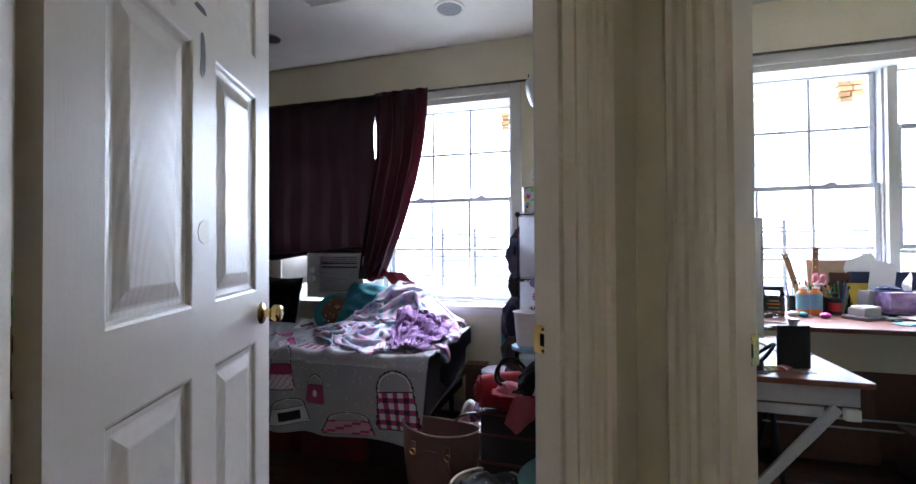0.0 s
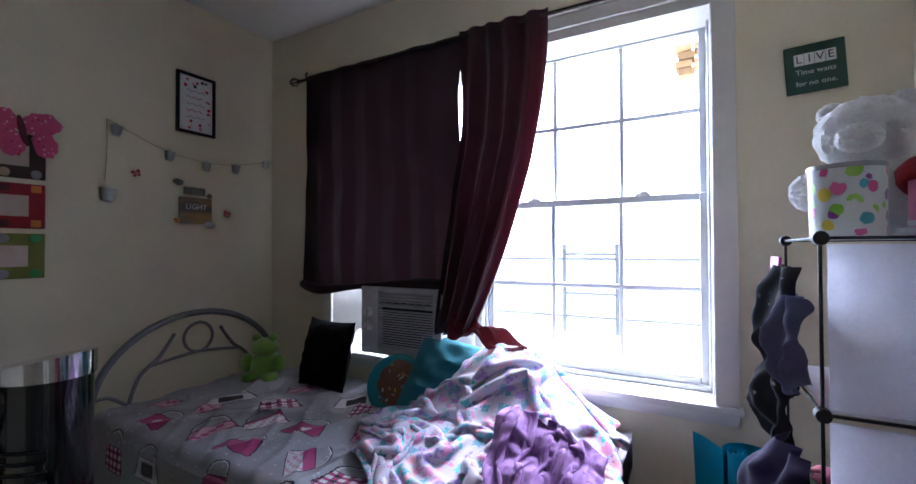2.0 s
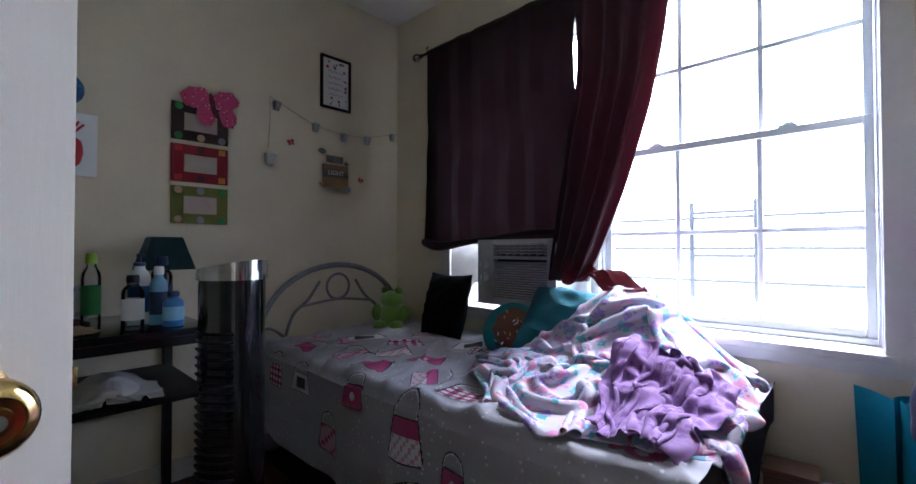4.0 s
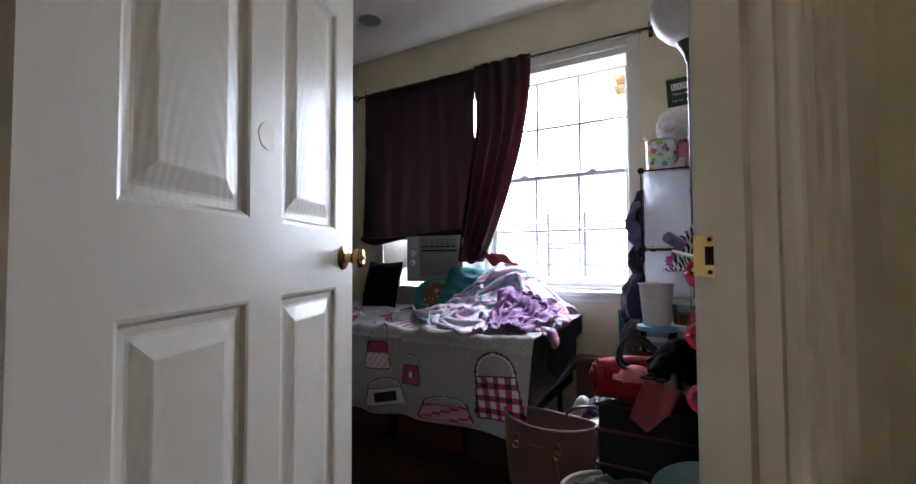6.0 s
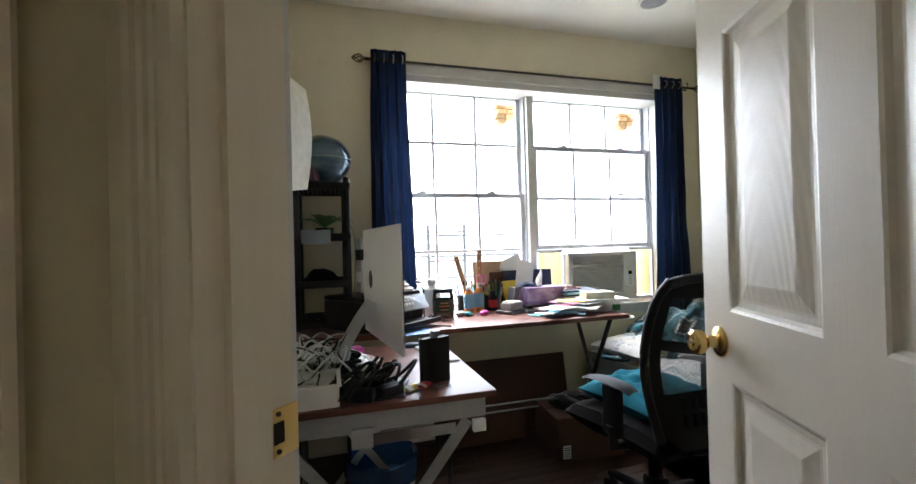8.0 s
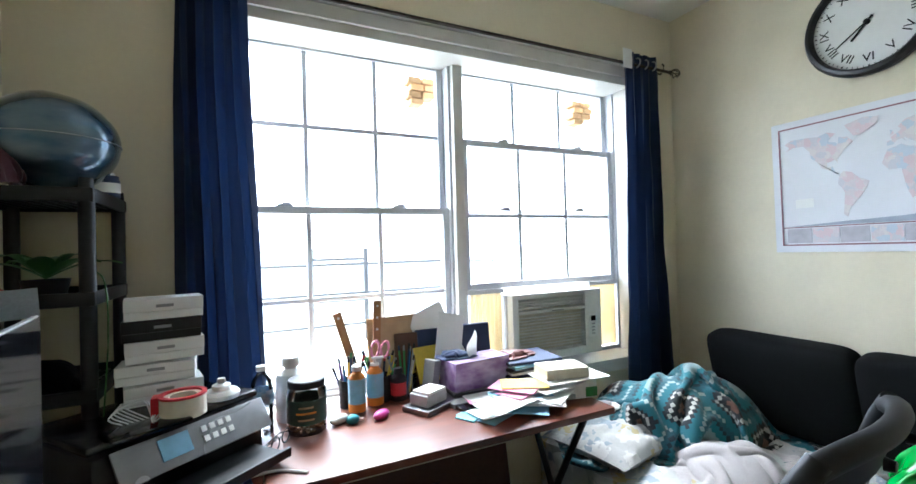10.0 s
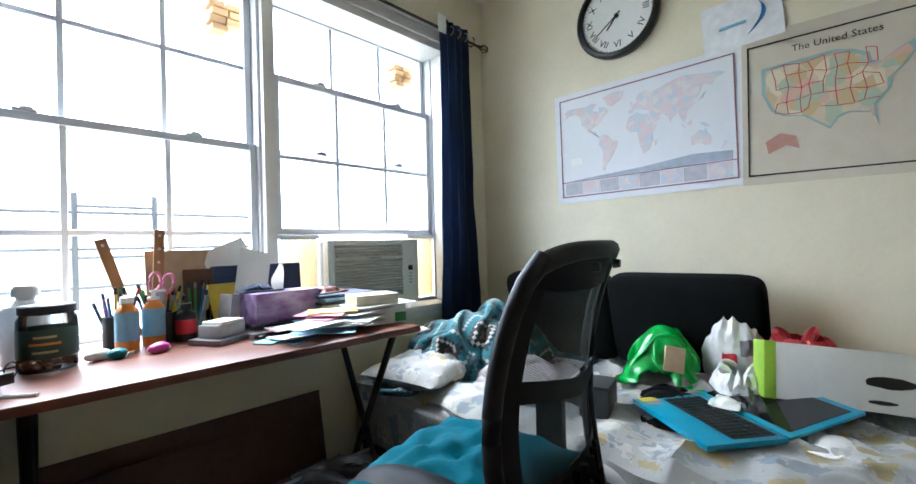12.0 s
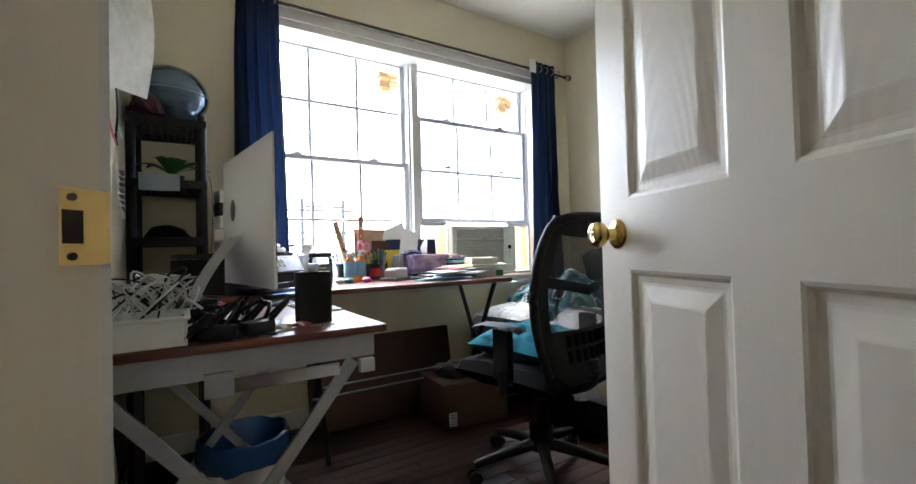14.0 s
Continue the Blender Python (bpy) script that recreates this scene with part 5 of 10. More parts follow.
# string of little buckets
st = thing("string_light", "string of little tin pail lamps hung across the wall corner", "string light", on_west(2.4, 1.9))
pts = bend([(-0.42, 0.02, 0.012), (-0.17, -0.075, 0.01), (0.03, -0.10, 0.01), (0.22, -0.085, 0.01), (0.455, -0.02, 0.012)], 8)
bm = B()
tube(bm, pts, 0.0016, 5)
tube(bm, [(-0.42, 0.02, 0.01), (-0.418, -0.1, 0.012), (-0.425, -0.26, 0.012)], 0.0016, 5)
part("cord", bm, LINT["tan"], st)
TIN = mat("galvanised_tin", (0.45, 0.46, 0.48), 0.4, (0.34, 0.35, 0.37), 60, 0.6, metal=0.6)
for x, y, s in ((-0.39, -0.0, 1), (-0.16, -0.075, 1), (0.03, -0.10, 1), (0.20, -0.088, 1), (0.40, -0.035, 0.9), (-0.425, -0.29, 1.3)):
    bm = B()
    lathe(bm, [(0.016 * s, 0), (0.0165 * s, 0.004), (0.024 * s, 0.044 * s), (0.0225 * s, 0.044 * s), (0.015 * s, 0.004)], (x, y - 0.05 * s, 0.026), 16, (0.1, 1, 0))
    pl = part("pail", bm, TIN, st)
    bm = B()
    tube(bm, [(x - 0.02 * s + 0.002, y - 0.012, 0.026), (x, y + 0.008, 0.03), (x + 0.024 * s, y - 0.012, 0.026)], 0.0012, 5)
    part("pail_handle", bm, TIN, pl)

# small plaque and butterflies
pq = thing("wall_plaque", "small dark sunset plaque with painted lettering and charms on the wall", "plaque", on_west(2.385, 1.53))
bm = B()
box(bm, -0.085, 0.085, -0.07, 0.07, 0, 0.014, 0.002)
part("board", bm, mat("sunset_print", (0.05, 0.07, 0.10), 0.4, (0.45, 0.28, 0.10), 9, 0.9, stretch=(0.3, 1.5, 1)), pq)
text("lettering", "LIGHT", 0.04, pose(0.0, 0.02, 0.016), PAPERM, pq)
bm = B()
box(bm, -0.06, 0.05, 0.085, 0.125, 0, 0.012, 0.003)
blob(bm, (-0.09, 0.145, 0.008), (0.028, 0.018, 0.006), 0.3, 3, 2, 2)
blob(bm, (0.075, 0.085, 0.008), (0.016, 0.014, 0.006), 0.3, 3, 2, 3)
part("charm", bm, mat("painted_charm", (0.22, 0.27, 0.20), 0.5, (0.10, 0.06, 0.06), 30, 0.9), pq)
bm = B()
blob(bm, (0.07, -0.07, 0.02), (0.03, 0.018, 0.006), 0.4, 4, 2, 4)
part("dove_charm", bm, TIN, pq)


def butterfly(y, z, s, material, rot=0):
    bf = thing("butterfly_sticker", "small paper butterfly stuck to the wall", "wall sticker", on_west(y, z) @ pose(0, 0, 0, 0, 0, rot), "wall butterflies")
    for sx in (-1, 1):
        bm = B()
        for cx, cy, r in ((0.55, 0.35, 0.55), (0.45, -0.4, 0.42)):
            blob(bm, (sx * cx * s, cy * s, 0.010 + 0.3 * s * 0.3), (r * s * 0.8, r * s * 0.75, 0.0025), 0.15, 2, 2, 1)
        part("wing", bm, material, bf)
    bm = B()
    blob(bm, (0, 0, 0.008), (0.1 * s, 0.6 * s, 0.1 * s), 0, 1, 2)
    part("body", bm, BLACKP, bf)


butterfly(2.10, 1.69, 0.022, LINT["red"], 20)
butterfly(2.56, 1.525, 0.020, LINT["red"], -20)
butterfly(2.29, 1.475, 0.018, LINT["orange"], 10)

# triple hanging photo frames with a big pink butterfly
tf = thing("hanging_photo_frame", "three felt photo frames hung in a column, brown, red and olive", "photo frame", on_west(1.645, 1.50))
for k, (col, cz) in enumerate((("brown", 0.20), ("red", 0.0), ("olive", -0.20))):
    m_ = {"brown": cloth("brown_felt", (0.05, 0.028, 0.025)), "red": cloth("red_felt", (0.30, 0.02, 0.03)), "olive": cloth("olive_felt", (0.20, 0.22, 0.05))}[col]
    bm = B()
    box(bm, -0.125, 0.125, cz - 0.09, cz + 0.09, 0.002, 0.012, 0.004)
    fp = part("felt_frame", bm, m_, tf)
    bm = B()
    box(bm, -0.072, 0.072, cz - 0.042, cz + 0.042, 0.0125, 0.015)
    part("clear_pocket", bm, mat("pocket_film", (0.50, 0.40, 0.34), 0.2, (0.42, 0.33, 0.28), 20, 0.6), fp)
    for j, (sx, sy) in enumerate(((-0.095, 0.07), (0, 0.07), (0.095, 0.07), (-0.095, -0.07), (0, -0.07), (0.095, -0.07))):
        bm = B()
        if k == 1:
            box(bm, sx - 0.016, sx + 0.016, cz + sy - 0.014, cz + sy + 0.014, 0.012, 0.016, 0.002)
        else:
            lathe(bm, [(0, 0), (0.018, 0), (0.016, 0.004), (0.007, 0.005), (0, 0.005)], (sx, cz + sy, 0.0125), 12)
        part("felt_patch", bm, LINT[("green", "red", "tan", "maroon", "grey", "orange")[(j * 2 + k) % 6]], fp)
pb = thing("butterfly_ornament", "large pink net butterfly clipped to the photo frames", "ornament", on_west(1.69, 1.80) @ pose(0, 0, 0.03, 0, 0, 12))
for cx, cy, rx, ry in ((-0.065, 0.035, 0.07, 0.05), (0.065, 0.02, 0.065, 0.045), (-0.04, -0.05, 0.04, 0.05), (0.06, -0.06, 0.04, 0.055)):
    bm = B()
    blob(bm, (cx, cy, 0), (rx, ry, 0.003), 0.22, 2.5, 3, 2)
    part("net_wing", bm, print_mat("pink_net", (0.55, 0.07, 0.18), [(0.7, 0.35, 0.42), (0.25, 0.02, 0.06)], 60, 0.25), pb)
bm = B()
blob(bm, (0, 0, 0.004), (0.012, 0.06, 0.012), 0.1, 3, 2)
part("body", bm, LINT["maroon"], pb)

# canvas with a red pineapple, and a blue ornament at the frame's edge
cv = thing("canvas_print", "white canvas with a red pineapple drawing on the wall", "canvas print", on_west(1.13, 1.52))
bm = B()
box(bm, -0.12, 0.12, -0.13, 0.13, 0, 0.025, 0.003)
part("canvas", bm, PAPERM, cv)
bm = B()
blob(bm, (0.03, -0.03, 0.026), (0.045, 0.07, 0.002), 0.1, 4, 3, 1)
for k in range(6):
    a = math.radians(50 + 16 * k)
    tube(bm, [(0.03, 0.03, 0.027), (0.03 + 0.07 * math.cos(a), 0.03 + 0.07 * math.sin(a), 0.027)], 0.005, 5)
part("pineapple_print", bm, LINT["red"], cv)
bm = B()
lathe(bm, [(0, 0.012), (0.03, 0.012), (0.065, 0.006), (0.07, 0.0), (0, 0)], (0, 0, 0), 26)
solo("wall_dish", bm, mat("blue_glaze", (0.05, 0.16, 0.30), 0.2, (0.02, 0.06, 0.12), 40, 0.9), "small blue patterned dish hung on the wall", "wall ornament", on_west(1.14, 1.75))

# tower fan ------------------------------------------------------------
fan = thing("tower_heater", "tall glossy black tower fan with a chrome top", "tower fan", pose(-2.03, 1.52, 0, 0, 0, 28))
bm = B()
prism(bm, [(0.105 * math.cos(a), 0.10 * math.sin(a)) for a in [2 * math.pi * k / 28 for k in range(28)]], 0.05, 0.985)
part("body", bm, mat("gloss_black", (0.006, 0.006, 0.007), 0.12, coat=0.5), fan)
bm = B()
lathe(bm, [(0.155, 0), (0.155, 0.012), (0.12, 0.03), (0.09, 0.05), (0, 0.05)], (0, 0, 0), 32)
part("base", bm, BLACKP, fan)
bm = B()
ring = [(0.112 * math.cos(a), 0.108 * math.sin(a)) for a in [2 * math.pi * k / 32 for k in range(32)]]
prism(bm, ring, 0.985, 1.03)
for v in bm.verts:
    if v.co.z > 1.0:
        v.co.z += 0.02 * (v.co.x / 0.11)
part("chrome_cap", bm, mat("chrome", (0.7, 0.7, 0.72), 0.08, metal=1.0), fan)
for k in range(26):
    bm = B()
    z = 0.14 + k * 0.027
    tube(bm, [(0.108 * math.cos(a), 0.103 * math.sin(a), z) for a in [math.radians(-135 + 9 * i) for i in range(11)]], 0.004, 5)
    part("grille_bar", bm, BLACKP, fan)

# dark glass-topped dresser by the wall --------------------------------
dr = thing("vanity_table", "dark vanity table with a glass top and an open shelf, cluttered", "vanity table", pose(-2.55, 1.13, 0.04))
bm = B()
box(bm, -0.29, 0.29, -0.48, 0.40, 0.735, 0.76, 0.004)
part("glass_top", bm, mat("dark_glass", (0.02, 0.02, 0.022), 0.05), dr)
bm = B()
box(bm, -0.28, 0.28, -0.47, 0.39, 0.50, 0.52, 0.003)
part("shelf", bm, BLACKP, dr)
for x in (-0.27, 0.27):
    for y in (-0.46, 0.38):
        bm = B()
        box(bm, x - 0.018, x + 0.018, y - 0.018, y + 0.018, -0.04, 0.733, 0.003)
        part("leg", bm, BLACKP, dr)
bm = B()
box(bm, -0.29, 0.29, -0.48, 0.40, 0.70, 0.733, 0.002)
part("apron", bm, BLACKP, dr)


def bottle(label, c, r, h, material, cap, cap_m=WHITEP, name="bottle", neck=0.5, parts=()):
    t = thing(name, label, "bottle", pose(*c), "bottles")
    bm = B()
    lathe(bm, [(0, 0), (r, 0.001), (r, h * 0.68), (r * 0.92, h * 0.74), (r * neck, h * 0.82), (r * neck, h * 0.86), (0, h * 0.86)], (0, 0, 0), 18)
    part("body", bm, material, t)
    bm = B()
    if cap == "pump":
        lathe(bm, [(r * 0.55, 0), (r * 0.55, h * 0.05), (r * 0.2, h * 0.06), (r * 0.16, h * 0.16), (0, h * 0.16)], (0, 0, h * 0.86), 14)
        box(bm, -r * 0.3, r * 1.1, -r * 0.25, r * 0.25, h * 1.0, h * 1.045, 0.002)
        part("pump", bm, cap_m, t)
    else:
        lathe(bm, [(r * 0.58, 0), (r * 0.58, h * 0.10), (r * (0.15 if cap == "cone" else 0.5), h * 0.14), (0, h * 0.14)], (0, 0, h * 0.862), 14)
        part("cap", bm, cap_m, t)
    bm = B()
    lathe(bm, [(r * 1.01, h * 0.18), (r * 1.012, h * 0.2), (r * 1.012, h * 0.55), (r * 1.01, h * 0.57)], (0, 0, 0), 18)
    part("label_band", bm, parts[0] if parts else PAPERM, t)
    return t


zt = 0.802
bottle("white lotion pump bottle on the vanity", (-2.48, 1.34, zt), 0.036, 0.256, WHITEP, "pump", LINT["navy"], parts=(LINT["blue"],))
bottle("blue and white roll-on bottle on the vanity", (-2.42, 1.39, zt), 0.029, 0.218, LINT["skyblue"], "cap", WHITEP, parts=(LINT["navy"],))
bottle("clear perfume bottle with a dark cap on the vanity", (-2.36, 1.30, zt), 0.034, 0.192, CLEARP, "cap", BLACKP)
bottle("green spray bottle on the vanity", (-2.50, 1.20, zt), 0.029, 0.269, CLEARP, "cap", LINT["lime"], parts=(LINT["green"],))
bottle("small blue jar on the vanity", (-2.34, 1.42, zt), 0.034, 0.128, LINT["blue"], "cap", LINT["navy"], parts=(LINT["skyblue"],))
bottle("dark perfume bottle on the vanity", (-2.46, 1.09, zt), 0.029, 0.218, CLEARP, "cap", BLACKP)
bottle("clear bottle of blue mouthwash on the vanity", (-2.52, 1.42, zt), 0.038, 0.256, CLEARP, "cap", LINT["navy"], parts=(LINT["navy"],))
tl = thing("table_lamp", "small table lamp with a square dark green shade", "table lamp", pose(-2.62, 1.45, zt))
bm = B()
lathe(bm, [(0.055, 0), (0.055, 0.01), (0.02, 0.03), (0.012, 0.05), (0.012, 0.21)], (0, 0, 0), 18)
part("stand", bm, DARKM, tl)
bm = B()
for a, b in (((0.055, 0.335), (0.095, 0.20)),):
    lo = [bm.verts.new((x * b[0], y * b[0], b[1])) for x, y in ((-1, -1), (1, -1), (1, 1), (-1, 1))]
    hi = [bm.verts.new((x * a[0], y * a[0], a[1])) for x, y in ((-1, -1), (1, -1), (1, 1), (-1, 1))]
    for k in range(4):
        bm.faces.new((lo[k], lo[(k + 1) % 4], hi[(k + 1) % 4], hi[k]))
    bmesh.ops.solidify(bm, geom=bm.faces[:], thickness=0.003)
part("shade", bm, cloth("dark_green_shade", (0.01, 0.045, 0.05)), tl)
bm = B()
box(bm, -0.07, 0.07, 0, 0.012, 0, 0.15, 0.003)
solo("gift_card", bm, print_mat("card_print", (0.62, 0.62, 0.62), [(0.15, 0.35, 0.5), (0.3, 0.4, 0.45)], 40, 0.3), "white greeting card with blue drawing standing on the vanity", "card", pose(-2.66, 1.14, zt, -8, 0, 75))
for k, (x, y, c_) in enumerate(((-2.40, 1.15, "tan"), (-2.55, 0.92, "red"), (-2.35, 0.92, "tan"), (-2.60, 1.15, "maroon"))):
    pile("tissue_wad", "crumpled wrapper lying on the vanity", "wrapper", (x, y, zt + 0.002), (0.06, 0.045, 0.035), 0.012, 22, LINT[c_], k, nu=24, group="wrappers")
pile("plastic_bag", "white plastic bag stuffed on the vanity shelf", "plastic bag", (-2.47, 1.24, 0.562), (0.15, 0.13, 0.10), 0.02, 14, WHITEBAG, 6, nu=40)
pile("plastic_bag", "dark plastic bag stuffed on the vanity shelf", "plastic bag", (-2.5, 0.92, 0.562), (0.15, 0.13, 0.10), 0.02, 14, LINT["brown"], 8, nu=40)

# ceiling fixtures -----------------------------------------------------
for x, y in ((-0.73, 2.38), (-2.05, 2.38), (1.04, 2.46), (2.34, 2.39)):
    rl = thing("recessed_light", "round recessed ceiling light, switched off", "ceiling light", pose(x, y, H), "recessed lights")
    bm = B()
    lathe(bm, [(0.095, -0.0005), (0.097, -0.006), (0.088, -0.009), (0.078, -0.008), (0.076, -0.002)], (0, 0, 0), 32)
    part("trim_ring", bm, CEIL, rl)
    bm = B()
    lathe(bm, [(0.077, -0.002), (0.06, -0.006), (0, -0.007)], (0, 0, 0), 32)
    part("lens", bm, LINT["grey"], rl)
cvn = thing("ceiling_vent", "white metal ceiling vent with slats", "ceiling vent", pose(-1.36, 2.02, H))
bm = B()
for a in ((-0.18, 0.18, -0.11, -0.085), (-0.18, 0.18, 0.085, 0.11), (-0.18, -0.155, -0.085, 0.085), (0.155, 0.18, -0.085, 0.085)):
    box(bm, *a, -0.012, -0.001, 0.002, seg=1)
part("frame", bm, CEIL, cvn)
bm = B()
box(bm, -0.155, 0.155, -0.085, 0.085, -0.0025, -0.001)
part("backing", bm, BLACKP, cvn)
for k in range(9):
    bm = B()
    box(bm, -0.154, 0.154, -0.008, 0.008, -0.001, 0.001, 0, Matrix.Translation((0, -0.075 + k * 0.0187, -0.009)) @ pose(0, 0, 0, 35 if k < 5 else -35, 0, 0))
    part("slat", bm, CEIL, cvn)


# ---- the cluttered side beside the bedroom's right wall ----
XE = AX1 - 0.004


def on_east_a(y, z):
    return pose(XE, y, z, 90, 0, -90)     # local x towards the hall, local y up, local z into the room


# wire cube storage with frosted panels
cu = thing("cube_storage", "black wire cube storage with frosted plastic panels, stuffed with clothes", "cube storage", pose(-0.275, 2.085, 0))
CW, CD = 0.345, 0.40
for k in range(5):
    z = 0.005 + k * 0.334
    bm = B()
    for pts in ([(0, 0, z), (CW, 0, z)], [(0, CD, z), (CW, CD, z)], [(0, 0, z), (0, CD, z)], [(CW, 0, z), (CW, CD, z)]):
        tube(bm, pts, 0.0035, 6)
    part("wire_frame", bm, BLACKP, cu)
    for x in (0, CW):
        for y in (0, CD):
            bm = B()
            lathe(bm, [(0, -0.013), (0.013, -0.012), (0.015, 0), (0.013, 0.012), (0, 0.013)], (x, y, z), 12, (0, 1, 0))
            part("connector", bm, BLACKP, cu)
    if k < 4:
        bm = B()
        box(bm, 0.006, CW - 0.006, 0.004, CD - 0.004, z + 0.004, z + 0.0065)
        part("shelf_panel", bm, FROST, cu)
        bm = B()
        box(bm, 0.010, CW - 0.010, -0.002, 0.0, z + 0.012, z + 0.322, 0.0008, seg=1)
        part("front_panel", bm, FROST, cu, "frosted plastic front panel")
        bm = B()
        box(bm, CW - 0.002, CW, 0.008, CD - 0.008, z + 0.012, z + 0.322)
        part("side_panel", bm, FROST, cu)
        for x in (0, CW):
            for y in (0, CD):
                bm = B()
                tube(bm, [(x, y, z), (x, y, z + 0.334)], 0.0035, 6)
                part("wire_upright", bm, BLACKP, cu)
bm = B()
box(bm, 0.004, CW - 0.004, 0.002, CD - 0.002, 1.341, 1.345)
part("top_panel", bm, FROST, cu)
rnd = random.Random(3)
for k in range(26):
    a = (0.06 + 0.25 * rnd.random(), 0.03 + 0.14 * rnd.random())
    bm = B()
    blob(bm, (0, 0, 0), (0.024, 0.024, 0.02), 0.1, 3, 2, k)
    solo("plastic_ball", bm, LINT[("skyblue", "yellow", "green", "pink", "orange", "red")[k % 6]], "bright small toy showing through the frosted panel", "toy", pose(-0.275 + 0.13 + a[0] * 0.6, 2.085 + a[1], 1.035 + 0.045 * (k // 9)), "toys in the cube")
for i, (x, y, z, sx, sy, sz, m_) in enumerate(((0.17, 0.2, 0.70, 0.13, 0.15, 0.16, cloth("grey_jersey", (0.25, 0.25, 0.28))), (0.1, 0.13, 0.80, 0.08, 0.1, 0.08, PINKC), (0.22, 0.15, 0.71, 0.1, 0.1, 0.10, cloth("plum_cloth", (0.30, 0.06, 0.14))),
                                               (0.17, 0.2, 0.35, 0.15, 0.17, 0.26, DARKCL), (0.17, 0.2, 0.02, 0.15, 0.17, 0.26, DARKCL))):
    pile("folded_clothes", "clothes heaped inside the wire cube", "clothes", (-0.275 + x, 2.085 + y, z + 0.01), (sx, sy, sz), 0.03, 12, m_, 20 + i, nu=40, group="clothes in the cubes")
# clothes spilling out of the open side


def hanging(y0, y1, z0, z1, material, seed, bulge=0.05):
    """A garment hung over the cube's edge: deep irregular folds, a ragged hem, tucked in at the top."""
    o = Vector((seed * 3.7, seed * 1.9, seed))

    def f(u, v):
        w = 0.6 + 0.4 * math.sin(math.pi * min(1, 0.25 + v)) + 0.25 * noise.noise(Vector((v * 3, 0, 0)) + o)
        yc = (y0 + y1) / 2 + 0.03 * noise.noise(Vector((v * 2, 5, 0)) + o)
        fold = math.sin(2 * math.pi * (2.3 * u + 0.5 * noise.noise(Vector((u * 2, v * 2, 1)) + o)))
        hem = 0.05 * noise.noise(Vector((u * 4, 2, 2)) + o) * v
        x = -0.292 - bulge * math.sin(math.pi * min(1, v * 0.85 + 0.08)) * (1 - (2 * u - 1) ** 2) - 0.016 * fold - 0.012 * noise.noise(Vector((u * 7, v * 6, 3)) + o)
        return Vector((x, yc + (u - 0.5) * (y1 - y0) * w, z1 + (z0 - z1) * v + hem))
    bm = B()
    sheet(bm, f, 44, 44, 0.012)
    solo("hanging_garment", bm, material, "crumpled garment spilling out of the open wire cubes", "clothes", group="spilling clothes")


hanging(2.20, 2.46, 0.98, 1.28, DARKCL, 1, 0.06)
hanging(2.12, 2.30, 1.02, 1.22, cloth("lilac_cloth", (0.20, 0.20, 0.31)), 2, 0.05)
hanging(2.26, 2.44, 0.84, 1.06, DARKCL, 3, 0.07)
hanging(2.10, 2.40, 0.62, 0.90, cloth("dark_purple_cloth", (0.04, 0.026, 0.09)), 4, 0.10)
hanging(2.10, 2.32, 0.50, 0.70, cloth("grey_lace", (0.14, 0.13, 0.15)), 5, 0.09)
hanging(2.14, 2.36, 0.40, 0.58, cloth("slate_cloth", (0.08, 0.09, 0.12)), 6, 0.07)
bm = B()
box(bm, -0.004, 0.004, -0.07, 0.07, -0.09, 0.09, 0.002)
solo("folder", bm, LINT["magenta"], "bright pink folder wedged beside the wire cubes", "folder", pose(-0.31, 2.42, 1.21, 0, 4, 0))

# on top of the cubes
bear = B()
for c, r in (((0, 0, 0.10), (0.105, 0.09, 0.10)), ((0, -0.03, 0.235), (0.095, 0.088, 0.082)), ((-0.062, -0.02, 0.295), (0.03, 0.026, 0.028)), ((0.062, -0.02, 0.295), (0.03, 0.026, 0.028)), ((0.0, -0.11, 0.215), (0.042, 0.035, 0.032)),
             ((-0.10, -0.05, 0.11), (0.04, 0.06, 0.045)), ((0.10, -0.05, 0.11), (0.04, 0.06, 0.045))):
    blob(bear, c, r, 0.10, 7, 4, 3)
bz = 1.346
solo("plush_bear", bear, BEARM, "large white plush toy slumped on top of the cubes", "plush toy", pose(-0.13, 2.375, bz, 0, 0, -22))
bm = blob(B(), (0, 0, 0), (0.045, 0.03, 0.045), 0.1, 3, 3)
solo("plush_heart", bm, REDC, "red plush ball held by the white plush toy", "plush toy", pose(-0.075, 2.255, bz + 0.12))
bk = thing("gift_tin", "clear round tub printed with coloured dots", "tub", pose(-0.205, 2.225, bz))
bm = B()
lathe(bm, [(0, 0), (0.062, 0), (0.064, 0.145), (0.060, 0.145), (0.058, 0.004), (0, 0.004)], (0, 0, 0), 28)
part("tub", bm, print_mat("dotted_tub", (0.70, 0.74, 0.72), [(0.30, 0.60, 0.05), (0.65, 0.10, 0.30), (0.75, 0.60, 0.05), (0.10, 0.45, 0.55), (0.25, 0.05, 0.30)], 34, 0.46, warp=0.3, rough=0.3, bump=0), bk)
bm = B()
lathe(bm, [(0.0655, 0.138), (0.0665, 0.142), (0.0655, 0.148)], (0, 0, 0), 28)
part("rim", bm, STEEL, bk)
bm = B()
lathe(bm, [(0, 0), (0.045, 0), (0.045, 0.10), (0.040, 0.10), (0.038, 0.01), (0, 0.01)], (0, 0, 0), 24)
solo("pink_jar", bm, LINT["pink"], "translucent pink jar on top of the cubes", "jar", pose(-0.09, 2.135, bz))
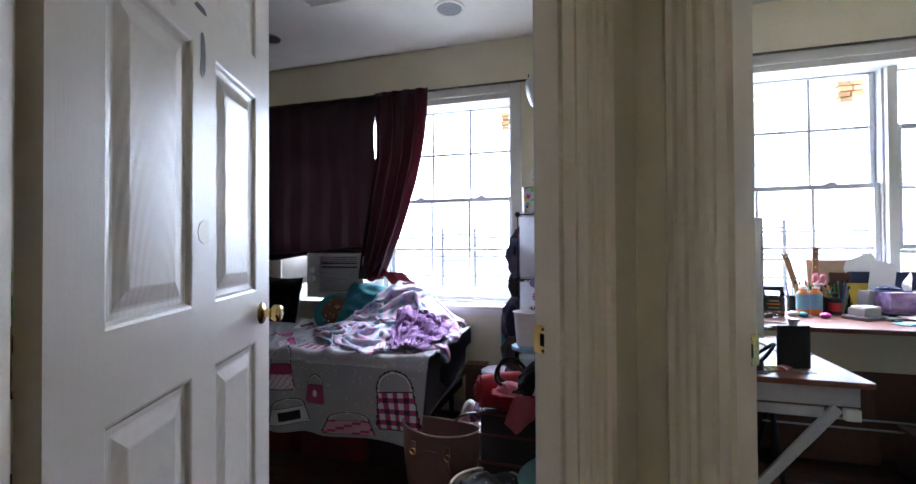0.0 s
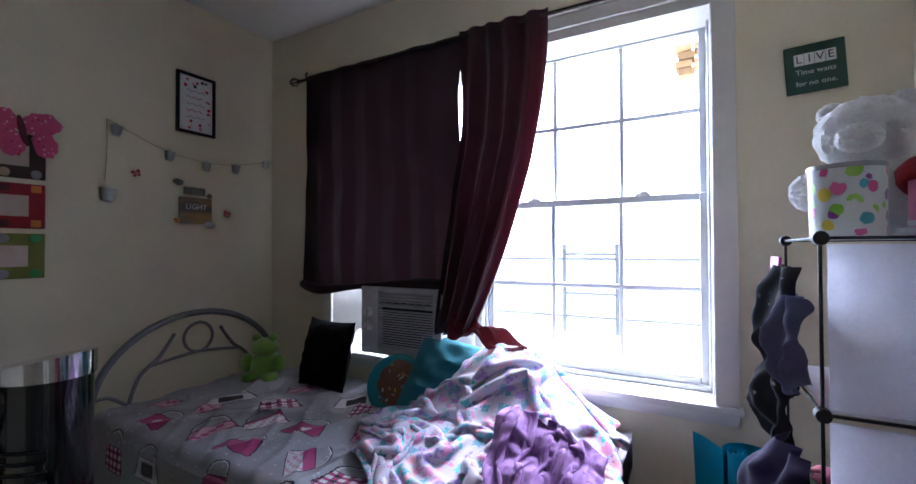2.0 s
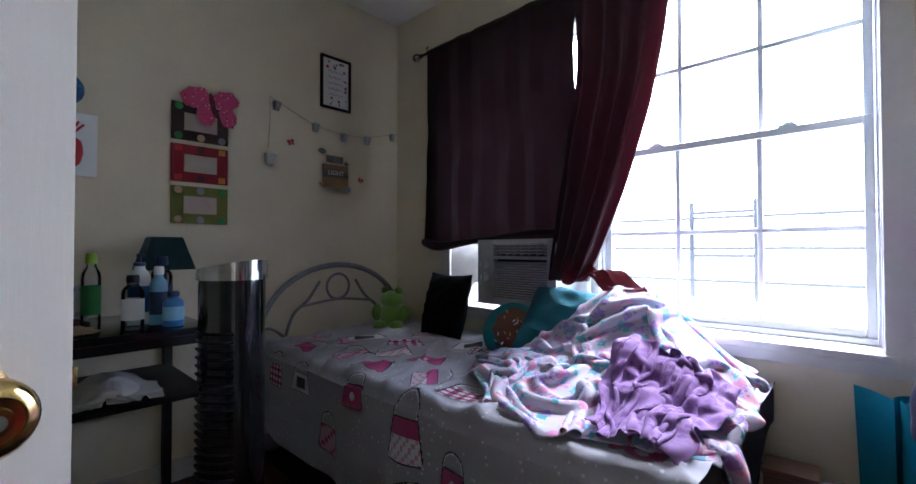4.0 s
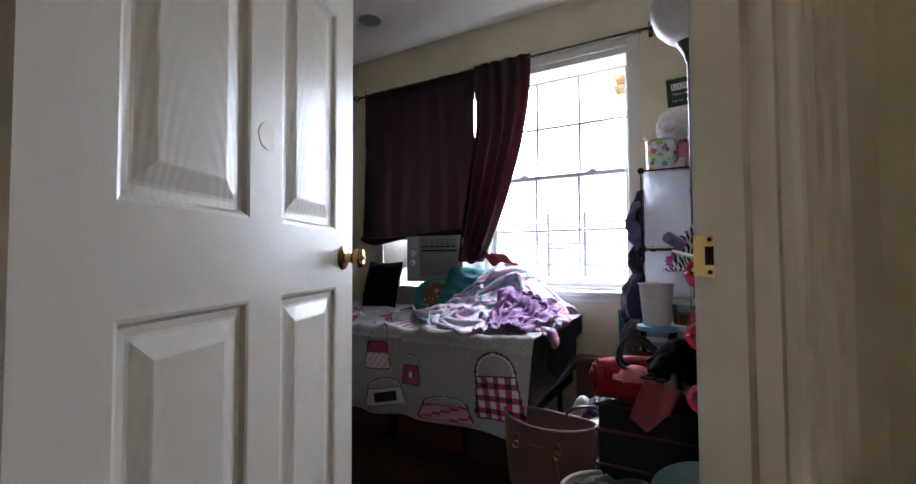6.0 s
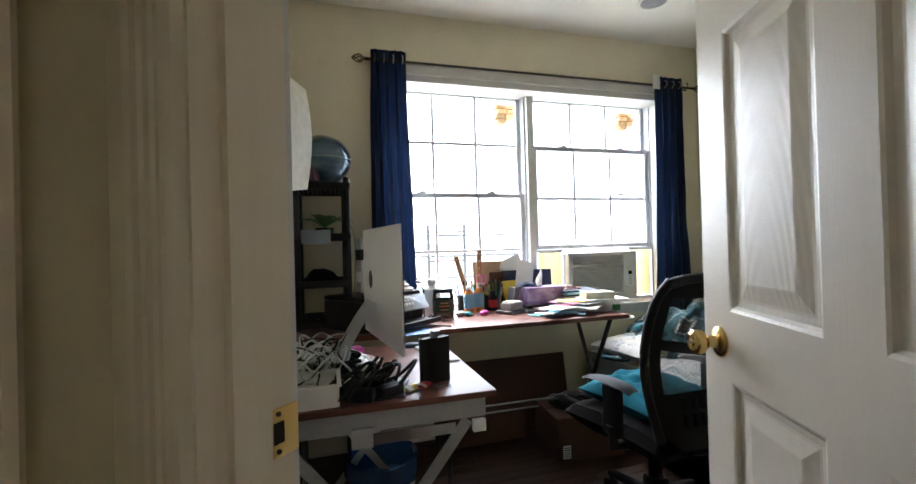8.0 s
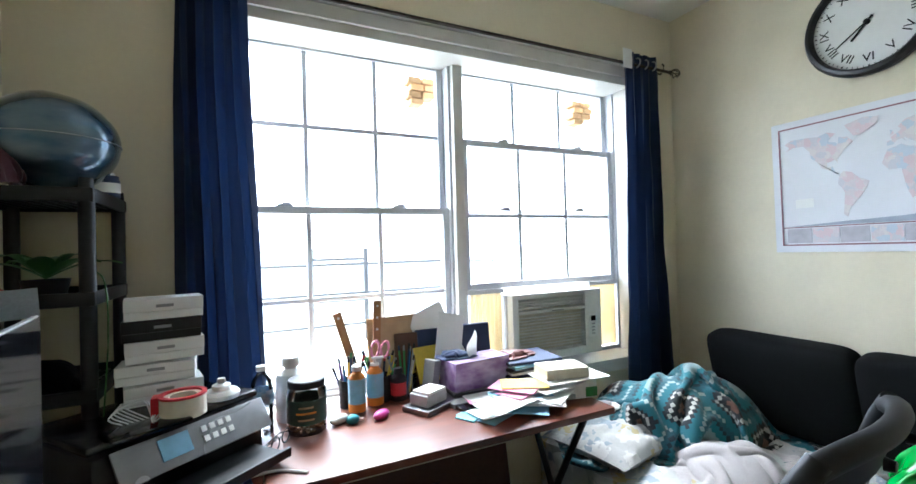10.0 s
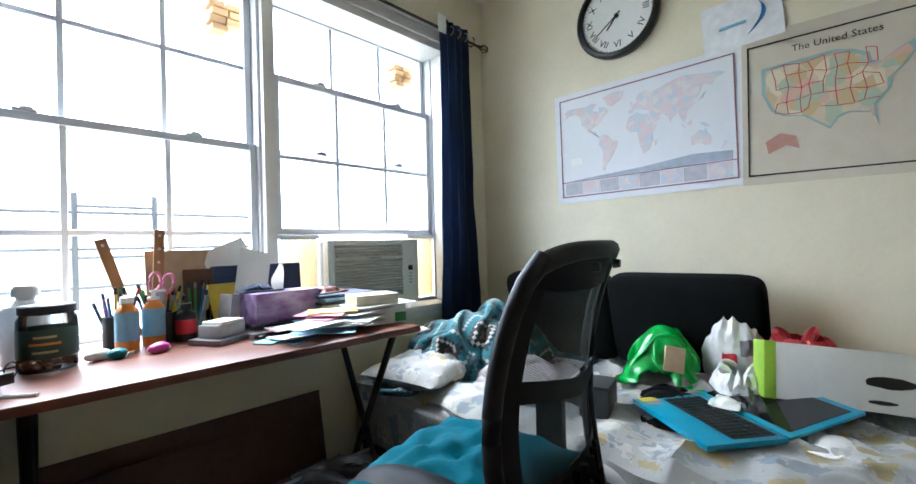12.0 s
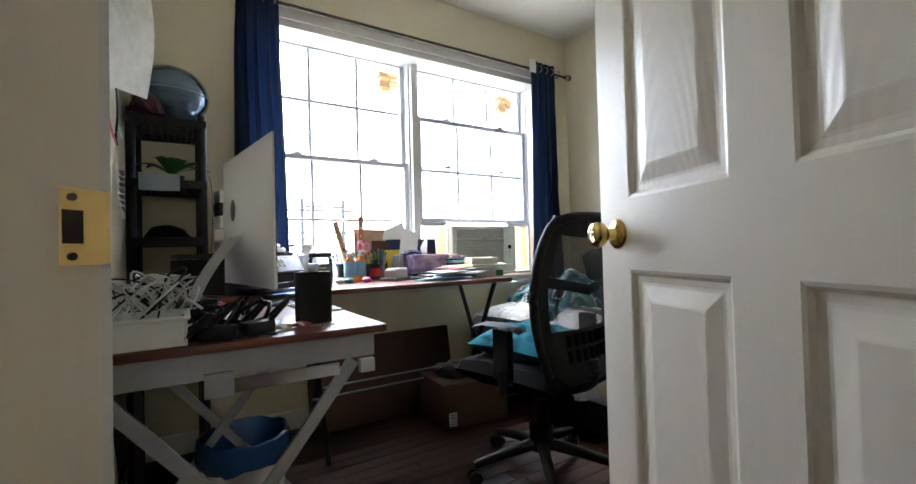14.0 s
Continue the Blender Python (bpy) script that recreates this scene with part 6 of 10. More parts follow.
pf = thing("standing_photo_frame", "white photo frame standing with its black prop to the room", "photo frame", pose(-0.025, 2.13, bz + 0.004, 80, 0, 35))
rect_frame(pf, 0.15, 0.20, 0.02, 0.014, PAPERM)
bm = B()
box(bm, -0.06, 0.06, -0.085, 0.085, 0.002, 0.008)
part("back_board", bm, PAPERM, pf)
for o in pf.children:
    o.location.y = 0.10
bm = B()
box(bm, -0.012, 0.012, 0.012, 0.16, 0.012, 0.02, 0.002, pose(0, 0.0, 0.0, 18, 0, 0))
part("prop", bm, BLACKP, pf)
bm = B()
for k in range(4):
    lathe(bm, [(0, 0), (0.028 - 0.004 * k, 0.002), (0.03 - 0.004 * k, 0.012), (0, 0.012)], (0.01 * k, 0, 0.013 * k), 16)
solo("ribbon_spool", bm, PAPERM, "stack of white ribbon rolls on top of the cubes", "ribbon", pose(-0.13, 2.11, bz))
bm = B()
box(bm, -0.04, 0.04, -0.025, 0.025, 0, 0.05, 0.003)
solo("small_black_box", bm, BLACKP, "small black box on top of the cubes", "box", pose(0.03, 2.16, bz))

# torchiere lamp
lp = thing("floor_lamp", "silver torchiere floor lamp with a white glass bowl", "floor lamp", pose(-0.075, 1.985, 0))
bm = B()
lathe(bm, [(0, 0), (0.12, 0), (0.12, 0.012), (0.03, 0.03), (0.011, 0.05)], (0, 0, 0), 30)
part("base", bm, STEEL, lp)
bm = B()
cyl(bm, (0, 0, 0.04), (0, 0, 1.74), 0.0115, seg=16)
for z in (0.62, 1.22):
    lathe(bm, [(0.0118, 0), (0.0138, 0.003), (0.0138, 0.018), (0.0118, 0.02)], (0, 0, z), 16)
part("pole", bm, SILVER, lp)
bm = B()
lathe(bm, [(0.0118, 0), (0.018, 0.01), (0.026, 0.04), (0.046, 0.075), (0.05, 0.085), (0.0, 0.085)], (0, 0, 1.73), 24)
cone = part("socket_cup", bm, SILVER, lp)
bm = B()
tube(bm, [(0.02, -0.02, 1.79), (0.05, -0.04, 1.80), (0.06, -0.05, 1.795)], 0.004, 6)
part("switch", bm, BLACKP, cone)
bm = B()
lathe(bm, [(0.045, 0), (0.085, 0.025), (0.12, 0.065), (0.138, 0.115), (0.142, 0.165), (0.138, 0.165), (0.133, 0.115), (0.115, 0.068), (0.08, 0.03), (0.04, 0.006)], (0, 0, 1.81), 36)
part("bowl_shade", bm, mat("frosted_white_glass", (0.80, 0.79, 0.77), 0.4, trans=0.3, sub=0.2), lp)

# on the wall
rf = thing("picture_frame", "silver framed red picture hung from a pin", "picture", on_east_a(1.935, 1.48))
rect_frame(rf, 0.235, 0.34, 0.026, 0.022, SILVER)
bm = B()
box(bm, -0.095, 0.095, -0.148, 0.148, 0.002, 0.008)
part("red_print", bm, mat("crimson_print", (0.30, 0.010, 0.035), 0.75, (0.20, 0.008, 0.025), 25, 0.7, spec=0.2), rf)
bm = B()
tube(bm, [(-0.06, 0.17, 0.01), (0.0, 0.225, 0.012), (0.06, 0.17, 0.01)], 0.001, 5)
part("hanging_cord", bm, PAPERM, rf)
bm = B()
lathe(bm, [(0, 0), (0.004, 0.002), (0.003, 0.012), (0.007, 0.014), (0.007, 0.018), (0, 0.019)], (0, 0.225, 0), 12)
part("push_pin", bm, LINT["red"], rf)
hk = thing("hook_plaque", "wavy-edged silver plaque with small hooks on the wall", "plaque", on_east_a(1.615, 1.462))
bm = B()
poly = []
for k in range(48):
    a = 2 * math.pi * k / 48
    c, s = math.cos(a), math.sin(a)
    r = 1 / max(abs(c) / 0.118, abs(s) / 0.135)
    w_ = 0.88 + 0.05 * math.cos(4 * a) + 0.035 * math.cos(8 * a)
    poly.append((c * r * w_ * (0.92 if abs(s) < 0.5 else 1), s * r * w_))
prism(bm, poly, 0.0, 0.014)
part("board", bm, mat("weathered_silver_wood", (0.22, 0.17, 0.16), 0.5, (0.15, 0.11, 0.10), 20, 0.7, 0.2, 60, stretch=(1, 0.2, 1), metal=0.4), hk)
for k in range(3):
    bm = B()
    x = -0.06 + 0.06 * k
    lathe(bm, [(0.013, 0), (0.013, 0.004), (0.006, 0.006), (0.006, 0.018), (0.011, 0.022), (0.011, 0.028), (0, 0.03)], (x, -0.085, 0.014), 14)
    part("hook", bm, STEEL, hk)
for y in (0.005, -0.025):
    bm = B()
    box(bm, -0.085, 0.085, y - 0.0015, y + 0.0015, 0.0142, 0.0155)
    part("script_bar", bm, PAPERM, hk)
for y in (0.06, 0.04):
    bm = B()
    tube(bm, [(-0.05 + 0.0125 * i, y + 0.012 * math.sin(i * 2.3), 0.0155) for i in range(9)], 0.001, 5)
    part("script_bar", bm, PAPERM, hk)
bm = B()
lathe(bm, [(0, 0), (0.004, 0.002), (0.003, 0.012), (0.008, 0.015), (0.008, 0.022), (0, 0.023)], (0.01, 0.14, 0), 12)
part("push_pin", bm, LINT["green"], hk)
mk = thing("face_mask", "pale blue pleated face mask hanging by its ear loop", "face mask", on_east_a(1.615, 1.235))
bm = B()
sheet(bm, lambda u, v: Vector(((u - 0.5) * 0.10 + 0.012 * math.sin(6 * v), 0.095 - 0.185 * v, 0.03 + 0.012 * math.sin(u * 9 + 2 * v) + 0.006 * (abs((u * 8) % 2 - 1)))), 32, 20, 0.0015)
part("pleated_panel", bm, cloth("mask_blue", (0.28, 0.58, 0.66), rough=0.8), mk)
for s in (0.10, -0.09):
    bm = B()
    tube(bm, bend([(-0.04, s, 0.03), (-0.01, s + (0.03 if s > 0 else -0.06), 0.018), (0.03, s, 0.03)], 6), 0.0014, 5)
    part("ear_loop", bm, PAPERM, mk)
sw = thing("light_switch", "white two-gang light switch plate, yellowed", "light switch", on_east_a(1.18, 1.30))
bm = B()
box(bm, -0.058, 0.058, -0.058, 0.058, 0, 0.007, 0.003)
part("plate", bm, WHITEP, sw)
bm = B()
box(bm, -0.034, -0.012, -0.012, 0.012, 0.006, 0.0085, 0.001)
box(bm, -0.028, -0.018, -0.006, 0.008, 0.008, 0.02, 0.001, pose(0, 0, 0, 0, 0, 0))
part("toggle", bm, WHITEP, sw)
bm = B()
box(bm, 0.008, 0.040, -0.033, 0.033, 0.006, 0.014, 0.002)
box(bm, 0.016, 0.032, 0.008, 0.02, 0.013, 0.022, 0.002)
part("slide_dimmer", bm, LINT["cream"], sw)
for x in (-0.023, 0.023):
    for y in (-0.045, 0.045):
        bm = B()
        cyl(bm, (x, y, 0.006), (x, y, 0.008), 0.003, seg=8)
        part("screw", bm, STEEL, sw)
for y, z, w_, h_, r_ in ((2.05, 1.98, 0.22, 0.17, 12), (1.56, 1.90, 0.20, 0.20, 0)):
    df = thing("dark_wall_frame", "dark framed picture high on the wall", "picture", on_east_a(y, z) @ pose(0, 0, 0, 0, 0, r_), "high pictures")
    rect_frame(df, w_, h_, 0.02, 0.02, DARKM)
    bm = B()
    box(bm, -w_ / 2 + 0.02, w_ / 2 - 0.02, -h_ / 2 + 0.02, h_ / 2 - 0.02, 0.002, 0.006)
    part("print", bm, PAPERM, df)
# the sign over the cubes
sg = thing("live_sign", "dark green wall sign with painted lettering", "sign", pose(-0.140, WY - 0.004, 1.92, 90, -3, 0))
bm = B()
box(bm, -0.080, 0.080, -0.080, 0.080, 0, 0.012, 0.002)
part("board", bm, LINT["darkgreen"], sg)
for k, ch in enumerate("LIVE"):
    bm = B()
    box(bm, -0.055 + 0.028 * k, -0.0285 + 0.028 * k, 0.012, 0.05, 0.012, 0.0135)
    part("letter_tile", bm, PAPERM, sg)
    text("letter", ch, 0.036, pose(-0.042 + 0.028 * k, 0.031, 0.0145), BLACKP, sg)
text("lettering", "Time waits", 0.024, pose(0, -0.012, 0.0135), PAPERM, sg)
text("lettering", "for no one.", 0.024, pose(0, -0.050, 0.0135), PAPERM, sg)

# floor beside the bed's foot
bm = B()
spiral = []
for k in range(90):
    a = k * 0.32
    r = 0.012 + 0.0006 * k
    spiral.append((r * math.cos(a), r * math.sin(a)))
for t in range(5):
    spiral.append((spiral[-1][0] - 0.015, spiral[-1][1] + 0.004 * (t - 7) * -1))
sheet(bm, lambda u, v: Vector((*[c * (1 + 0.18 * v) for c in spiral[min(int(u * (len(spiral) - 1) + 0.5), len(spiral) - 1)]], 0.66 * v)), len(spiral) - 1, 6, 0.005)
solo("yoga_mat", bm, BLUEP, "turquoise foam mat standing half rolled in the corner", "yoga mat", pose(-0.345, 2.73, 0.0))
wb = thing("wooden_box", "upright dark brown wooden box by the wall", "box", pose(-0.66, 2.75, 0, 0, 0, 4))
bm = B()
box(bm, -0.07, 0.07, -0.06, 0.06, 0, 0.36, 0.004)
part("body", bm, mat("walnut", (0.10, 0.045, 0.03), 0.5, (0.07, 0.03, 0.02), 30, 0.6, stretch=(1, 1, 0.2)), wb)
bm = B()
box(bm, -0.073, 0.073, -0.063, 0.063, 0.362, 0.382, 0.003)
part("lid", bm, mat("walnut_lid", (0.16, 0.075, 0.05), 0.45), wb)
tb = thing("clear_tub", "lilac translucent tub with a lid on the floor", "tub", pose(-0.50, 2.66, 0.15))
bm = B()
lathe(bm, [(0, 0), (0.08, 0), (0.10, 0.16), (0.095, 0.16), (0.076, 0.004), (0, 0.004)], (0, 0, 0.05), 26)
part("tub", bm, mat("lilac_plastic", (0.55, 0.50, 0.66), 0.3, trans=0.3), tb)
bm = B()
lathe(bm, [(0.104, 0), (0.108, 0.004), (0.10, 0.018), (0.05, 0.034), (0, 0.036)], (0, 0, 0.205), 26)
part("lid", bm, mat("lilac_lid", (0.62, 0.56, 0.70), 0.25, trans=0.3), tb)
bm = B()
box(bm, -0.1, 0.1, -0.1, 0.1, -0.15, 0.05, 0.01)
part("stand", bm, BLACKP, tb)
for i, (x, y, z, s, m_, l) in enumerate(((-0.52, 2.42, 0, (0.17, 0.15, 0.36), MULTI, "many-coloured patterned scarf heaped on the floor"), (-0.62, 2.42, 0, (0.10, 0.1, 0.34), WHITEBAG, "white plastic bag crumpled on the floor"),
                                         (-0.36, 2.38, 0, (0.13, 0.13, 0.18), cloth("black_quilted_cloth", (0.012, 0.012, 0.015), sheen=0.5, rough=0.5), "shiny black quilted jacket on the floor"), (-0.64, 2.16, 0, (0.11, 0.12, 0.27), REDC, "red garment dropped beside the bed"),
                                         (-0.60, 2.03, 0, (0.13, 0.12, 0.22), cloth("pale_grey_shirt", (0.45, 0.46, 0.48)), "pale grey shirt crumpled on the floor"), (-0.36, 2.56, 0, (0.12, 0.12, 0.2), DARKCL, "black patterned garment on the floor"),
                                         (-0.16, 2.62, 0, (0.16, 0.16, 0.5), DARKCL, "black clothes heaped behind the wire cubes"))):
    pile("clothes_heap", l, "clothes", (x, y, z), s, 0.035, 11, m_, 50 + i, nu=60, group="clothes on the floor")
p_, w_, h_ = heap((0.15, 0.19, 0.34), 0.03, 9, 34, 1.25, 0.8)
soft(solo("leather_bag", cloth_mesh(p_, w_, h_), BLEATH, "limp shiny black leather bag lying against the clothes", "bag", pose(-0.47, 2.10, 0.004, 0, 0, 25)), 0.004)
bm = B()
tube(bm, bend([(-0.60, 1.99, 0.25), (-0.55, 1.93, 0.33), (-0.47, 1.95, 0.35), (-0.43, 2.0, 0.31)], 8), 0.006, 7)
solo("bag_strap", bm, BLEATH, "thin black leather strap looped on the bag", "strap")

# taupe tote bag
tt = thing("tote_bag", "taupe leather tote bag standing open on the floor, brass fittings", "tote bag", pose(-0.625, 1.86, 0, 0, 0, -8))


def oval(r, z, sx, sy):
    return [(sx * r * math.cos(a), sy * r * math.sin(a), z) for a in [2 * math.pi * k / 40 for k in range(40)]]


bm = B()
rings = [oval(1, 0.0, 0.17, 0.085), oval(1, 0.02, 0.18, 0.092), oval(1, 0.15, 0.195, 0.10), oval(1, 0.295, 0.205, 0.105), oval(0.965, 0.295, 0.205, 0.105), oval(0.95, 0.15, 0.195, 0.10), oval(0.93, 0.012, 0.18, 0.092)]
vr = [[bm.verts.new((x, y, z + 0.018 * (x / 0.2) ** 2 * (1 if z > 0.2 else 0))) for x, y, z in r] for r in rings]
for a, b in zip(vr, vr[1:]):
    for k in range(40):
        bm.faces.new((a[k], a[(k + 1) % 40], b[(k + 1) % 40], b[k]))
bm.faces.new(vr[0][::-1]), bm.faces.new(vr[-1])
part("body", bm, LEATH, tt)
bm = B()
tube(bm, [(x * 1.004, y * 1.004, z + 0.018 * (x / 0.2) ** 2 + 0.002) for x, y, z in oval(0.985, 0.295, 0.205, 0.105)], 0.005, 8, True)
part("rim_binding", bm, mat("pale_taupe_binding", (0.30, 0.20, 0.19), 0.5), tt)
for x in (-0.09, 0.09):
    bm = B()
    box(bm, x - 0.011, x + 0.011, -0.112, -0.106, 0.20, 0.26, 0.002)
    sb = part("strap_tab", bm, LEATH, tt)
    bm = B()
    tube(bm, [(x + 0.014 * math.cos(a), -0.114, 0.215 + 0.014 * math.sin(a)) for a in [math.pi * k / 6 for k in range(12)]], 0.0025, 6, True)
    part("brass_ring", bm, BRASS, sb)
bm = B()
box(bm, -0.03, 0.03, -0.1075, -0.1055, 0.225, 0.229)
part("stamped_bar", bm, BRASS, tt)
bm = B()
tube(bm, bend([(0.09, -0.115, 0.20), (0.13, -0.125, 0.08), (0.19, -0.1, 0.05), (0.20, -0.02, 0.16), (0.195, 0.0, 0.29)], 8), 0.008, 8)
part("shoulder_strap", bm, LEATH, tt)

# hamper with black clothes, basin, red towel on a dark basket
hp = thing("laundry_hamper", "cream round hamper overflowing with black clothes", "hamper", pose(-0.32, 1.56, 0))
bm = B()
lathe(bm, [(0, 0), (0.13, 0), (0.155, 0.20), (0.160, 0.205), (0.154, 0.208), (0.128, 0.01), (0, 0.01)], (0, 0, 0), 36)
part("tub", bm, LINT["cream"], hp)
bm = B()
tube(bm, [(0.158 * math.cos(a), 0.158 * math.sin(a), 0.206) for a in [2 * math.pi * k / 36 for k in range(36)]], 0.008, 8, True)
part("rim", bm, mat("pale_rim", (0.66, 0.52, 0.44), 0.5), hp)
pile("clothes_heap", "black crumpled clothes spilling from the hamper", "clothes", (-0.31, 1.54, 0.17), (0.15, 0.15, 0.13), 0.03, 13, DARKCL, 71, nu=60)
bm = B()
lathe(bm, [(0, 0), (0.075, 0), (0.115, 0.075), (0.12, 0.078), (0.117, 0.083), (0.073, 0.006), (0, 0.006)], (0, 0, 0), 32)
solo("basin", bm, mat("pale_teal_plastic", (0.28, 0.47, 0.50), 0.35), "pale teal plastic basin tilted on the clothes", "basin", pose(-0.06, 1.50, 0.255, 8, -12, 0))
pile("clothes_heap", "pale teal cloth folded in the basin", "clothes", (-0.06, 1.50, 0.28), (0.07, 0.07, 0.07), 0.02, 14, cloth("teal_grey_cloth", (0.20, 0.36, 0.38)), 72, nu=40)
pile("clothes_heap", "dark clothes heaped under the basin", "clothes", (-0.06, 1.50, 0.0), (0.14, 0.15, 0.27), 0.02, 12, DARKCL, 75, nu=40)
bk2 = thing("woven_hamper", "dark woven hamper under a red towel", "hamper", pose(-0.20, 1.80, 0))
bm = B()
box(bm, -0.19, 0.17, -0.10, 0.10, 0, 0.46, 0.02)
part("body", bm, mat("dark_wicker", (0.010, 0.006, 0.007), 0.7, (0.004, 0.003, 0.003), 120, 0.9, 0.8, 160), bk2)
for z in (0.12, 0.24, 0.36, 0.45):
    bm = B()
    tube(bm, [(-0.194, -0.104, z), (0.174, -0.104, z), (0.174, 0.104, z), (-0.194, 0.104, z)], 0.006, 6, True)
    part("woven_band", bm, LINT["maroon"], bk2)
tw = thing("rolled_towel", "thick red towel rolled up on the hamper", "towel", pose(-0.29, 1.76, 0.54, 0, 0, 12))
bm = B()
for r, o in ((0.072, 0.0), (0.050, 0.012), (0.028, 0.02)):
    lathe(bm, [(r - 0.016, -0.12 - o), (r, -0.115 - o), (r + 0.004, 0), (r, 0.10), (r - 0.016, 0.105)], (0, 0, 0), 28, (1, 0.25, 0))
for v in bm.verts:
    v.co += Vector((noise.noise(v.co * 12), noise.noise(v.co * 12 + Vector((5, 0, 0))), noise.noise(v.co * 12 + Vector((0, 5, 0))))) * 0.012
part("roll", bm, REDC, tw)
p_, w_, h_ = heap((0.12, 0.08, 0.05), 0.02, 4, 36)
soft(part("loose_end", cloth_mesh(p_ + np.array((0.10, 0.0, -0.07)), w_, h_), REDC, tw))
pile("pink_garment", "pink crumpled garment hanging off the red towel", "clothes", (-0.25, 1.66, 0.565), (0.07, 0.06, 0.07), 0.02, 16, PINKC, 73, nu=40)
bm = B()
sheet(bm, lambda u, v: Vector((-0.05 + 0.12 * u - 0.04 * v, -0.035 * v + 0.01 * math.sin(8 * u), -0.14 * v * (1 - 0.5 * abs(u - 0.4)) + 0.01 * math.sin(5 * u + 3 * v))), 20, 20, 0.006)
solo("pink_cloth", bm, PINKC, "pale pink cloth draped over the hamper's edge", "clothes", pose(-0.18, 1.67, 0.55))
hb2 = thing("black_handbag", "slouched black handbag with thin straps on the towel", "handbag", pose(-0.12, 1.68, 0.58))
p_, w_, h_ = heap((0.11, 0.085, 0.20), 0.05, 8, 40, 1.8, 0.15)
soft(part("body", cloth_mesh(p_, w_, h_), BLACKC, hb2))
for s in (-0.04, 0.02):
    bm = B()
    tube(bm, bend([(-0.07, s, 0.08), (-0.12, s - 0.01, 0.12), (-0.17, s - 0.02, 0.10), (-0.18, s, 0.03), (-0.10, s, 0.0)], 8), 0.007, 7)
    part("strap", bm, BLEATH, hb2)
cart = thing("plastic_drawer_cart", "narrow clear plastic drawer cart with a dark top", "drawer cart", pose(-0.155, 1.955, 0))
bm = B()
box(bm, -0.12, 0.13, -0.05, 0.10, 0.0, 0.615, 0.006)
part("frame", bm, BLACKP, cart)
for k in range(3):
    bm = B()
    box(bm, -0.115, 0.125, -0.06, -0.052, 0.03 + 0.19 * k, 0.20 + 0.19 * k, 0.006)
    part("drawer_front", bm, MILKY, cart)


def tub(label, c, r0, r1, h, material, lid=None, fill=None):
    t = thing("food_tub", label, "tub", pose(*c), "tubs")
    bm = B()
    lathe(bm, [(0, 0), (r0, 0), (r0 + 0.001, 0.003), (r1, h), (r1 + 0.005, h), (r1 + 0.005, h + 0.004), (r1 - 0.003, h + 0.004), (r0 - 0.003, 0.004), (0, 0.004)], (0, 0, 0), 28)
    part("cup", bm, material, t)
    if fill:
        bm = B()
        lathe(bm, [(0, 0.005), (r0 - 0.005, 0.005), (r0 + (r1 - r0) * 0.5 - 0.005, h * 0.5), (0, h * 0.5)], (0, 0, 0), 20)
        part("contents", bm, fill, t)
    if lid:
        bm = B()
        lathe(bm, [(r1 + 0.006, h - 0.008), (r1 + 0.009, h - 0.006), (r1 + 0.008, h + 0.008), (0, h + 0.009)], (0, 0, 0), 28)
        part("lid", bm, lid, t)
    return t


tub("tall white plastic tub standing on another tub", (-0.205, 1.875, 0.720), 0.046, 0.060, 0.150, MILKY)
tub("clear tub with a blue lid", (-0.205, 1.875, 0.62), 0.055, 0.062, 0.088, CLEARP, LINT["skyblue"], PAPERM)
tub("clear tub of brown food with a lid", (-0.105, 1.93, 0.72), 0.046, 0.055, 0.085, CLEARP, MILKY, LINT["orange"])
tub("clear tub of brown food", (-0.105, 1.93, 0.62), 0.048, 0.056, 0.09, CLEARP, MILKY, LINT["brown"])
tub("small red lidded jar", (-0.10, 1.835, 0.47), 0.035, 0.04, 0.17, CLEARP, LINT["red"], LINT["cream"])

# stacked pink bins
def lattice(xs, zs, m, thick=0.004, seed=0):
    """A moulded grid: bars between xs pairs and zs pairs, holes elsewhere, one piece."""
    bm = B()
    vs = {}

    def vert(i, j):
        if (i, j) not in vs:
            vs[i, j] = bm.verts.new(m @ Vector((xs[i], 0, zs[j])))
        return vs[i, j]
    fs = [bm.faces.new((vert(i, j), vert(i + 1, j), vert(i + 1, j + 1), vert(i, j + 1))) for i in range(len(xs) - 1) for j in range(len(zs) - 1) if i % 2 == 0 or j % 2 == 0]
    bmesh.ops.solidify(bm, geom=fs, thickness=thick)
    return bm


def bars(a, b, n, t):
    """Edges of n + 1 bars of width t spread from a to b."""
    out = []
    for k in range(n + 1):
        c = a + t / 2 + (b - a - t) * k / n
        out += [c - t / 2, c + t / 2]
    return out


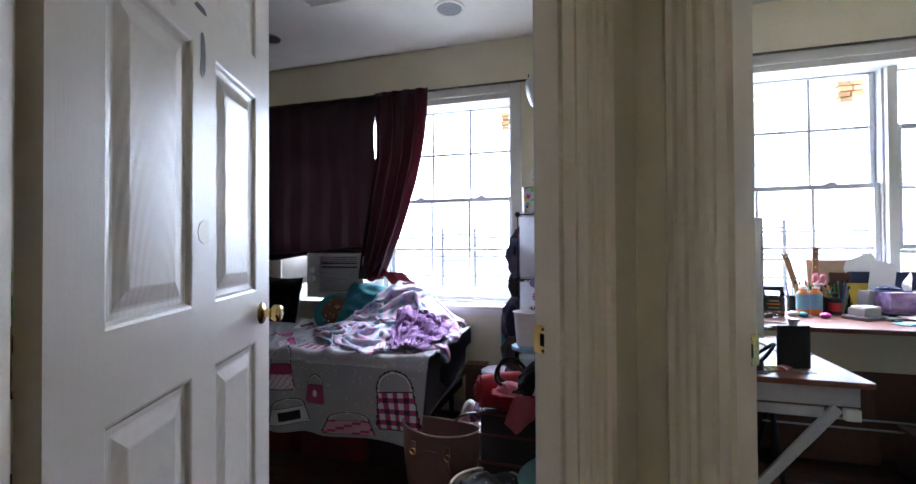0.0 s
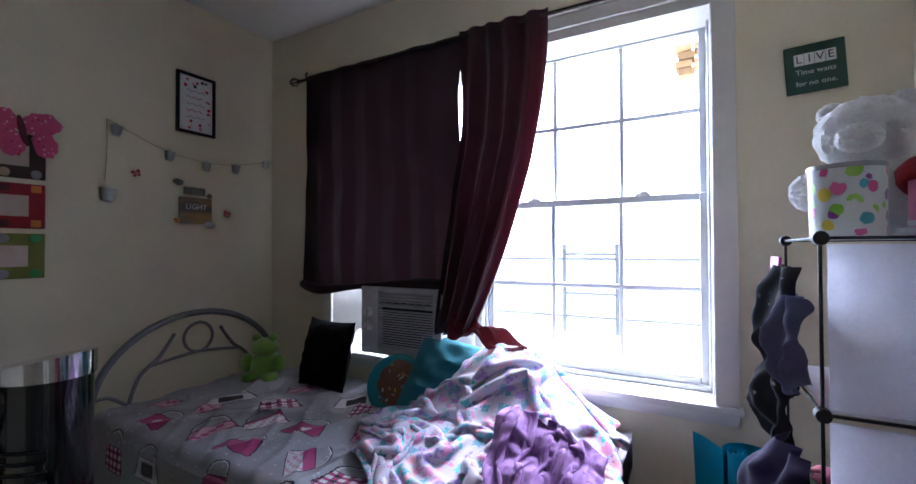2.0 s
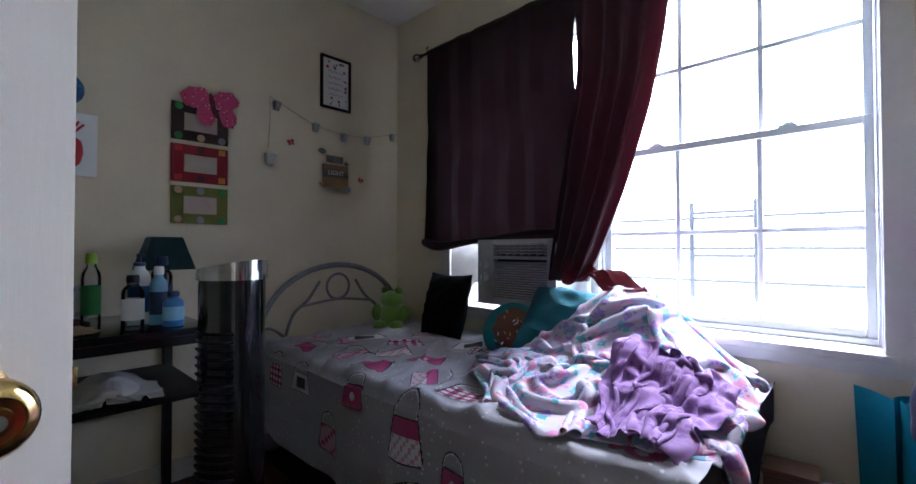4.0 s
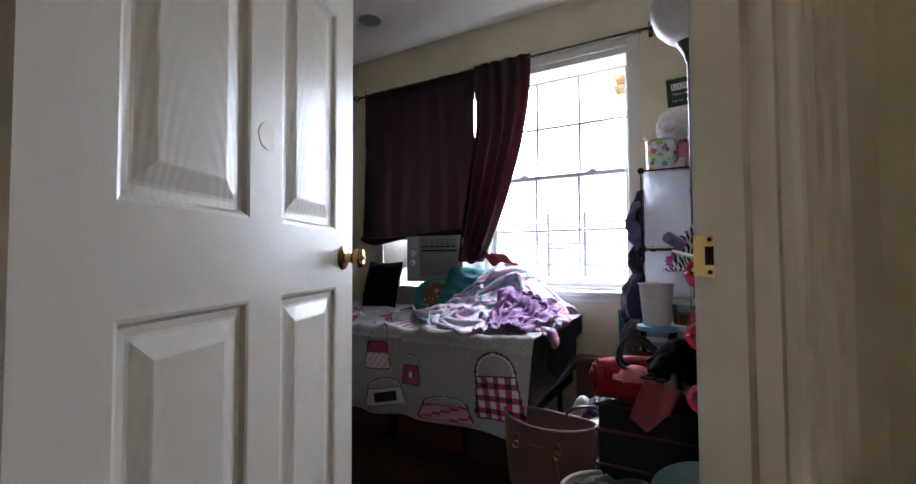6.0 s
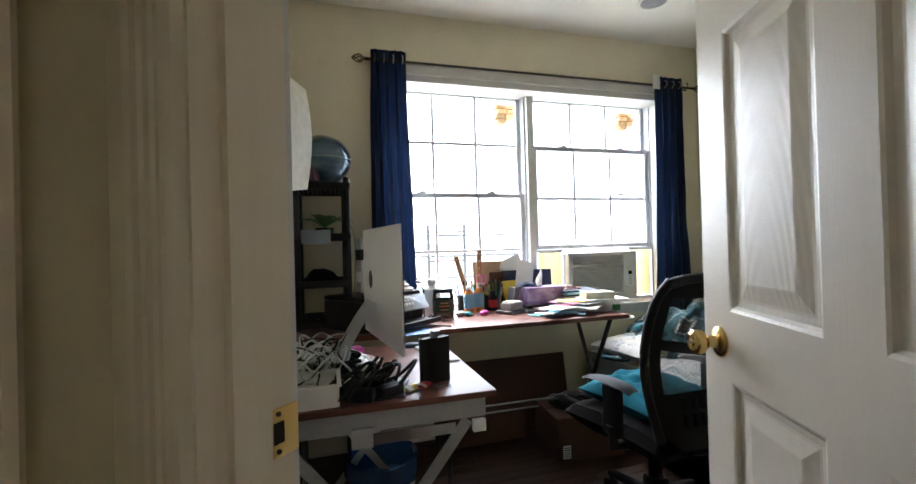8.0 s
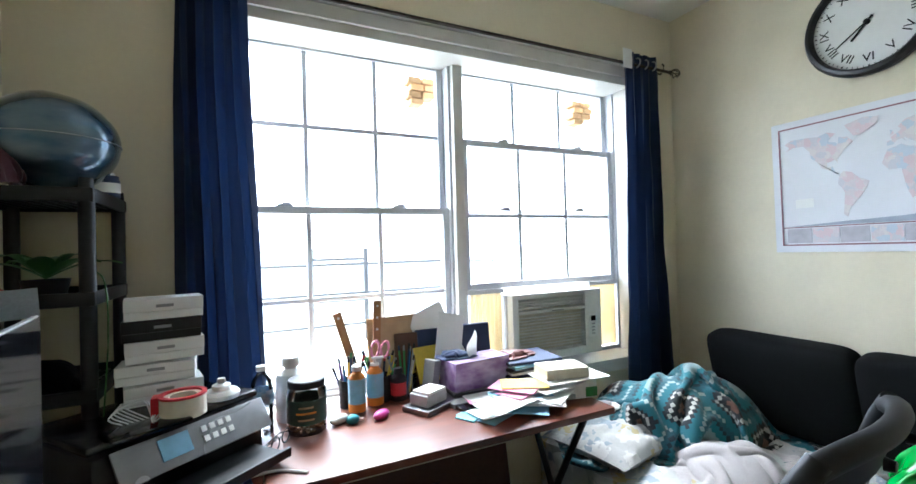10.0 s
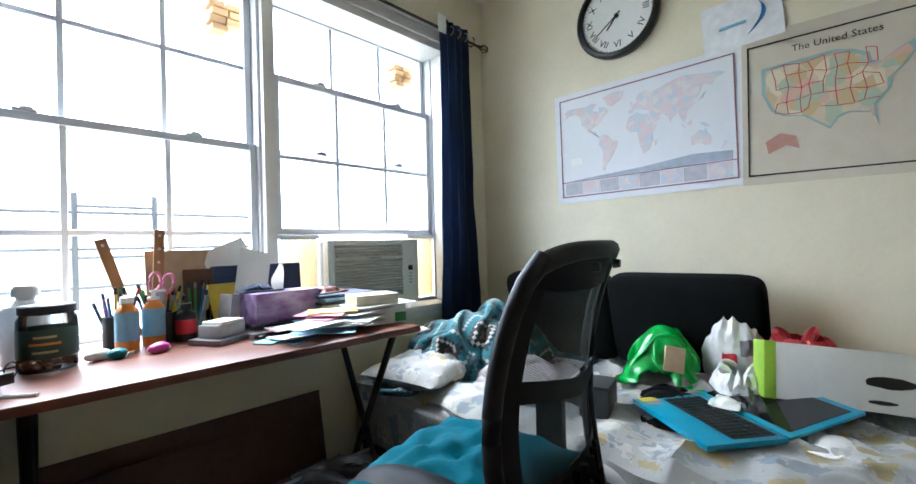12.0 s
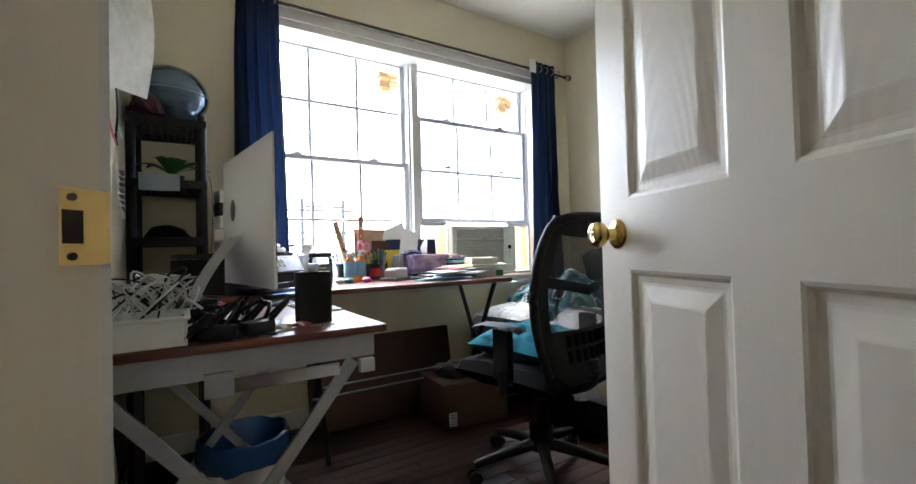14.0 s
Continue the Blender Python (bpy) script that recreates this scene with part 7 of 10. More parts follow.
def stacking_bin(z, hot):
    """A stacking bin: two ends with pill-shaped grips over slotted panels, a slotted back, an open scooped front."""
    bn = thing("stacking_bin", "hot pink slotted plastic stacking bin full of things", "stacking bin", pose(0.005, 1.40, z), "pink stacking bins")
    W_, D_ = 0.17, 0.34
    for y in (0.0, D_):
        m = Matrix.Translation((0, y, 0))
        r, x0, x1, zc = 0.033, -W_ / 2 - 0.002, W_ / 2, 0.123
        pill = [(x0 + r + r * math.cos(a), y, zc + r * math.sin(a)) for a in [math.pi / 2 + math.pi * k / 12 for k in range(13)]] + [(x1 - r + r * math.cos(a), y, zc + r * math.sin(a)) for a in [-math.pi / 2 + math.pi * k / 12 for k in range(13)]]
        bm = B()
        tube(bm, pill, 0.0075, 10, True)
        grip = part("grip_rim", bm, PINKP, bn)
        part("grip_grid", lattice(bars(x0 + 0.004, x1 - 0.004, 5, 0.006), bars(zc - r, zc + r, 2, 0.006), m, 0.005), PINKP, grip)
        part("slotted_end", lattice(bars(-W_ / 2 + 0.03, W_ / 2 - 0.002, 4, 0.009), bars(0.0, 0.094, 5, 0.008), m, 0.005), PINKP, bn)
        bm = B()
        tube(bm, bend([(-W_ / 2 + 0.033, y, 0.0), (-W_ / 2 + 0.033, y, 0.09)], 3), 0.0085, 8)
        part("corner_post", bm, PINKP, bn)
    turn = Matrix.Translation((W_ / 2, 0, 0)) @ Matrix.Rotation(math.pi / 2, 4, "Z")
    part("slotted_back", lattice(bars(0.004, D_ - 0.004, 9, 0.008), bars(0.0, 0.15, 6, 0.007), turn, 0.004), PINKP, bn)
    turn = Matrix.Translation((-W_ / 2 + 0.03, 0, 0)) @ Matrix.Rotation(math.pi / 2, 4, "Z")
    part("slotted_front", lattice(bars(0.004, D_ - 0.004, 9, 0.008), bars(0.0, 0.066, 3, 0.007), turn, 0.004), PINKP, bn)
    bm = B()
    sheet(bm, lambda u, v: Vector((-W_ / 2 + 0.03 - 0.055 * v + 0.01 * v * v, 0.004 + (D_ - 0.008) * u, 0.064 + 0.045 * v + 0.03 * (2 * u - 1) ** 4 * v)), 20, 6, 0.005)
    part("scoop_lip", bm, PINKP, bn)
    bm = B()
    box(bm, -W_ / 2 + 0.03, W_ / 2 - 0.003, 0.003, D_ - 0.003, 0, 0.006)
    part("floor_panel", bm, PINKP, bn)


for k in range(3):
    stacking_bin(0.475 + 0.165 * k, k)
bm = B()
box(bm, -0.05, 0.085, 1.41, 1.73, 0, 0.473, 0.004)
solo("bin_stand", bm, BLACKP, "dark plastic crate under the pink bins", "crate")
pile("zebra_blanket", "zebra striped fleece bundled on the bins", "blanket", (-0.02, 1.72, 0.93), (0.12, 0.19, 0.27), 0.05, 9, ZEBRA, 80, nu=44)
pile("flower_bag", "white bag with pink and teal flowers on the bins", "bag", (0.035, 1.47, 0.93), (0.055, 0.09, 0.12), 0.03, 13, FLORAL, 81, nu=36)
for i, (x, y, z, m_, l) in enumerate(((0.01, 1.57, 0.483, MULTI, "patterned cloth in a pink bin"), (0.01, 1.56, 0.648, DARKCL, "dark cloth in a pink bin"), (0.01, 1.56, 0.813, cloth("plum_red_cloth", (0.35, 0.04, 0.06)), "wine red cloth in the top bin"))):
    pile("bin_cloth", l, "clothes", (x, y, z), (0.06, 0.14, 0.13), 0.025, 14, m_, 85 + i, nu=30, group="cloth in the bins")
bottle("white pump bottle among the things on the bins", (0.02, 1.57, 0.93), 0.032, 0.12, WHITEP, "pump", WHITEP, "lotion_bottle")
cb = thing("card_box", "yellow and red box of plastic wrap lying on the bins", "box", pose(0.02, 1.50, 0.945, 0, 0, 6))
bm = B()
box(bm, -0.075, 0.075, -0.025, 0.025, 0, 0.045, 0.002)
part("carton", bm, LINT["yellow"], cb)
bm = B()
box(bm, -0.04, 0.05, -0.0265, -0.0245, 0.008, 0.036)
part("red_band", bm, LINT["red"], cb)
bm = B()
box(bm, -0.07, 0.06, -0.04, 0.04, 0, 0.006, 0.001)
solo("envelope", bm, PAPERM, "white envelope sticking out of the bins", "envelope", pose(-0.045, 1.45, 0.965, 10, 14, 25))
bm = B()
cyl(bm, (0, 0, 0), (-0.07, -0.09, 0.05), 0.018, 0.018, 14)
solo("rolled_purple_cloth", bm, cloth("lavender_cloth", (0.30, 0.20, 0.50)), "rolled lavender cloth sticking out of the bins", "cloth roll", pose(-0.07, 1.66, 0.985))
fl = thing("artificial_flower", "bright pink artificial flower poking up by the bins", "artificial flower", pose(-0.085, 1.76, 0.90))
for c in ((0, 0, 0.10), (-0.04, -0.02, 0.06)):
    for k in range(12):
        a = k * math.pi / 6
        bm = B()
        blob(bm, (c[0] + 0.022 * math.cos(a), c[1] - 0.006, c[2] + 0.022 * math.sin(a)), (0.018 if abs(math.cos(a)) > 0.5 else 0.007, 0.003, 0.018 if abs(math.sin(a)) > 0.5 else 0.007), 0, 1, 1)
        part("petal", bm, LINT["red"] if c[0] == 0 else LINT["magenta"], fl)
bm = B()
tube(bm, [(0, 0, -0.12), (0, 0, 0.10)], 0.002, 5)
part("stem", bm, LINT["green"], fl)


# ---- study bedroom with the blue curtains ----
curtain_rod(0.66, 3.02, 2.80, 2.305, "dark bronze curtain rod with leaf finials over the double window")
for x0, x1, sd, zl, lab in ((0.675, 0.895, 2, 0.88, "navy patterned curtain bunched by the shelf"), (2.675, 2.915, 5, 0.62, "navy patterned curtain bunched beside the bed")):
    bm = curtain("c", "", x0, x1, 2.795, zl, 2.365, 4.2, 0.032, NAVY, seed=sd, n=80, k=40)
    for v in bm.verts:
        t = (2.365 - v.co.z) / 1.6
        v.co.x += (0.02 + (0.05 if sd == 5 else 0.03)) * t * t * ((v.co.x - x0) / (x1 - x0) - 0.3)
    ct = solo("curtain", bm, NAVY, lab, "curtain", group="navy curtains")
    for k in range(4):
        bm = B()
        tube(bm, [(x0 + (x1 - x0) * (k + 0.5) / 4, 2.795 + 0.024 * math.cos(a), 2.315 + 0.024 * math.sin(a)) for a in [2 * math.pi * i / 16 for i in range(16)]], 0.004, 6, True)
        part("grommet", bm, STEEL, ct)
bm = B()
box(bm, 2.64, 2.70, 2.766, 2.770, 2.265, 2.365, 0.001)
solo("paper_tag", bm, PAPERM, "white paper tag by the curtain rod", "tag")
air_conditioner("cream window air conditioner with a digital panel", pose(2.02, 2.92, 0.785), 0.56, 0.335, "panel")
ACC = mat("yellowed_accordion_vinyl", (0.72, 0.58, 0.30), 0.5, (0.64, 0.50, 0.25), 30, 0.4, trans=0.35)
for x0, x1 in ((1.835, 2.015), (2.585, 2.775)):
    bm = B()
    sheet(bm, lambda u, v: Vector((x0 + (x1 - x0) * u, WY + 0.15 + (0.008 if int(u * 16 + 0.5) % 2 else -0.008), 0.785 + 0.345 * v)), 16, 1, 0.002)
    fp = solo("side_filler_panel", bm, ACC, "yellowed pleated filler panel beside the air conditioner", "window filler", group="filler panels")
    bm = B()
    box(bm, x0 - 0.01, x1 + 0.01, WY + 0.13, WY + 0.17, 1.128, 1.148, 0.003)
    part("top_rail", bm, VINYL, fp)

# desk along the window -----------------------------------------------
dk = thing("desk", "long cherry laminate folding desk under the windows, black trestle legs", "desk", pose(0, 0, 0))
DZ = 0.79
bm = B()
box(bm, 0.90, 2.015, 2.275, 2.832, DZ - 0.025, DZ, 0.006)
part("desktop", bm, WOODT, dk)
bm = B()
box(bm, 0.245, 0.897, 2.275, 2.832, DZ - 0.025, DZ, 0.006)
part("desktop", bm, WOODT, dk)
for x in (0.98, 1.93):
    for a, b in (((x, 2.33, DZ - 0.03), (x + 0.03, 2.76, 0.0)), ((x + 0.03, 2.76, DZ - 0.03), (x, 2.33, 0.0))):
        bm = B()
        tube(bm, [a, b], 0.013, 8)
        part("trestle_leg", bm, BLACKP, dk)
for z, y in ((0.30, 2.50), (0.22, 2.60)):
    bm = B()
    cyl(bm, (0.98, y, z), (1.95, y, z), 0.0055, seg=10)
    part("stretcher", bm, STEEL, dk)
bm = B()
box(bm, 0.26, 0.28, 2.30, 2.76, 0, DZ - 0.027)
part("end_panel", bm, BLACKP, dk)

# small table with a sit-down screen ----------------------------------
tb = thing("side_desk", "small cherry topped desk on grey crossed metal legs", "desk", pose(0, 0, 0))
TZ = 0.755
TX0, TX1, TY0, TY1 = 0.25, 0.905, 1.455, 2.20
bm = B()
box(bm, TX0, TX1, TY0, TY1, TZ - 0.022, TZ, 0.008)
part("tabletop", bm, WOODT, tb)
for y in (TY0 + 0.025, TY1 - 0.05):
    bm = B()
    box(bm, TX0 + 0.01, TX1 - 0.03, y, y + 0.022, TZ - 0.085, TZ - 0.024, 0.003)
    part("apron", bm, GREYM, tb)
    for a, b in (((TX0 + 0.03, TZ - 0.09), (TX1 - 0.10, 0.0)), ((TX1 - 0.09, TZ - 0.09), (TX0 + 0.04, 0.0))):
        bm = B()
        dx, dz = b[0] - a[0], b[1] - a[1]
        L = math.hypot(dx, dz)
        nx, nz = -dz / L * 0.016, dx / L * 0.016
        yy = y + (0.012 if dx > 0 else 0.0)
        vs = [(a[0] + nx, a[1] + nz), (b[0] + nx, b[1] + nz), (b[0] - nx, b[1] - nz), (a[0] - nx, a[1] - nz)]
        q = [[bm.verts.new((x, yo, max(z, 0))) for x, z in vs] for yo in (yy - 0.006, yy + 0.006)]
        bm.faces.new(q[0]), bm.faces.new(q[1][::-1])
        for k in range(4):
            bm.faces.new((q[0][k], q[0][(k + 1) % 4], q[1][(k + 1) % 4], q[1][k]))
        bmesh.ops.recalc_face_normals(bm, faces=bm.faces)
        part("cross_leg", bm, GREYM, tb)
bm = B()
box(bm, TX0 + 0.22, TX0 + 0.28, TY0 + 0.012, TY0 + 0.03, TZ - 0.125, TZ - 0.07, 0.002)
part("leg_bracket", bm, GREYM, tb)
bm = B()
box(bm, TX0 + 0.28, TX1 - 0.13, TY0 + 0.015, TY0 + 0.018, TZ - 0.12, TZ - 0.088)
part("steel_rail", bm, mat("bright_steel_strip", (0.6, 0.6, 0.6), 0.2, metal=1.0), tb)
bm = B()
box(bm, TX1 - 0.075, TX1 - 0.035, TY0 + 0.01, TY0 + 0.03, TZ - 0.125, TZ - 0.09, 0.002)
part("end_clip", bm, WHITEP, tb)
# all-in-one computer seen from behind
mc = thing("computer_monitor", "slim silver all-in-one computer on a bent metal foot, dark screen", "computer", pose(0.60, 1.80, TZ, 0, 0, 8))
bm = B()
W2, Z0, Z1 = 0.262, 0.105, 0.515


def back(u, v):
    y, z = (u - 0.5) * 2, (v - 0.5) * 2
    d = 0.034 * max(0, 1 - abs(y) ** 2.6) * max(0, 1 - abs(z) ** 2.6)
    return Vector((-0.004 - d, y * W2, (Z0 + Z1) / 2 + z * (Z1 - Z0) / 2))


sheet(bm, back, 26, 20)
box(bm, -0.005, 0.001, -W2, W2, Z0, Z1)
part("rear_shell", bm, ALU, mc)
bm = B()
box(bm, 0.0015, 0.004, -W2 + 0.002, W2 - 0.002, Z0 + 0.075, Z1 - 0.002)
part("screen", bm, SCREEN, mc)
bm = B()
box(bm, 0.0015, 0.004, -W2 + 0.002, W2 - 0.002, Z0 + 0.002, Z0 + 0.074)
part("chin", bm, ALU, mc)
bm = B()
blob(bm, (-0.0385, 0, 0.33), (0.002, 0.028, 0.034), 0.05, 2, 2)
part("emblem", bm, BLACKP, mc)
bm = B()
sheet(bm, lambda u, v: Vector((-0.035 - 0.12 * math.sin(math.pi / 2 * min(1, u * 1.6)) * (1 if u < 0.625 else 1) + (0.14 * (u - 0.625) / 0.375 if u > 0.625 else 0), (v - 0.5) * 0.17, 0.25 * (1 - min(1, u / 0.625)) + 0.004)), 24, 4, 0.006)
part("foot", bm, ALU, mc)
# flask
fk = thing("hip_flask", "matte black hip flask with a steel cap standing on the desk", "flask", pose(0.745, 1.60, TZ, 0, 0, 14) @ Matrix.Scale(1.13, 4))
bm = B()
prism(bm, [(0.047 * math.copysign(abs(math.cos(a)) ** 0.5, math.cos(a)), 0.014 * math.copysign(abs(math.sin(a)) ** 0.6, math.sin(a))) for a in [2 * math.pi * k / 32 for k in range(32)]], 0.0, 0.128)
part("body", bm, mat("matte_black_coat", (0.008, 0.008, 0.009), 0.6, spec=0.25), fk)
bm = B()
lathe(bm, [(0.011, 0), (0.011, 0.006), (0.013, 0.007), (0.013, 0.020), (0.0, 0.021)], (-0.0, 0, 0.128), 18)
part("cap", bm, STEEL, fk)
bm = B()
box(bm, -0.004, 0.018, -0.004, 0.004, 0.140, 0.146, 0.001)
part("cap_arm", bm, STEEL, fk)
# tray with cables and clutter
tr = thing("plastic_tray", "white plastic tray piled with white cables", "tray", pose(0.345, 1.55, TZ))
bm = B()
for z0, z1, sx, sy in ((0, 0.005, 0.09, 0.075),):
    box(bm, -sx, sx, -sy, sy, z0, z1)
for a in ((-0.095, -0.089, -0.08, 0.08), (0.089, 0.095, -0.08, 0.08), (-0.089, 0.089, -0.08, -0.074), (-0.089, 0.089, 0.074, 0.08)):
    box(bm, *a, 0, 0.062, 0.002, seg=1)
part("tub", bm, WHITEP, tr)
bm = B()
tube(bm, [(-0.098, -0.083, 0.062), (0.098, -0.083, 0.062), (0.098, 0.083, 0.062), (-0.098, 0.083, 0.062)], 0.005, 6, True)
part("rim", bm, WHITEP, tr)
rnd = random.Random(11)
WCAB = mat("white_cable", (0.74, 0.74, 0.72), 0.45)
for k in range(22):
    c = (0.33 + rnd.uniform(-0.05, 0.08), 1.60 + rnd.uniform(-0.05, 0.22), TZ + 0.05)
    pts = [(c[0] + 0.09 * math.cos(i * 1.1 + k) * rnd.uniform(0.4, 1.0), c[1] + 0.09 * math.sin(i * 1.1 + k) * rnd.uniform(0.4, 1), max(TZ + 0.006, c[2] + 0.07 * math.sin(i * 0.9 + k * 2.0) + rnd.uniform(-0.02, 0.05))) for i in range(9)]
    bm = B()
    tube(bm, bend(pts, 6), 0.0022 + 0.001 * (k % 2), 6)
    solo("cable", bm, WCAB if k % 5 else BLACKP, "tangled charging cable on the small desk", "cable", group="tangled cables")
for k in range(5):
    bm = B()
    c = (0.36 + 0.04 * k, 1.72 + 0.06 * (k % 3), TZ)
    box(bm, -0.014, 0.014, -0.014, 0.014, 0, 0.05, 0.005)
    solo("charger_plug", bm, WHITEP, "white charger plug lying among the cables", "charger", pose(c[0], c[1], c[2] + 0.016, 90, 0, 40 * k), "chargers")
for i, (x, y, s, m_, l) in enumerate(((0.52, 1.58, (0.09, 0.07, 0.06), BLACKC, "black straps and cords heaped on the desk"), (0.48, 1.92, (0.10, 0.10, 0.08), WHITEBAG, "clear plastic wrapping crumpled on the desk"), (0.56, 1.52, (0.06, 0.04, 0.04), BLEATH, "small black leather case on the desk"),
                                       (0.36, 2.05, (0.09, 0.08, 0.11), BLACKC, "black cap lying on the desk"), (0.45, 1.70, (0.06, 0.06, 0.09), BLACKC, "black cord bundle on the desk"))):
    pile("tangle", l, "clutter", (x, y, TZ), s, 0.025, 18, m_, 100 + i, nu=44, group="desk clutter")
straps = random.Random(31)
for k in range(9):
    c = (0.53 + straps.uniform(-0.08, 0.09), 1.56 + straps.uniform(-0.06, 0.10), TZ + 0.035)
    pts = [(c[0] + 0.06 * math.cos(i * 1.3 + k) * straps.uniform(0.5, 1.1), c[1] + 0.05 * math.sin(i * 1.3 + k), max(TZ + 0.007, c[2] + 0.035 * math.sin(i * 1.7 + k) + straps.uniform(-0.01, 0.02))) for i in range(8)]
    bm = B()
    tube(bm, bend(pts, 6), 0.006 if k % 3 else 0.0035, 6)
    solo("camera_strap", bm, BLACKP, "tangled black strap and cord on the small desk", "strap", group="black straps")
for x, y, r, m_, l in ((0.585, 1.515, 30, BLACKP, "small black camera case lying on the desk"), (0.50, 1.50, -20, BLACKP, "black charger brick lying on the desk"), (0.63, 1.60, 70, LINT["grey"], "grey metal clip lying among the straps")):
    bm = B()
    box(bm, -0.04, 0.04, -0.022, 0.022, 0, 0.034 if m_ is BLACKP else 0.014, 0.007)
    solo("gadget", bm, m_, l, "gadget", pose(x, y, TZ, 0, 0, r), "gadgets")
bw = thing("clear_bowl", "clear plastic tub heaped with black cords on the desk", "tub", pose(0.42, 1.74, TZ))
bm = B()
lathe(bm, [(0, 0), (0.07, 0), (0.095, 0.075), (0.10, 0.078), (0.097, 0.08), (0.068, 0.004), (0, 0.004)], (0, 0, 0), 32)
part("tub", bm, CLEARP, bw)
bm = B()
box(bm, -0.04, 0.04, -0.03, 0.03, 0, 0.045, 0.004)
solo("pink_box", bm, LINT["magenta"], "small magenta box on the desk", "box", pose(0.50, 2.0, TZ, 0, 0, 20))
for x, y, a, col, l in ((0.66, 1.545, 40, "yellow", "yellow and white snack sachet"), (0.70, 1.56, 55, "red", "red and white snack sachet")):
    bm = B()
    sheet(bm, lambda u, v: Vector(((u - 0.5) * 0.07, (v - 0.5) * 0.035, 0.004 + 0.008 * math.sin(math.pi * u) * math.sin(math.pi * v))), 14, 8, 0.001)
    sc_ = solo("snack_sachet", bm, LINT[col], l + " on the desk", "sachet", pose(x, y, TZ + 0.003, 8, 0, a), "sachets")
    bm = B()
    sheet(bm, lambda u, v: Vector((-0.033 + 0.02 * u, (v - 0.5) * 0.034, 0.0075 + 0.005 * math.sin(math.pi * v))), 4, 6)
    part("white_end", bm, PAPERM, sc_)
ky = thing("key_ring", "bunch of keys on a ring lying on the desk", "keys", pose(0.77, 1.535, TZ))
bm = B()
tube(bm, [(0.014 * math.cos(a), 0.014 * math.sin(a), 0.003) for a in [2 * math.pi * k / 18 for k in range(18)]], 0.0012, 5, True)
part("ring", bm, STEEL, ky)
for k in range(3):
    bm = B()
    box(bm, 0.012, 0.05, -0.003, 0.003, 0.001 + 0.002 * k, 0.003 + 0.002 * k, 0, pose(0, 0, 0, 0, 0, 150 + 35 * k))
    part("key", bm, STEEL, ky)
bm = B()
box(bm, -0.055, 0.055, -0.14, 0.14, 0, 0.008, 0.003)
kb = solo("keyboard", bm, ALU, "thin white keyboard lying by the desk's edge", "keyboard", pose(0.83, 1.95, TZ, 0, 0, 3))
for r in range(5):
    for c in range(13):
        bm = B()
        box(bm, -0.048 + r * 0.0195, -0.032 + r * 0.0195, -0.134 + c * 0.0205, -0.116 + c * 0.0205, 0.0082, 0.0105)
        part("key", bm, WHITEP, kb)
bm = B()
blob(bm, (0, 0, 0.0), (0.045, 0.028, 0.02), 0.05, 2, 3, 0, floor=0.0)
solo("computer_mouse", bm, LINT["navy"], "dark blue computer mouse on the desk", "mouse", pose(0.76, 2.12, TZ))
bm = B()
box(bm, -0.08, 0.08, -0.09, 0.09, 0, 0.004, 0.001)
solo("mouse_pad", bm, LINT["blue"], "blue notebook lying on the desk", "notebook", pose(0.80, 2.27, DZ + 0.001, 0, 0, 8))

# under the small table
bn = thing("waste_bin", "grey bin lined with a blue plastic bag under the desk", "waste bin", pose(0.62, 2.12, 0))
bm = B()
lathe(bm, [(0, 0), (0.12, 0), (0.15, 0.30), (0.144, 0.30), (0.115, 0.01), (0, 0.01)], (0, 0, 0), 30)
part("pail", bm, MILKY, bn)
bm = B()
lathe(bm, [(0.153, 0.22), (0.158, 0.25), (0.154, 0.306), (0.14, 0.31), (0.12, 0.20), (0.05, 0.15), (0, 0.16)], (0, 0, 0), 40)
for v in bm.verts:
    v.co += Vector((1, 1, 0.8)) * 0.012 * noise.noise(v.co * 20)
part("bag_liner", bm, mat("blue_film", (0.03, 0.10, 0.26), 0.25, coat=0.3), bn)
pile("clothes_heap", "dark bags heaped under the small desk", "bags", (0.42, 1.85, 0), (0.17, 0.22, 0.30), 0.04, 12, BLACKC, 120, nu=40)
bm = B()
tube(bm, bend([(0.27, 1.75, 0.70), (0.27, 1.70, 0.40), (0.30, 1.60, 0.15), (0.42, 1.55, 0.01), (0.55, 1.75, 0.008)], 8), 0.004, 6)
solo("extension_lead", bm, WCAB, "white power cord hanging behind the desk", "cable")
bm = B()
tube(bm, bend([(0.25, 2.0, 0.72), (0.255, 1.95, 0.5), (0.26, 2.05, 0.3), (0.27, 1.98, 0.1)], 8), 0.003, 6)
solo("extension_lead", bm, BLACKP, "black power cord hanging down the wall", "cable")
bm = B()
box(bm, -0.04, 0.04, -0.02, 0.02, 0, 0.28, 0.01)
solo("power_strip", bm, WHITEP, "white power strip on the floor under the desk", "power strip", pose(0.38, 1.60, 0.02, 90, 0, 30))
pl = thing("flattened_carton", "flattened brown cartons leaning on the wall under the desk", "carton", pose(1.46, 2.80, 0.0))
for k, (x0, x1, z1) in enumerate(((-0.45, 0.47, 0.47), (-0.40, 0.10, 0.42))):
    bm = B()
    box(bm, x0, x1, -0.01, 0.0, 0.0, z1, 0.002, Matrix.Translation((0, 0.02 - 0.10 * k - 0.02, 0)) @ pose(0, 0, 0, -10 - 2 * k, 0, 0), seg=1)
    part("board", bm, CARD, pl)
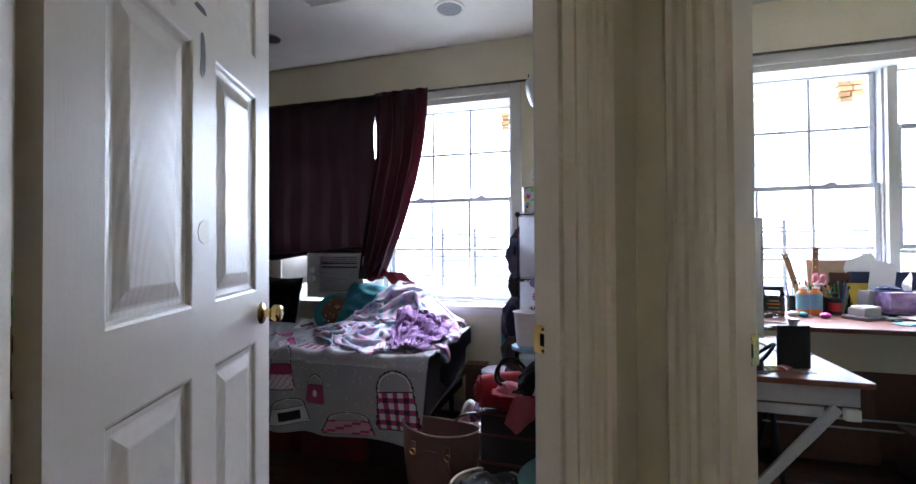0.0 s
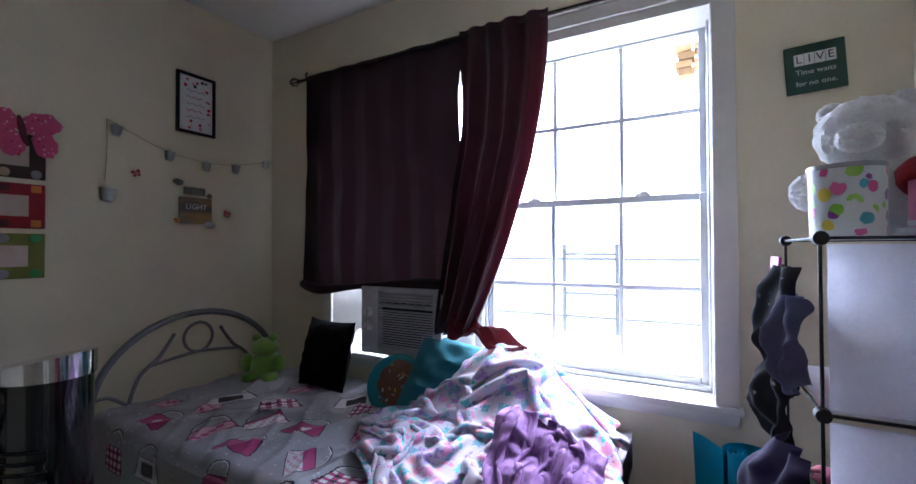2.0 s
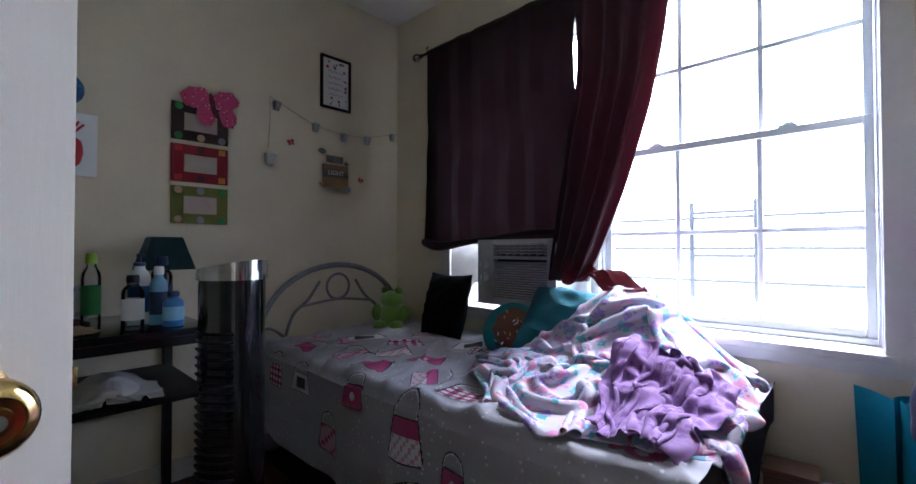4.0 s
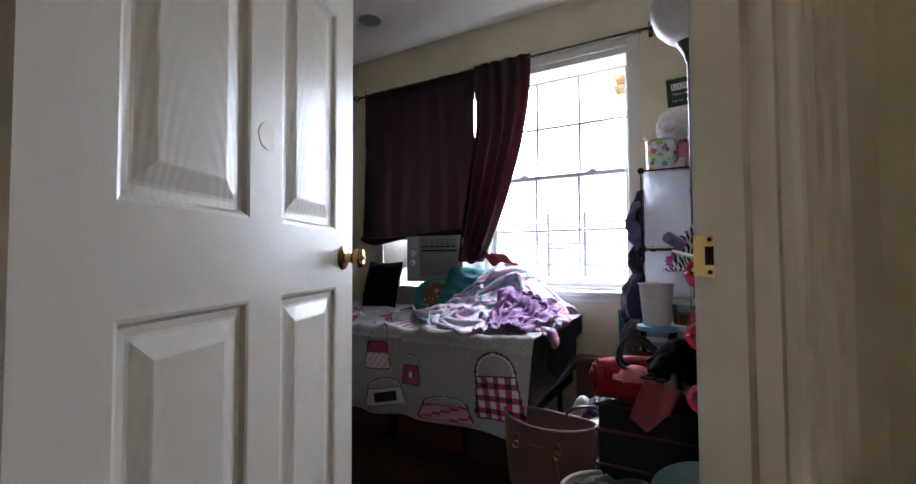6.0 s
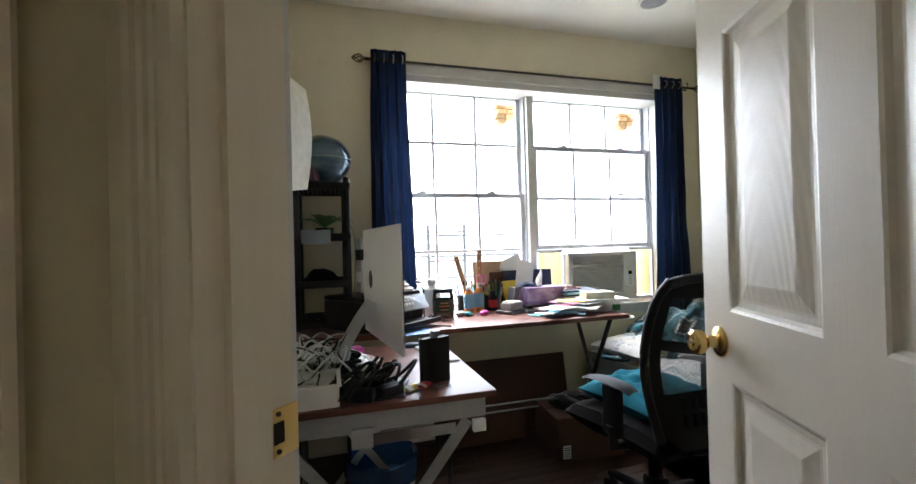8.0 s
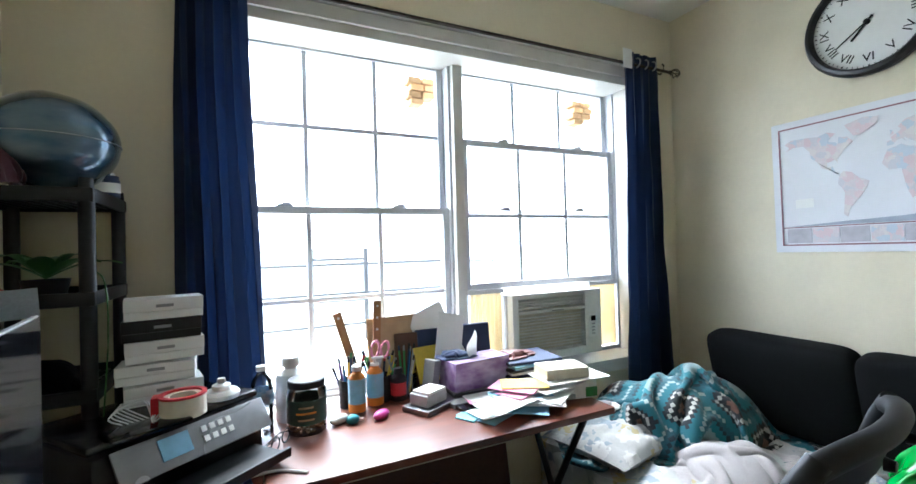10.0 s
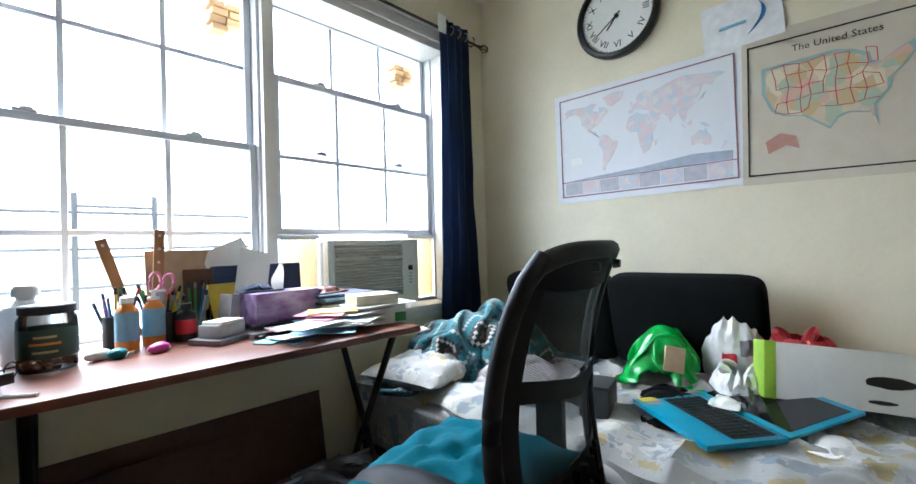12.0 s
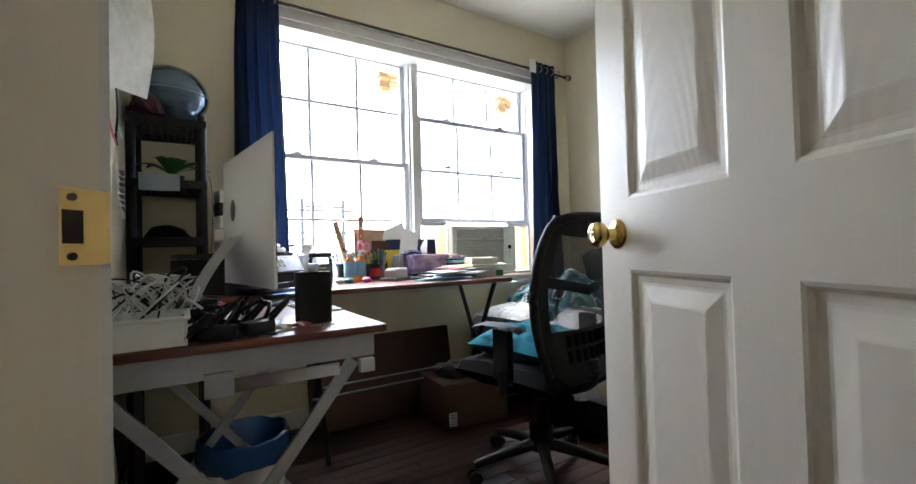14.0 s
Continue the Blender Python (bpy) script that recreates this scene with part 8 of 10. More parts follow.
cbx = thing("cardboard_box", "closed brown shipping box on the floor under the desk", "box", pose(1.585, 2.34, 0, 0, 0, -4))
bm = B()
box(bm, 0, 0.40, 0, 0.32, 0, 0.235, 0.004)
part("carton", bm, CARD, cbx)
bm = B()
box(bm, 0.0, 0.40, 0.0, 0.155, 0.236, 0.240, 0.001, seg=1)
part("flap", bm, CARD, cbx)
bm = B()
box(bm, 0.0, 0.40, 0.165, 0.32, 0.236, 0.240, 0.001, seg=1)
part("flap", bm, CARD, cbx)
bm = B()
box(bm, 0.03, 0.075, -0.0025, -0.0005, 0.02, 0.09)
lb = part("shipping_label", bm, PAPERM, cbx)
for k in range(5):
    bm = B()
    box(bm, 0.035, 0.07, -0.0035, -0.0025, 0.028 + 0.012 * k, 0.033 + 0.012 * k)
    part("label_bar", bm, BLACKP, lb)
for x, y, r in ((1.70, 2.45, 25), (1.80, 2.50, 60)):
    bm = B()
    blob(bm, (0, 0, 0.035), (0.05, 0.12, 0.04), 0.25, 3, 3, int(x * 10), floor=0.0)
    solo("shoe", bm, BLEATH, "black shoe lying on the shipping box", "shoe", pose(x, y, 0.241, 0, 0, r), "shoes")

# corner shelf rack ----------------------------------------------------
sh = thing("shelf_rack", "black plastic lattice shelf rack in the corner", "shelf rack", pose(0.245, 2.50, 0))
SW, SD = 0.285, 0.34
for k, z in enumerate((0.80, 1.00, 1.24, 1.50)):
    bm = B()
    box(bm, 0, SW, 0, 0.014, z, z + 0.035, 0.003)
    box(bm, 0, SW, SD - 0.014, SD, z, z + 0.035, 0.003)
    box(bm, 0, 0.014, 0.014, SD - 0.014, z, z + 0.035, 0.003)
    box(bm, SW - 0.014, SW, 0.014, SD - 0.014, z, z + 0.035, 0.003)
    for i in range(1, 12):
        x = SW * i / 12
        box(bm, x - 0.003, x + 0.003, 0.014, SD - 0.014, z + 0.008, z + 0.016)
    for i in range(1, 10):
        y = SD * i / 10
        box(bm, 0.014, SW - 0.014, y - 0.003, y + 0.003, z + 0.009, z + 0.015)
    part("lattice_shelf", bm, BLACKP, sh)
for x in (0.018, SW - 0.018):
    for y in (0.018, SD - 0.018):
        bm = B()
        lathe(bm, [(0.018, 0), (0.018, 1.50), (0.015, 1.56), (0, 1.56)], (x, y, 0.0), 14)
        part("post", bm, BLACKP, sh)
bl = thing("exercise_ball", "dark blue marbled foil globe balloon resting on the shelf rack", "ball", pose(0.40, 2.68, 1.540))
bm = blob(B(), (0, 0, 0.135), (0.150, 0.150, 0.135), 0.02, 2, 4)
part("skin", bm, mat("blue_marbled_foil", (0.03, 0.09, 0.16), 0.14, (0.30, 0.36, 0.38), 9, 0.55, stretch=(1, 1, 2.5), metal=0.5, coat=0.5), bl)
bm = B()
tube(bm, [(0.151 * math.cos(a), 0.151 * math.sin(a), 0.135) for a in [2 * math.pi * k / 40 for k in range(40)]], 0.0015, 5, True)
part("seam", bm, LINT["grey"], bl)
pile("dark_cap", "maroon knitted hat lying on the shelf rack", "hat", (0.315, 2.56, 1.538), (0.075, 0.075, 0.15), 0.02, 13, cloth("maroon_knit", (0.05, 0.012, 0.018)), 131, nu=40)
bottle("blue and white tub on the shelf rack", (0.50, 2.76, 1.537), 0.032, 0.075, LINT["navy"], "cap", WHITEP, "small_tub", 0.9, (PAPERM,))
pp = thing("potted_plant", "small green leafy plant in a dark pot on the shelf", "plant", pose(0.40, 2.62, 1.257))
bm = B()
lathe(bm, [(0, 0), (0.04, 0), (0.05, 0.05), (0.046, 0.05), (0.038, 0.01), (0, 0.01)], (0, 0, 0), 20)
part("pot", bm, BLACKP, pp)
for k in range(11):
    a = k * 2.4
    L = 0.10 + 0.03 * (k % 3)
    bm = B()
    sheet(bm, lambda u, v: Vector((math.cos(a) * L * u - math.sin(a) * 0.024 * (v - 0.5) * 2 * math.sin(math.pi * min(1, u * 1.05)) ** 0.8, math.sin(a) * L * u + math.cos(a) * 0.024 * (v - 0.5) * 2 * math.sin(math.pi * min(1, u * 1.05)) ** 0.8, 0.05 + 0.07 * math.sin(2.2 * u) * (0.6 + 0.1 * (k % 4)) + 0.008 * abs(v - 0.5))), 10, 4)
    part("leaf", bm, mat("green_leaf", (0.05, 0.16, 0.03), 0.4, (0.03, 0.10, 0.02), 30, 0.6) if k == 0 else bpy.data.materials["green_leaf"], pp)
bm = B()
tube(bm, bend([(0.10, -0.03, 0.07), (0.14, -0.08, 0.04), (0.15, -0.10, -0.10), (0.14, -0.11, -0.30)], 6), 0.002, 5)
part("trailing_stem", bm, bpy.data.materials["green_leaf"], pp)
bm = B()
sheet(bm, lambda u, v: Vector(((u - 0.5) * 0.14, -0.02 * math.sin(math.pi * u), 0.06 - 0.07 * v)), 16, 8, 0.002)
solo("face_mask", bm, cloth("white_mask", (0.6, 0.66, 0.7)), "white face mask hanging over the shelf edge", "face mask", pose(0.36, 2.485, 1.235, 10, 0, 0))
pile("shelf_clutter", "red tinsel lying on the shelf", "clutter", (0.30, 2.60, 1.258), (0.05, 0.07, 0.06), 0.03, 25, LINT["red"], 133, nu=30)
pile("shelf_clutter", "dark hat lying on the shelf", "hat", (0.38, 2.64, 1.018), (0.10, 0.11, 0.11), 0.02, 12, BLACKC, 134, nu=40)
pile("shelf_clutter", "clear plastic wrapping on the shelf", "wrapping", (0.44, 2.60, 0.818), (0.08, 0.09, 0.11), 0.03, 20, CLEARP, 135, nu=30)

# left wall papers -----------------------------------------------------
XB = BX0 + 0.004


def on_west_b(y, z, r=0):
    return pose(XB, y, z, 90, 0, 90) @ pose(0, 0, 0, 0, 0, r)


for y, z, w_, h_, m_, r_, l in ((1.86, 1.60, 0.30, 0.34, PAPERM, -6, "white poster pinned to the wall"), (2.30, 1.45, 0.10, 0.14, PAPERM, 8, "white card on the wall"), (2.12, 1.38, 0.06, 0.12, LINT["red"], 12, "red and white card on the wall"), (2.32, 1.19, 0.09, 0.20, PAPERM, -5, "printed sheet taped to the wall")):
    bm = B()
    sheet(bm, lambda u, v: Vector(((u - 0.5) * w_, (v - 0.5) * h_, 0.003 + 0.02 * (1 - v) ** 2 + 0.004 * math.sin(4 * u))), 10, 10, 0.0012)
    pn = solo("wall_paper_sheet", bm, m_, l, "paper", on_west_b(y, z, r_), "papers on the wall")
    if h_ == 0.20:
        for k in range(7):
            bm = B()
            box(bm, -0.034, 0.03 - 0.006 * (k % 3), 0.07 - 0.022 * k, 0.074 - 0.022 * k, 0.012, 0.026)
            part("text_bar", bm, LINT["grey"], pn)
for dy, col in ((0, "magenta"), (0.05, "lime")):
    bm = blob(B(), (0, 0, 0), (0.028, 0.028, 0.05), 0.4, 9, 4, 3)
    solo("pompom", bm, LINT[col], "bright yarn pompom hanging on the wall", "pompom", pose(BX0 + 0.035, 2.12 + dy, 1.66), "pompoms")
bm = B()
tube(bm, bend([(BX0 + 0.012, 2.22, 1.62), (BX0 + 0.02, 2.24, 1.48), (BX0 + 0.012, 2.26, 1.38), (BX0 + 0.02, 2.20, 1.34)], 8), 0.004, 6)
solo("wall_wire", bm, BLACKP, "black cord hanging on the wall", "cord")

bm = B()
sheet(bm, lambda u, v: Vector((BX0 + 0.01 + 0.11 * u + 0.02 * math.sin(3 * v), 1.62 + 0.29 * u, 1.37 + 0.42 * v + 0.05 * u * (1 - v))), 12, 12, 0.004)
solo("paper_bag", bm, LINT["cream"], "large cream paper bag hanging out from the wall", "paper bag")

# printer and boxes on the desk ---------------------------------------
pn = thing("printer", "black inkjet printer with a silver control panel", "printer", pose(0.66, 2.52, DZ, 0, 0, 38))
bm = B()
box(bm, -0.22, 0.20, -0.14, 0.16, 0.004, 0.15, 0.012)
part("body", bm, BLACKP, pn)
bm = B()
box(bm, -0.22, 0.20, -0.12, 0.16, 0.152, 0.172, 0.008)
part("scanner_lid", bm, mat("satin_black", (0.012, 0.012, 0.013), 0.25), pn)
bm = B()
box(bm, -0.19, 0.19, -0.005, 0.005, -0.042, 0.042, 0.004, pose(0, -0.165, 0.118, -32, 0, 0))
cp = part("control_panel", bm, mat("silver_panel", (0.30, 0.31, 0.33), 0.25, metal=0.4), pn)
bm = B()
box(bm, -0.10, -0.03, -0.008, -0.004, -0.02, 0.03, 0.001, pose(0, -0.165, 0.118, -32, 0, 0))
part("display", bm, LINT["skyblue"], cp)
for k in range(8):
    bm = B()
    x = 0.0 + 0.022 * (k % 4)
    box(bm, x, x + 0.014, -0.009, -0.004, -0.015 + 0.025 * (k // 4), 0.0 + 0.025 * (k // 4), 0.001, pose(0, -0.165, 0.118, -32, 0, 0))
    part("button", bm, PAPERM, cp)
bm = B()
box(bm, -0.17, 0.17, -0.28, -0.14, 0.02, 0.03, 0.003)
box(bm, -0.17, 0.17, -0.285, -0.275, 0.02, 0.045, 0.003)
part("paper_tray", bm, BLACKP, pn)
bz0 = DZ + 0.173
for k, (col, dx, rr, h_) in enumerate((("white", 0.0, 4, 0.052), ("white", -0.012, -6, 0.050), ("white", 0.004, 3, 0.055), ("black", 0.0, 0, 0.056), ("white", 0.004, 2, 0.056))):
    bx2 = thing("phone_box", "white gadget box in a neat stack on the printer" if col == "white" else "black gadget box in the stack on the printer", "gadget box", pose(0.655 + dx, 2.60, bz0 + 0.0565 * k, 0, 0, 8 + rr), "stacked gadget boxes")
    m_ = PAPERM if col == "white" else BLACKP
    bm = B()
    box(bm, -0.09, 0.09, -0.05, 0.05, 0, 0.022, 0.002)
    part("tray", bm, m_, bx2)
    bm = B()
    box(bm, -0.091, 0.091, -0.051, 0.051, 0.0225, h_, 0.002)
    ld = part("lid", bm, m_, bx2)
    bm = B()
    box(bm, -0.02, 0.02, -0.0522, -0.0512, 0.032, 0.040)
    part("name_bar", bm, LINT["grey"], ld)
    bm = B()
    blob(bm, (0.0915, 0, 0.036), (0.0008, 0.008, 0.009), 0, 1, 2)
    part("emblem", bm, LINT["grey"] if k else LINT["red"], ld)
tp = thing("tape_roll", "wide roll of clear packing tape with a red dispenser", "tape roll", pose(0.72, 2.42, bz0))
bm = B()
lathe(bm, [(0.030, 0), (0.052, 0), (0.052, 0.048), (0.030, 0.048), (0.030, 0)], (0, 0, 0), 32)
part("roll", bm, LINT["cream"], tp)
bm = B()
lathe(bm, [(0.042, 0.0485), (0.053, 0.0485), (0.053, 0.054), (0.042, 0.054), (0.042, 0.0485)], (0, 0, 0), 32)
box(bm, -0.065, -0.045, -0.02, 0.02, 0.0, 0.054, 0.003)
part("dispenser", bm, LINT["red"], tp)
wc = thing("charging_stand", "white round charging puck on the printer", "charger", pose(0.80, 2.52, bz0))
bm = B()
lathe(bm, [(0, 0), (0.045, 0), (0.047, 0.012), (0.04, 0.02), (0, 0.022)], (0, 0, 0), 26)
part("base", bm, WHITEP, wc)
bm = B()
lathe(bm, [(0.022, 0), (0.024, 0.012), (0.012, 0.018), (0.010, 0.03), (0, 0.031)], (0, 0, 0.022), 20)
part("top_dial", bm, WHITEP, wc)
for k in range(6):
    bm = B()
    tube(bm, bend([(0.60 + 0.012 * k, 2.40, bz0 + 0.004), (0.58, 2.38 + 0.02 * k, bz0 + 0.03), (0.63 + 0.01 * k, 2.44, bz0 + 0.045 - 0.005 * k), (0.66, 2.40 - 0.01 * k, bz0 + 0.004)], 7), 0.0018, 5)
    solo("earphone_cable", bm, WCAB, "thin white cable coiled on the printer", "cable", group="coiled cables")
bm = B()
box(bm, -0.08, 0.08, -0.045, 0.045, 0, 0.008, 0.003)
solo("black_tablet", bm, SCREEN, "black phone case lying on the printer with a red pen", "phone", pose(0.655, 2.36, bz0, 0, 0, 30))
bm = B()
tube(bm, bend([(1.00, 2.32, DZ + 0.004), (0.92, 2.37, DZ + 0.004), (0.80, 2.35, DZ + 0.004), (0.70, 2.30, DZ + 0.004)], 8), 0.004, 6)
solo("white_cable", bm, WCAB, "white cable with a metal plug on the desk", "cable")

# things on the long desk ---------------------------------------------
bt = thing("water_bottle", "clear plastic water bottle with a blue label", "bottle", pose(0.905, 2.66, DZ))
bm = B()
prof = [(0, 0), (0.033, 0)] + [(0.034 - 0.002 * (k % 2), 0.01 + 0.012 * k) for k in range(12)] + [(0.030, 0.165), (0.016, 0.185), (0.0135, 0.19), (0.0135, 0.198)]
lathe(bm, prof, (0, 0, 0), 24)
part("bottle_body", bm, CLEARP, bt)
bm = B()
lathe(bm, [(0.0352, 0.095), (0.0354, 0.096), (0.0354, 0.138), (0.0352, 0.139)], (0, 0, 0), 24)
part("label_band", bm, mat("blue_water_label", (0.20, 0.40, 0.65), 0.4, (0.65, 0.70, 0.75), 40, 0.8), bt)
bm = B()
lathe(bm, [(0.0155, 0.197), (0.0155, 0.212), (0, 0.213)], (0, 0, 0), 18)
part("cap", bm, WHITEP, bt)
jr = thing("almond_jar", "clear jar of almonds with a dark green label", "jar", pose(1.035, 2.615, DZ))
bm = B()
lathe(bm, [(0, 0), (0.056, 0), (0.060, 0.006), (0.060, 0.128), (0.052, 0.143), (0.052, 0.15)], (0, 0, 0), 34)
part("jar_body", bm, CLEARP, jr)
bm = B()
lathe(bm, [(0.0608, 0.034), (0.0612, 0.036), (0.0612, 0.105), (0.0608, 0.107)], (0, 0, 0), 34)
lab_ = part("label_band", bm, mat("jar_label", (0.02, 0.06, 0.045), 0.5), jr)
for z, w_ in ((0.085, 0.022), (0.068, 0.03), (0.048, 0.024)):
    bm = B()
    sheet(bm, lambda u, v: Vector((0.0618 * math.sin((u - 0.5) * w_ / 0.03 - 0.15), -0.0618 * math.cos((u - 0.5) * w_ / 0.03 - 0.15), z + 0.006 * v)), 10, 1)
    part("label_bar", bm, LINT["orange"] if w_ == 0.03 else LINT["tan"], lab_)
bm = B()
lathe(bm, [(0.055, 0.142), (0.057, 0.144), (0.057, 0.162), (0.054, 0.165), (0, 0.166)], (0, 0, 0), 34)
part("lid", bm, BLACKP, jr)
bm = B()
rnd = random.Random(5)
for k in range(90):
    a, r = rnd.random() * 6.283, 0.05 * math.sqrt(rnd.random())
    blob(bm, (r * math.cos(a), r * math.sin(a), 0.008 + 0.022 * rnd.random()), (0.010, 0.006, 0.005), 0, 1, 1, m=pose(0, 0, 0, rnd.random() * 90, 0, rnd.random() * 180).to_3x3())
tagged(part("almonds", bm, mat("almond_skin", (0.22, 0.09, 0.035), 0.7, island=0.3), jr), kind="stuff")
bottle("white round-shouldered plastic jug behind the jar", (1.00, 2.745, DZ), 0.05, 0.21, MILKY, "cap", WHITEP, "plastic_jug", 0.4)
for x, y, cap in ((1.215, 2.70, "cone"), (1.29, 2.735, "pump")):
    bo = bottle("orange and blue squeeze bottle with a white cap", (x, y, DZ), 0.031, 0.165, LINT["orange"], cap, WHITEP, "squeeze_bottle", 0.5, (LINT["skyblue"],))
    bm = B()
    lathe(bm, [(0.0312, 0.094), (0.0318, 0.096), (0.0318, 0.112), (0.029, 0.118)], (0, 0, 0), 20)
    part("blue_shoulder", bm, LINT["skyblue"], bo)
ik = bottle("small black ink bottle with a red band", (1.38, 2.735, DZ), 0.030, 0.12, BLACKP, "cap", BLACKP, "ink_bottle", 0.5, (LINT["red"],))
for x, y, col, r in ((1.135, 2.615, "cream", 30), (1.175, 2.59, "teal", 10), (1.27, 2.585, "magenta", 35)):
    hl = thing("highlighter_pot", "small %s oval correction tape case on the desk" % {"cream": "white", "teal": "turquoise", "magenta": "magenta"}[col], "correction tape", pose(x, y, DZ, 0, 0, r), "desk oddments")
    bm = blob(B(), (0, 0, 0.014), (0.034 if col != "teal" else 0.022, 0.02, 0.016), 0.06, 2, 3, 2, floor=0.0)
    part("shell", bm, LINT[col] if col != "cream" else WHITEP, hl)
    bm = B()
    box(bm, 0.022, 0.038, -0.005, 0.005, 0.004, 0.012, 0.002)
    part("tip", bm, WHITEP, hl)
gl = thing("eyeglasses", "folded black eyeglasses on the desk", "eyeglasses", pose(0.95, 2.52, DZ, 0, 0, 60))
for s in (-1, 1):
    bm = B()
    tube(bm, [(s * 0.032 + 0.024 * math.cos(a), 0, 0.022 + 0.019 * math.sin(a)) for a in [2 * math.pi * k / 22 for k in range(22)]], 0.0022, 6, True)
    rm = part("rim", bm, BLACKP, gl)
    bm = B()
    tube(bm, [(s * 0.056, 0.0, 0.026), (s * 0.05, 0.03, 0.02), (-s * 0.03, 0.035 + 0.006 * s, 0.008)], 0.002, 6)
    part("temple", bm, BLACKP, gl)
bm = B()
tube(bm, [(-0.009, 0, 0.026), (0, 0, 0.03), (0.009, 0, 0.026)], 0.002, 6)
part("bridge", bm, BLACKP, gl)
# pen pots with pens, scissors, rulers
pens = random.Random(9)
for x, y, r, h_, mt in ((1.20, 2.79, 0.035, 0.10, BLACKP), (1.42, 2.80, 0.045, 0.09, CLEARP), (1.32, 2.80, 0.04, 0.095, BLACKP)):
    pt = thing("pen_pot", "desk pot crammed with pens and pencils", "pen pot", pose(x, y - 0.03, DZ), "pen pots")
    bm = B()
    lathe(bm, [(0, 0), (r, 0), (r + 0.002, h_), (r - 0.001, h_), (r - 0.003, 0.004), (0, 0.004)], (0, 0, 0), 22)
    part("pot", bm, mt, pt)
    for k in range(11):
        a, q = pens.random() * 6.28, r * 0.7 * pens.random()
        tip = (1.5 * r * math.cos(a), 1.0 * r * math.sin(a), 0.12 + 0.05 * pens.random())
        pe = thing("pen", "pen standing in a desk pot", "pen", pose(x, y - 0.03, DZ + 0.005), "pens")
        bm = B()
        cyl(bm, (q * math.cos(a), q * math.sin(a), 0), tip, 0.0042, seg=8)
        part("barrel", bm, LINT[pens.choice(["navy", "blue", "red", "grey", "green", "purple", "yellow", "orange"])], pe)
        bm = B()
        d = Vector(tip) - Vector((q * math.cos(a), q * math.sin(a), 0))
        cyl(bm, Vector(tip) - d * 0.02, Vector(tip) + d * 0.10, 0.0048, 0.004, 8)
        part("pen_cap", bm, LINT[pens.choice(["navy", "red", "grey", "green"])] if k % 2 else BLACKP, pe)
sc = thing("scissors", "pink handled scissors standing in a pot", "scissors", pose(1.30, 2.75, DZ + 0.08, 0, 10, 20))
for s in (-1, 1):
    bm = B()
    tube(bm, [(s * 0.022 + 0.018 * math.cos(a), 0, 0.115 + 0.03 * math.sin(a)) for a in [2 * math.pi * k / 18 for k in range(18)]], 0.005, 7, True)
    part("finger_loop", bm, LINT["pink"], sc)
    bm = B()
    box(bm, -0.006, 0.006, -0.001, 0.001, -0.07, 0.085, 0, pose(0, 0.002 * s, 0, 0, 6 * s, 0))
    part("blade", bm, STEEL, sc)
for x, ry, h_ in ((1.26, -16, 0.33), (1.31, 4, 0.35)):
    rl = thing("wooden_ruler", "brown wooden ruler with drilled holes standing on end", "ruler", pose(x, 2.80, DZ + 0.02, -3, ry, 12), "rulers")
    bm = B()
    box(bm, -0.016, 0.016, -0.003, 0.003, 0, h_, 0.001)
    part("strip", bm, WOODR, rl)
    for k in range(4 if ry > 0 else 1):
        bm = B()
        cyl(bm, (0, -0.0036, h_ - 0.02 - 0.045 * k), (0, 0.0036, h_ - 0.02 - 0.045 * k), 0.005, seg=12)
        part("hole", bm, PAPERM, rl)


def slab(name, label, cat, x, y, z, w_, d_, h_, rz, m_, tilt=0.0, group="", ry=0.0):
    bm = B()
    box(bm, -w_ / 2, w_ / 2, -d_ / 2, d_ / 2, 0, h_, min(0.002, h_ / 3), seg=1)
    return solo(name, bm, m_, label, cat, pose(x, y, z, tilt, ry, rz), group)


slab("envelope", "large tan envelope leaning against the window", "envelope", 1.42, 2.82, DZ, 0.26, 0.006, 0.30, 6, LINT["tan"], -6)
slab("carton_card", "brown cardboard packet with a printed mark", "packet", 1.45, 2.80, DZ, 0.11, 0.02, 0.23, -6, CARD, -8)
slab("binder", "navy blue binder standing by the window", "binder", 1.66, 2.82, DZ, 0.34, 0.045, 0.235, 2, LINT["navy"], -5)
slab("document", "white letter leaning in the papers", "letter", 1.60, 2.77, DZ + 0.08, 0.13, 0.003, 0.22, 8, PAPERM, -10, "papers", 14)
slab("document", "white letter leaning in the papers", "letter", 1.63, 2.79, DZ + 0.08, 0.16, 0.003, 0.26, -5, PAPERM, -12, "papers", -24)
slab("sticky_pad", "yellow-green folded note standing among the papers", "note", 1.53, 2.755, DZ + 0.04, 0.12, 0.01, 0.14, 10, LINT["yellow"], -20)
slab("grey_box", "small dark grey device standing on end", "device", 1.49, 2.70, DZ, 0.035, 0.06, 0.14, 20, LINT["grey"], 0, "", 10)
ts = thing("tissue_box", "purple marbled tissue box with a white tissue pulled up", "tissue box", pose(1.67, 2.66, DZ + 0.035, 0, 0, 6))
bm = B()
box(bm, -0.125, 0.125, -0.06, 0.06, 0, 0.105, 0.003)
part("carton", bm, mat("purple_marbling", (0.16, 0.06, 0.24), 0.5, (0.50, 0.42, 0.60), 22, 0.9, stretch=(0.5, 1, 1)), ts)
bm = B()
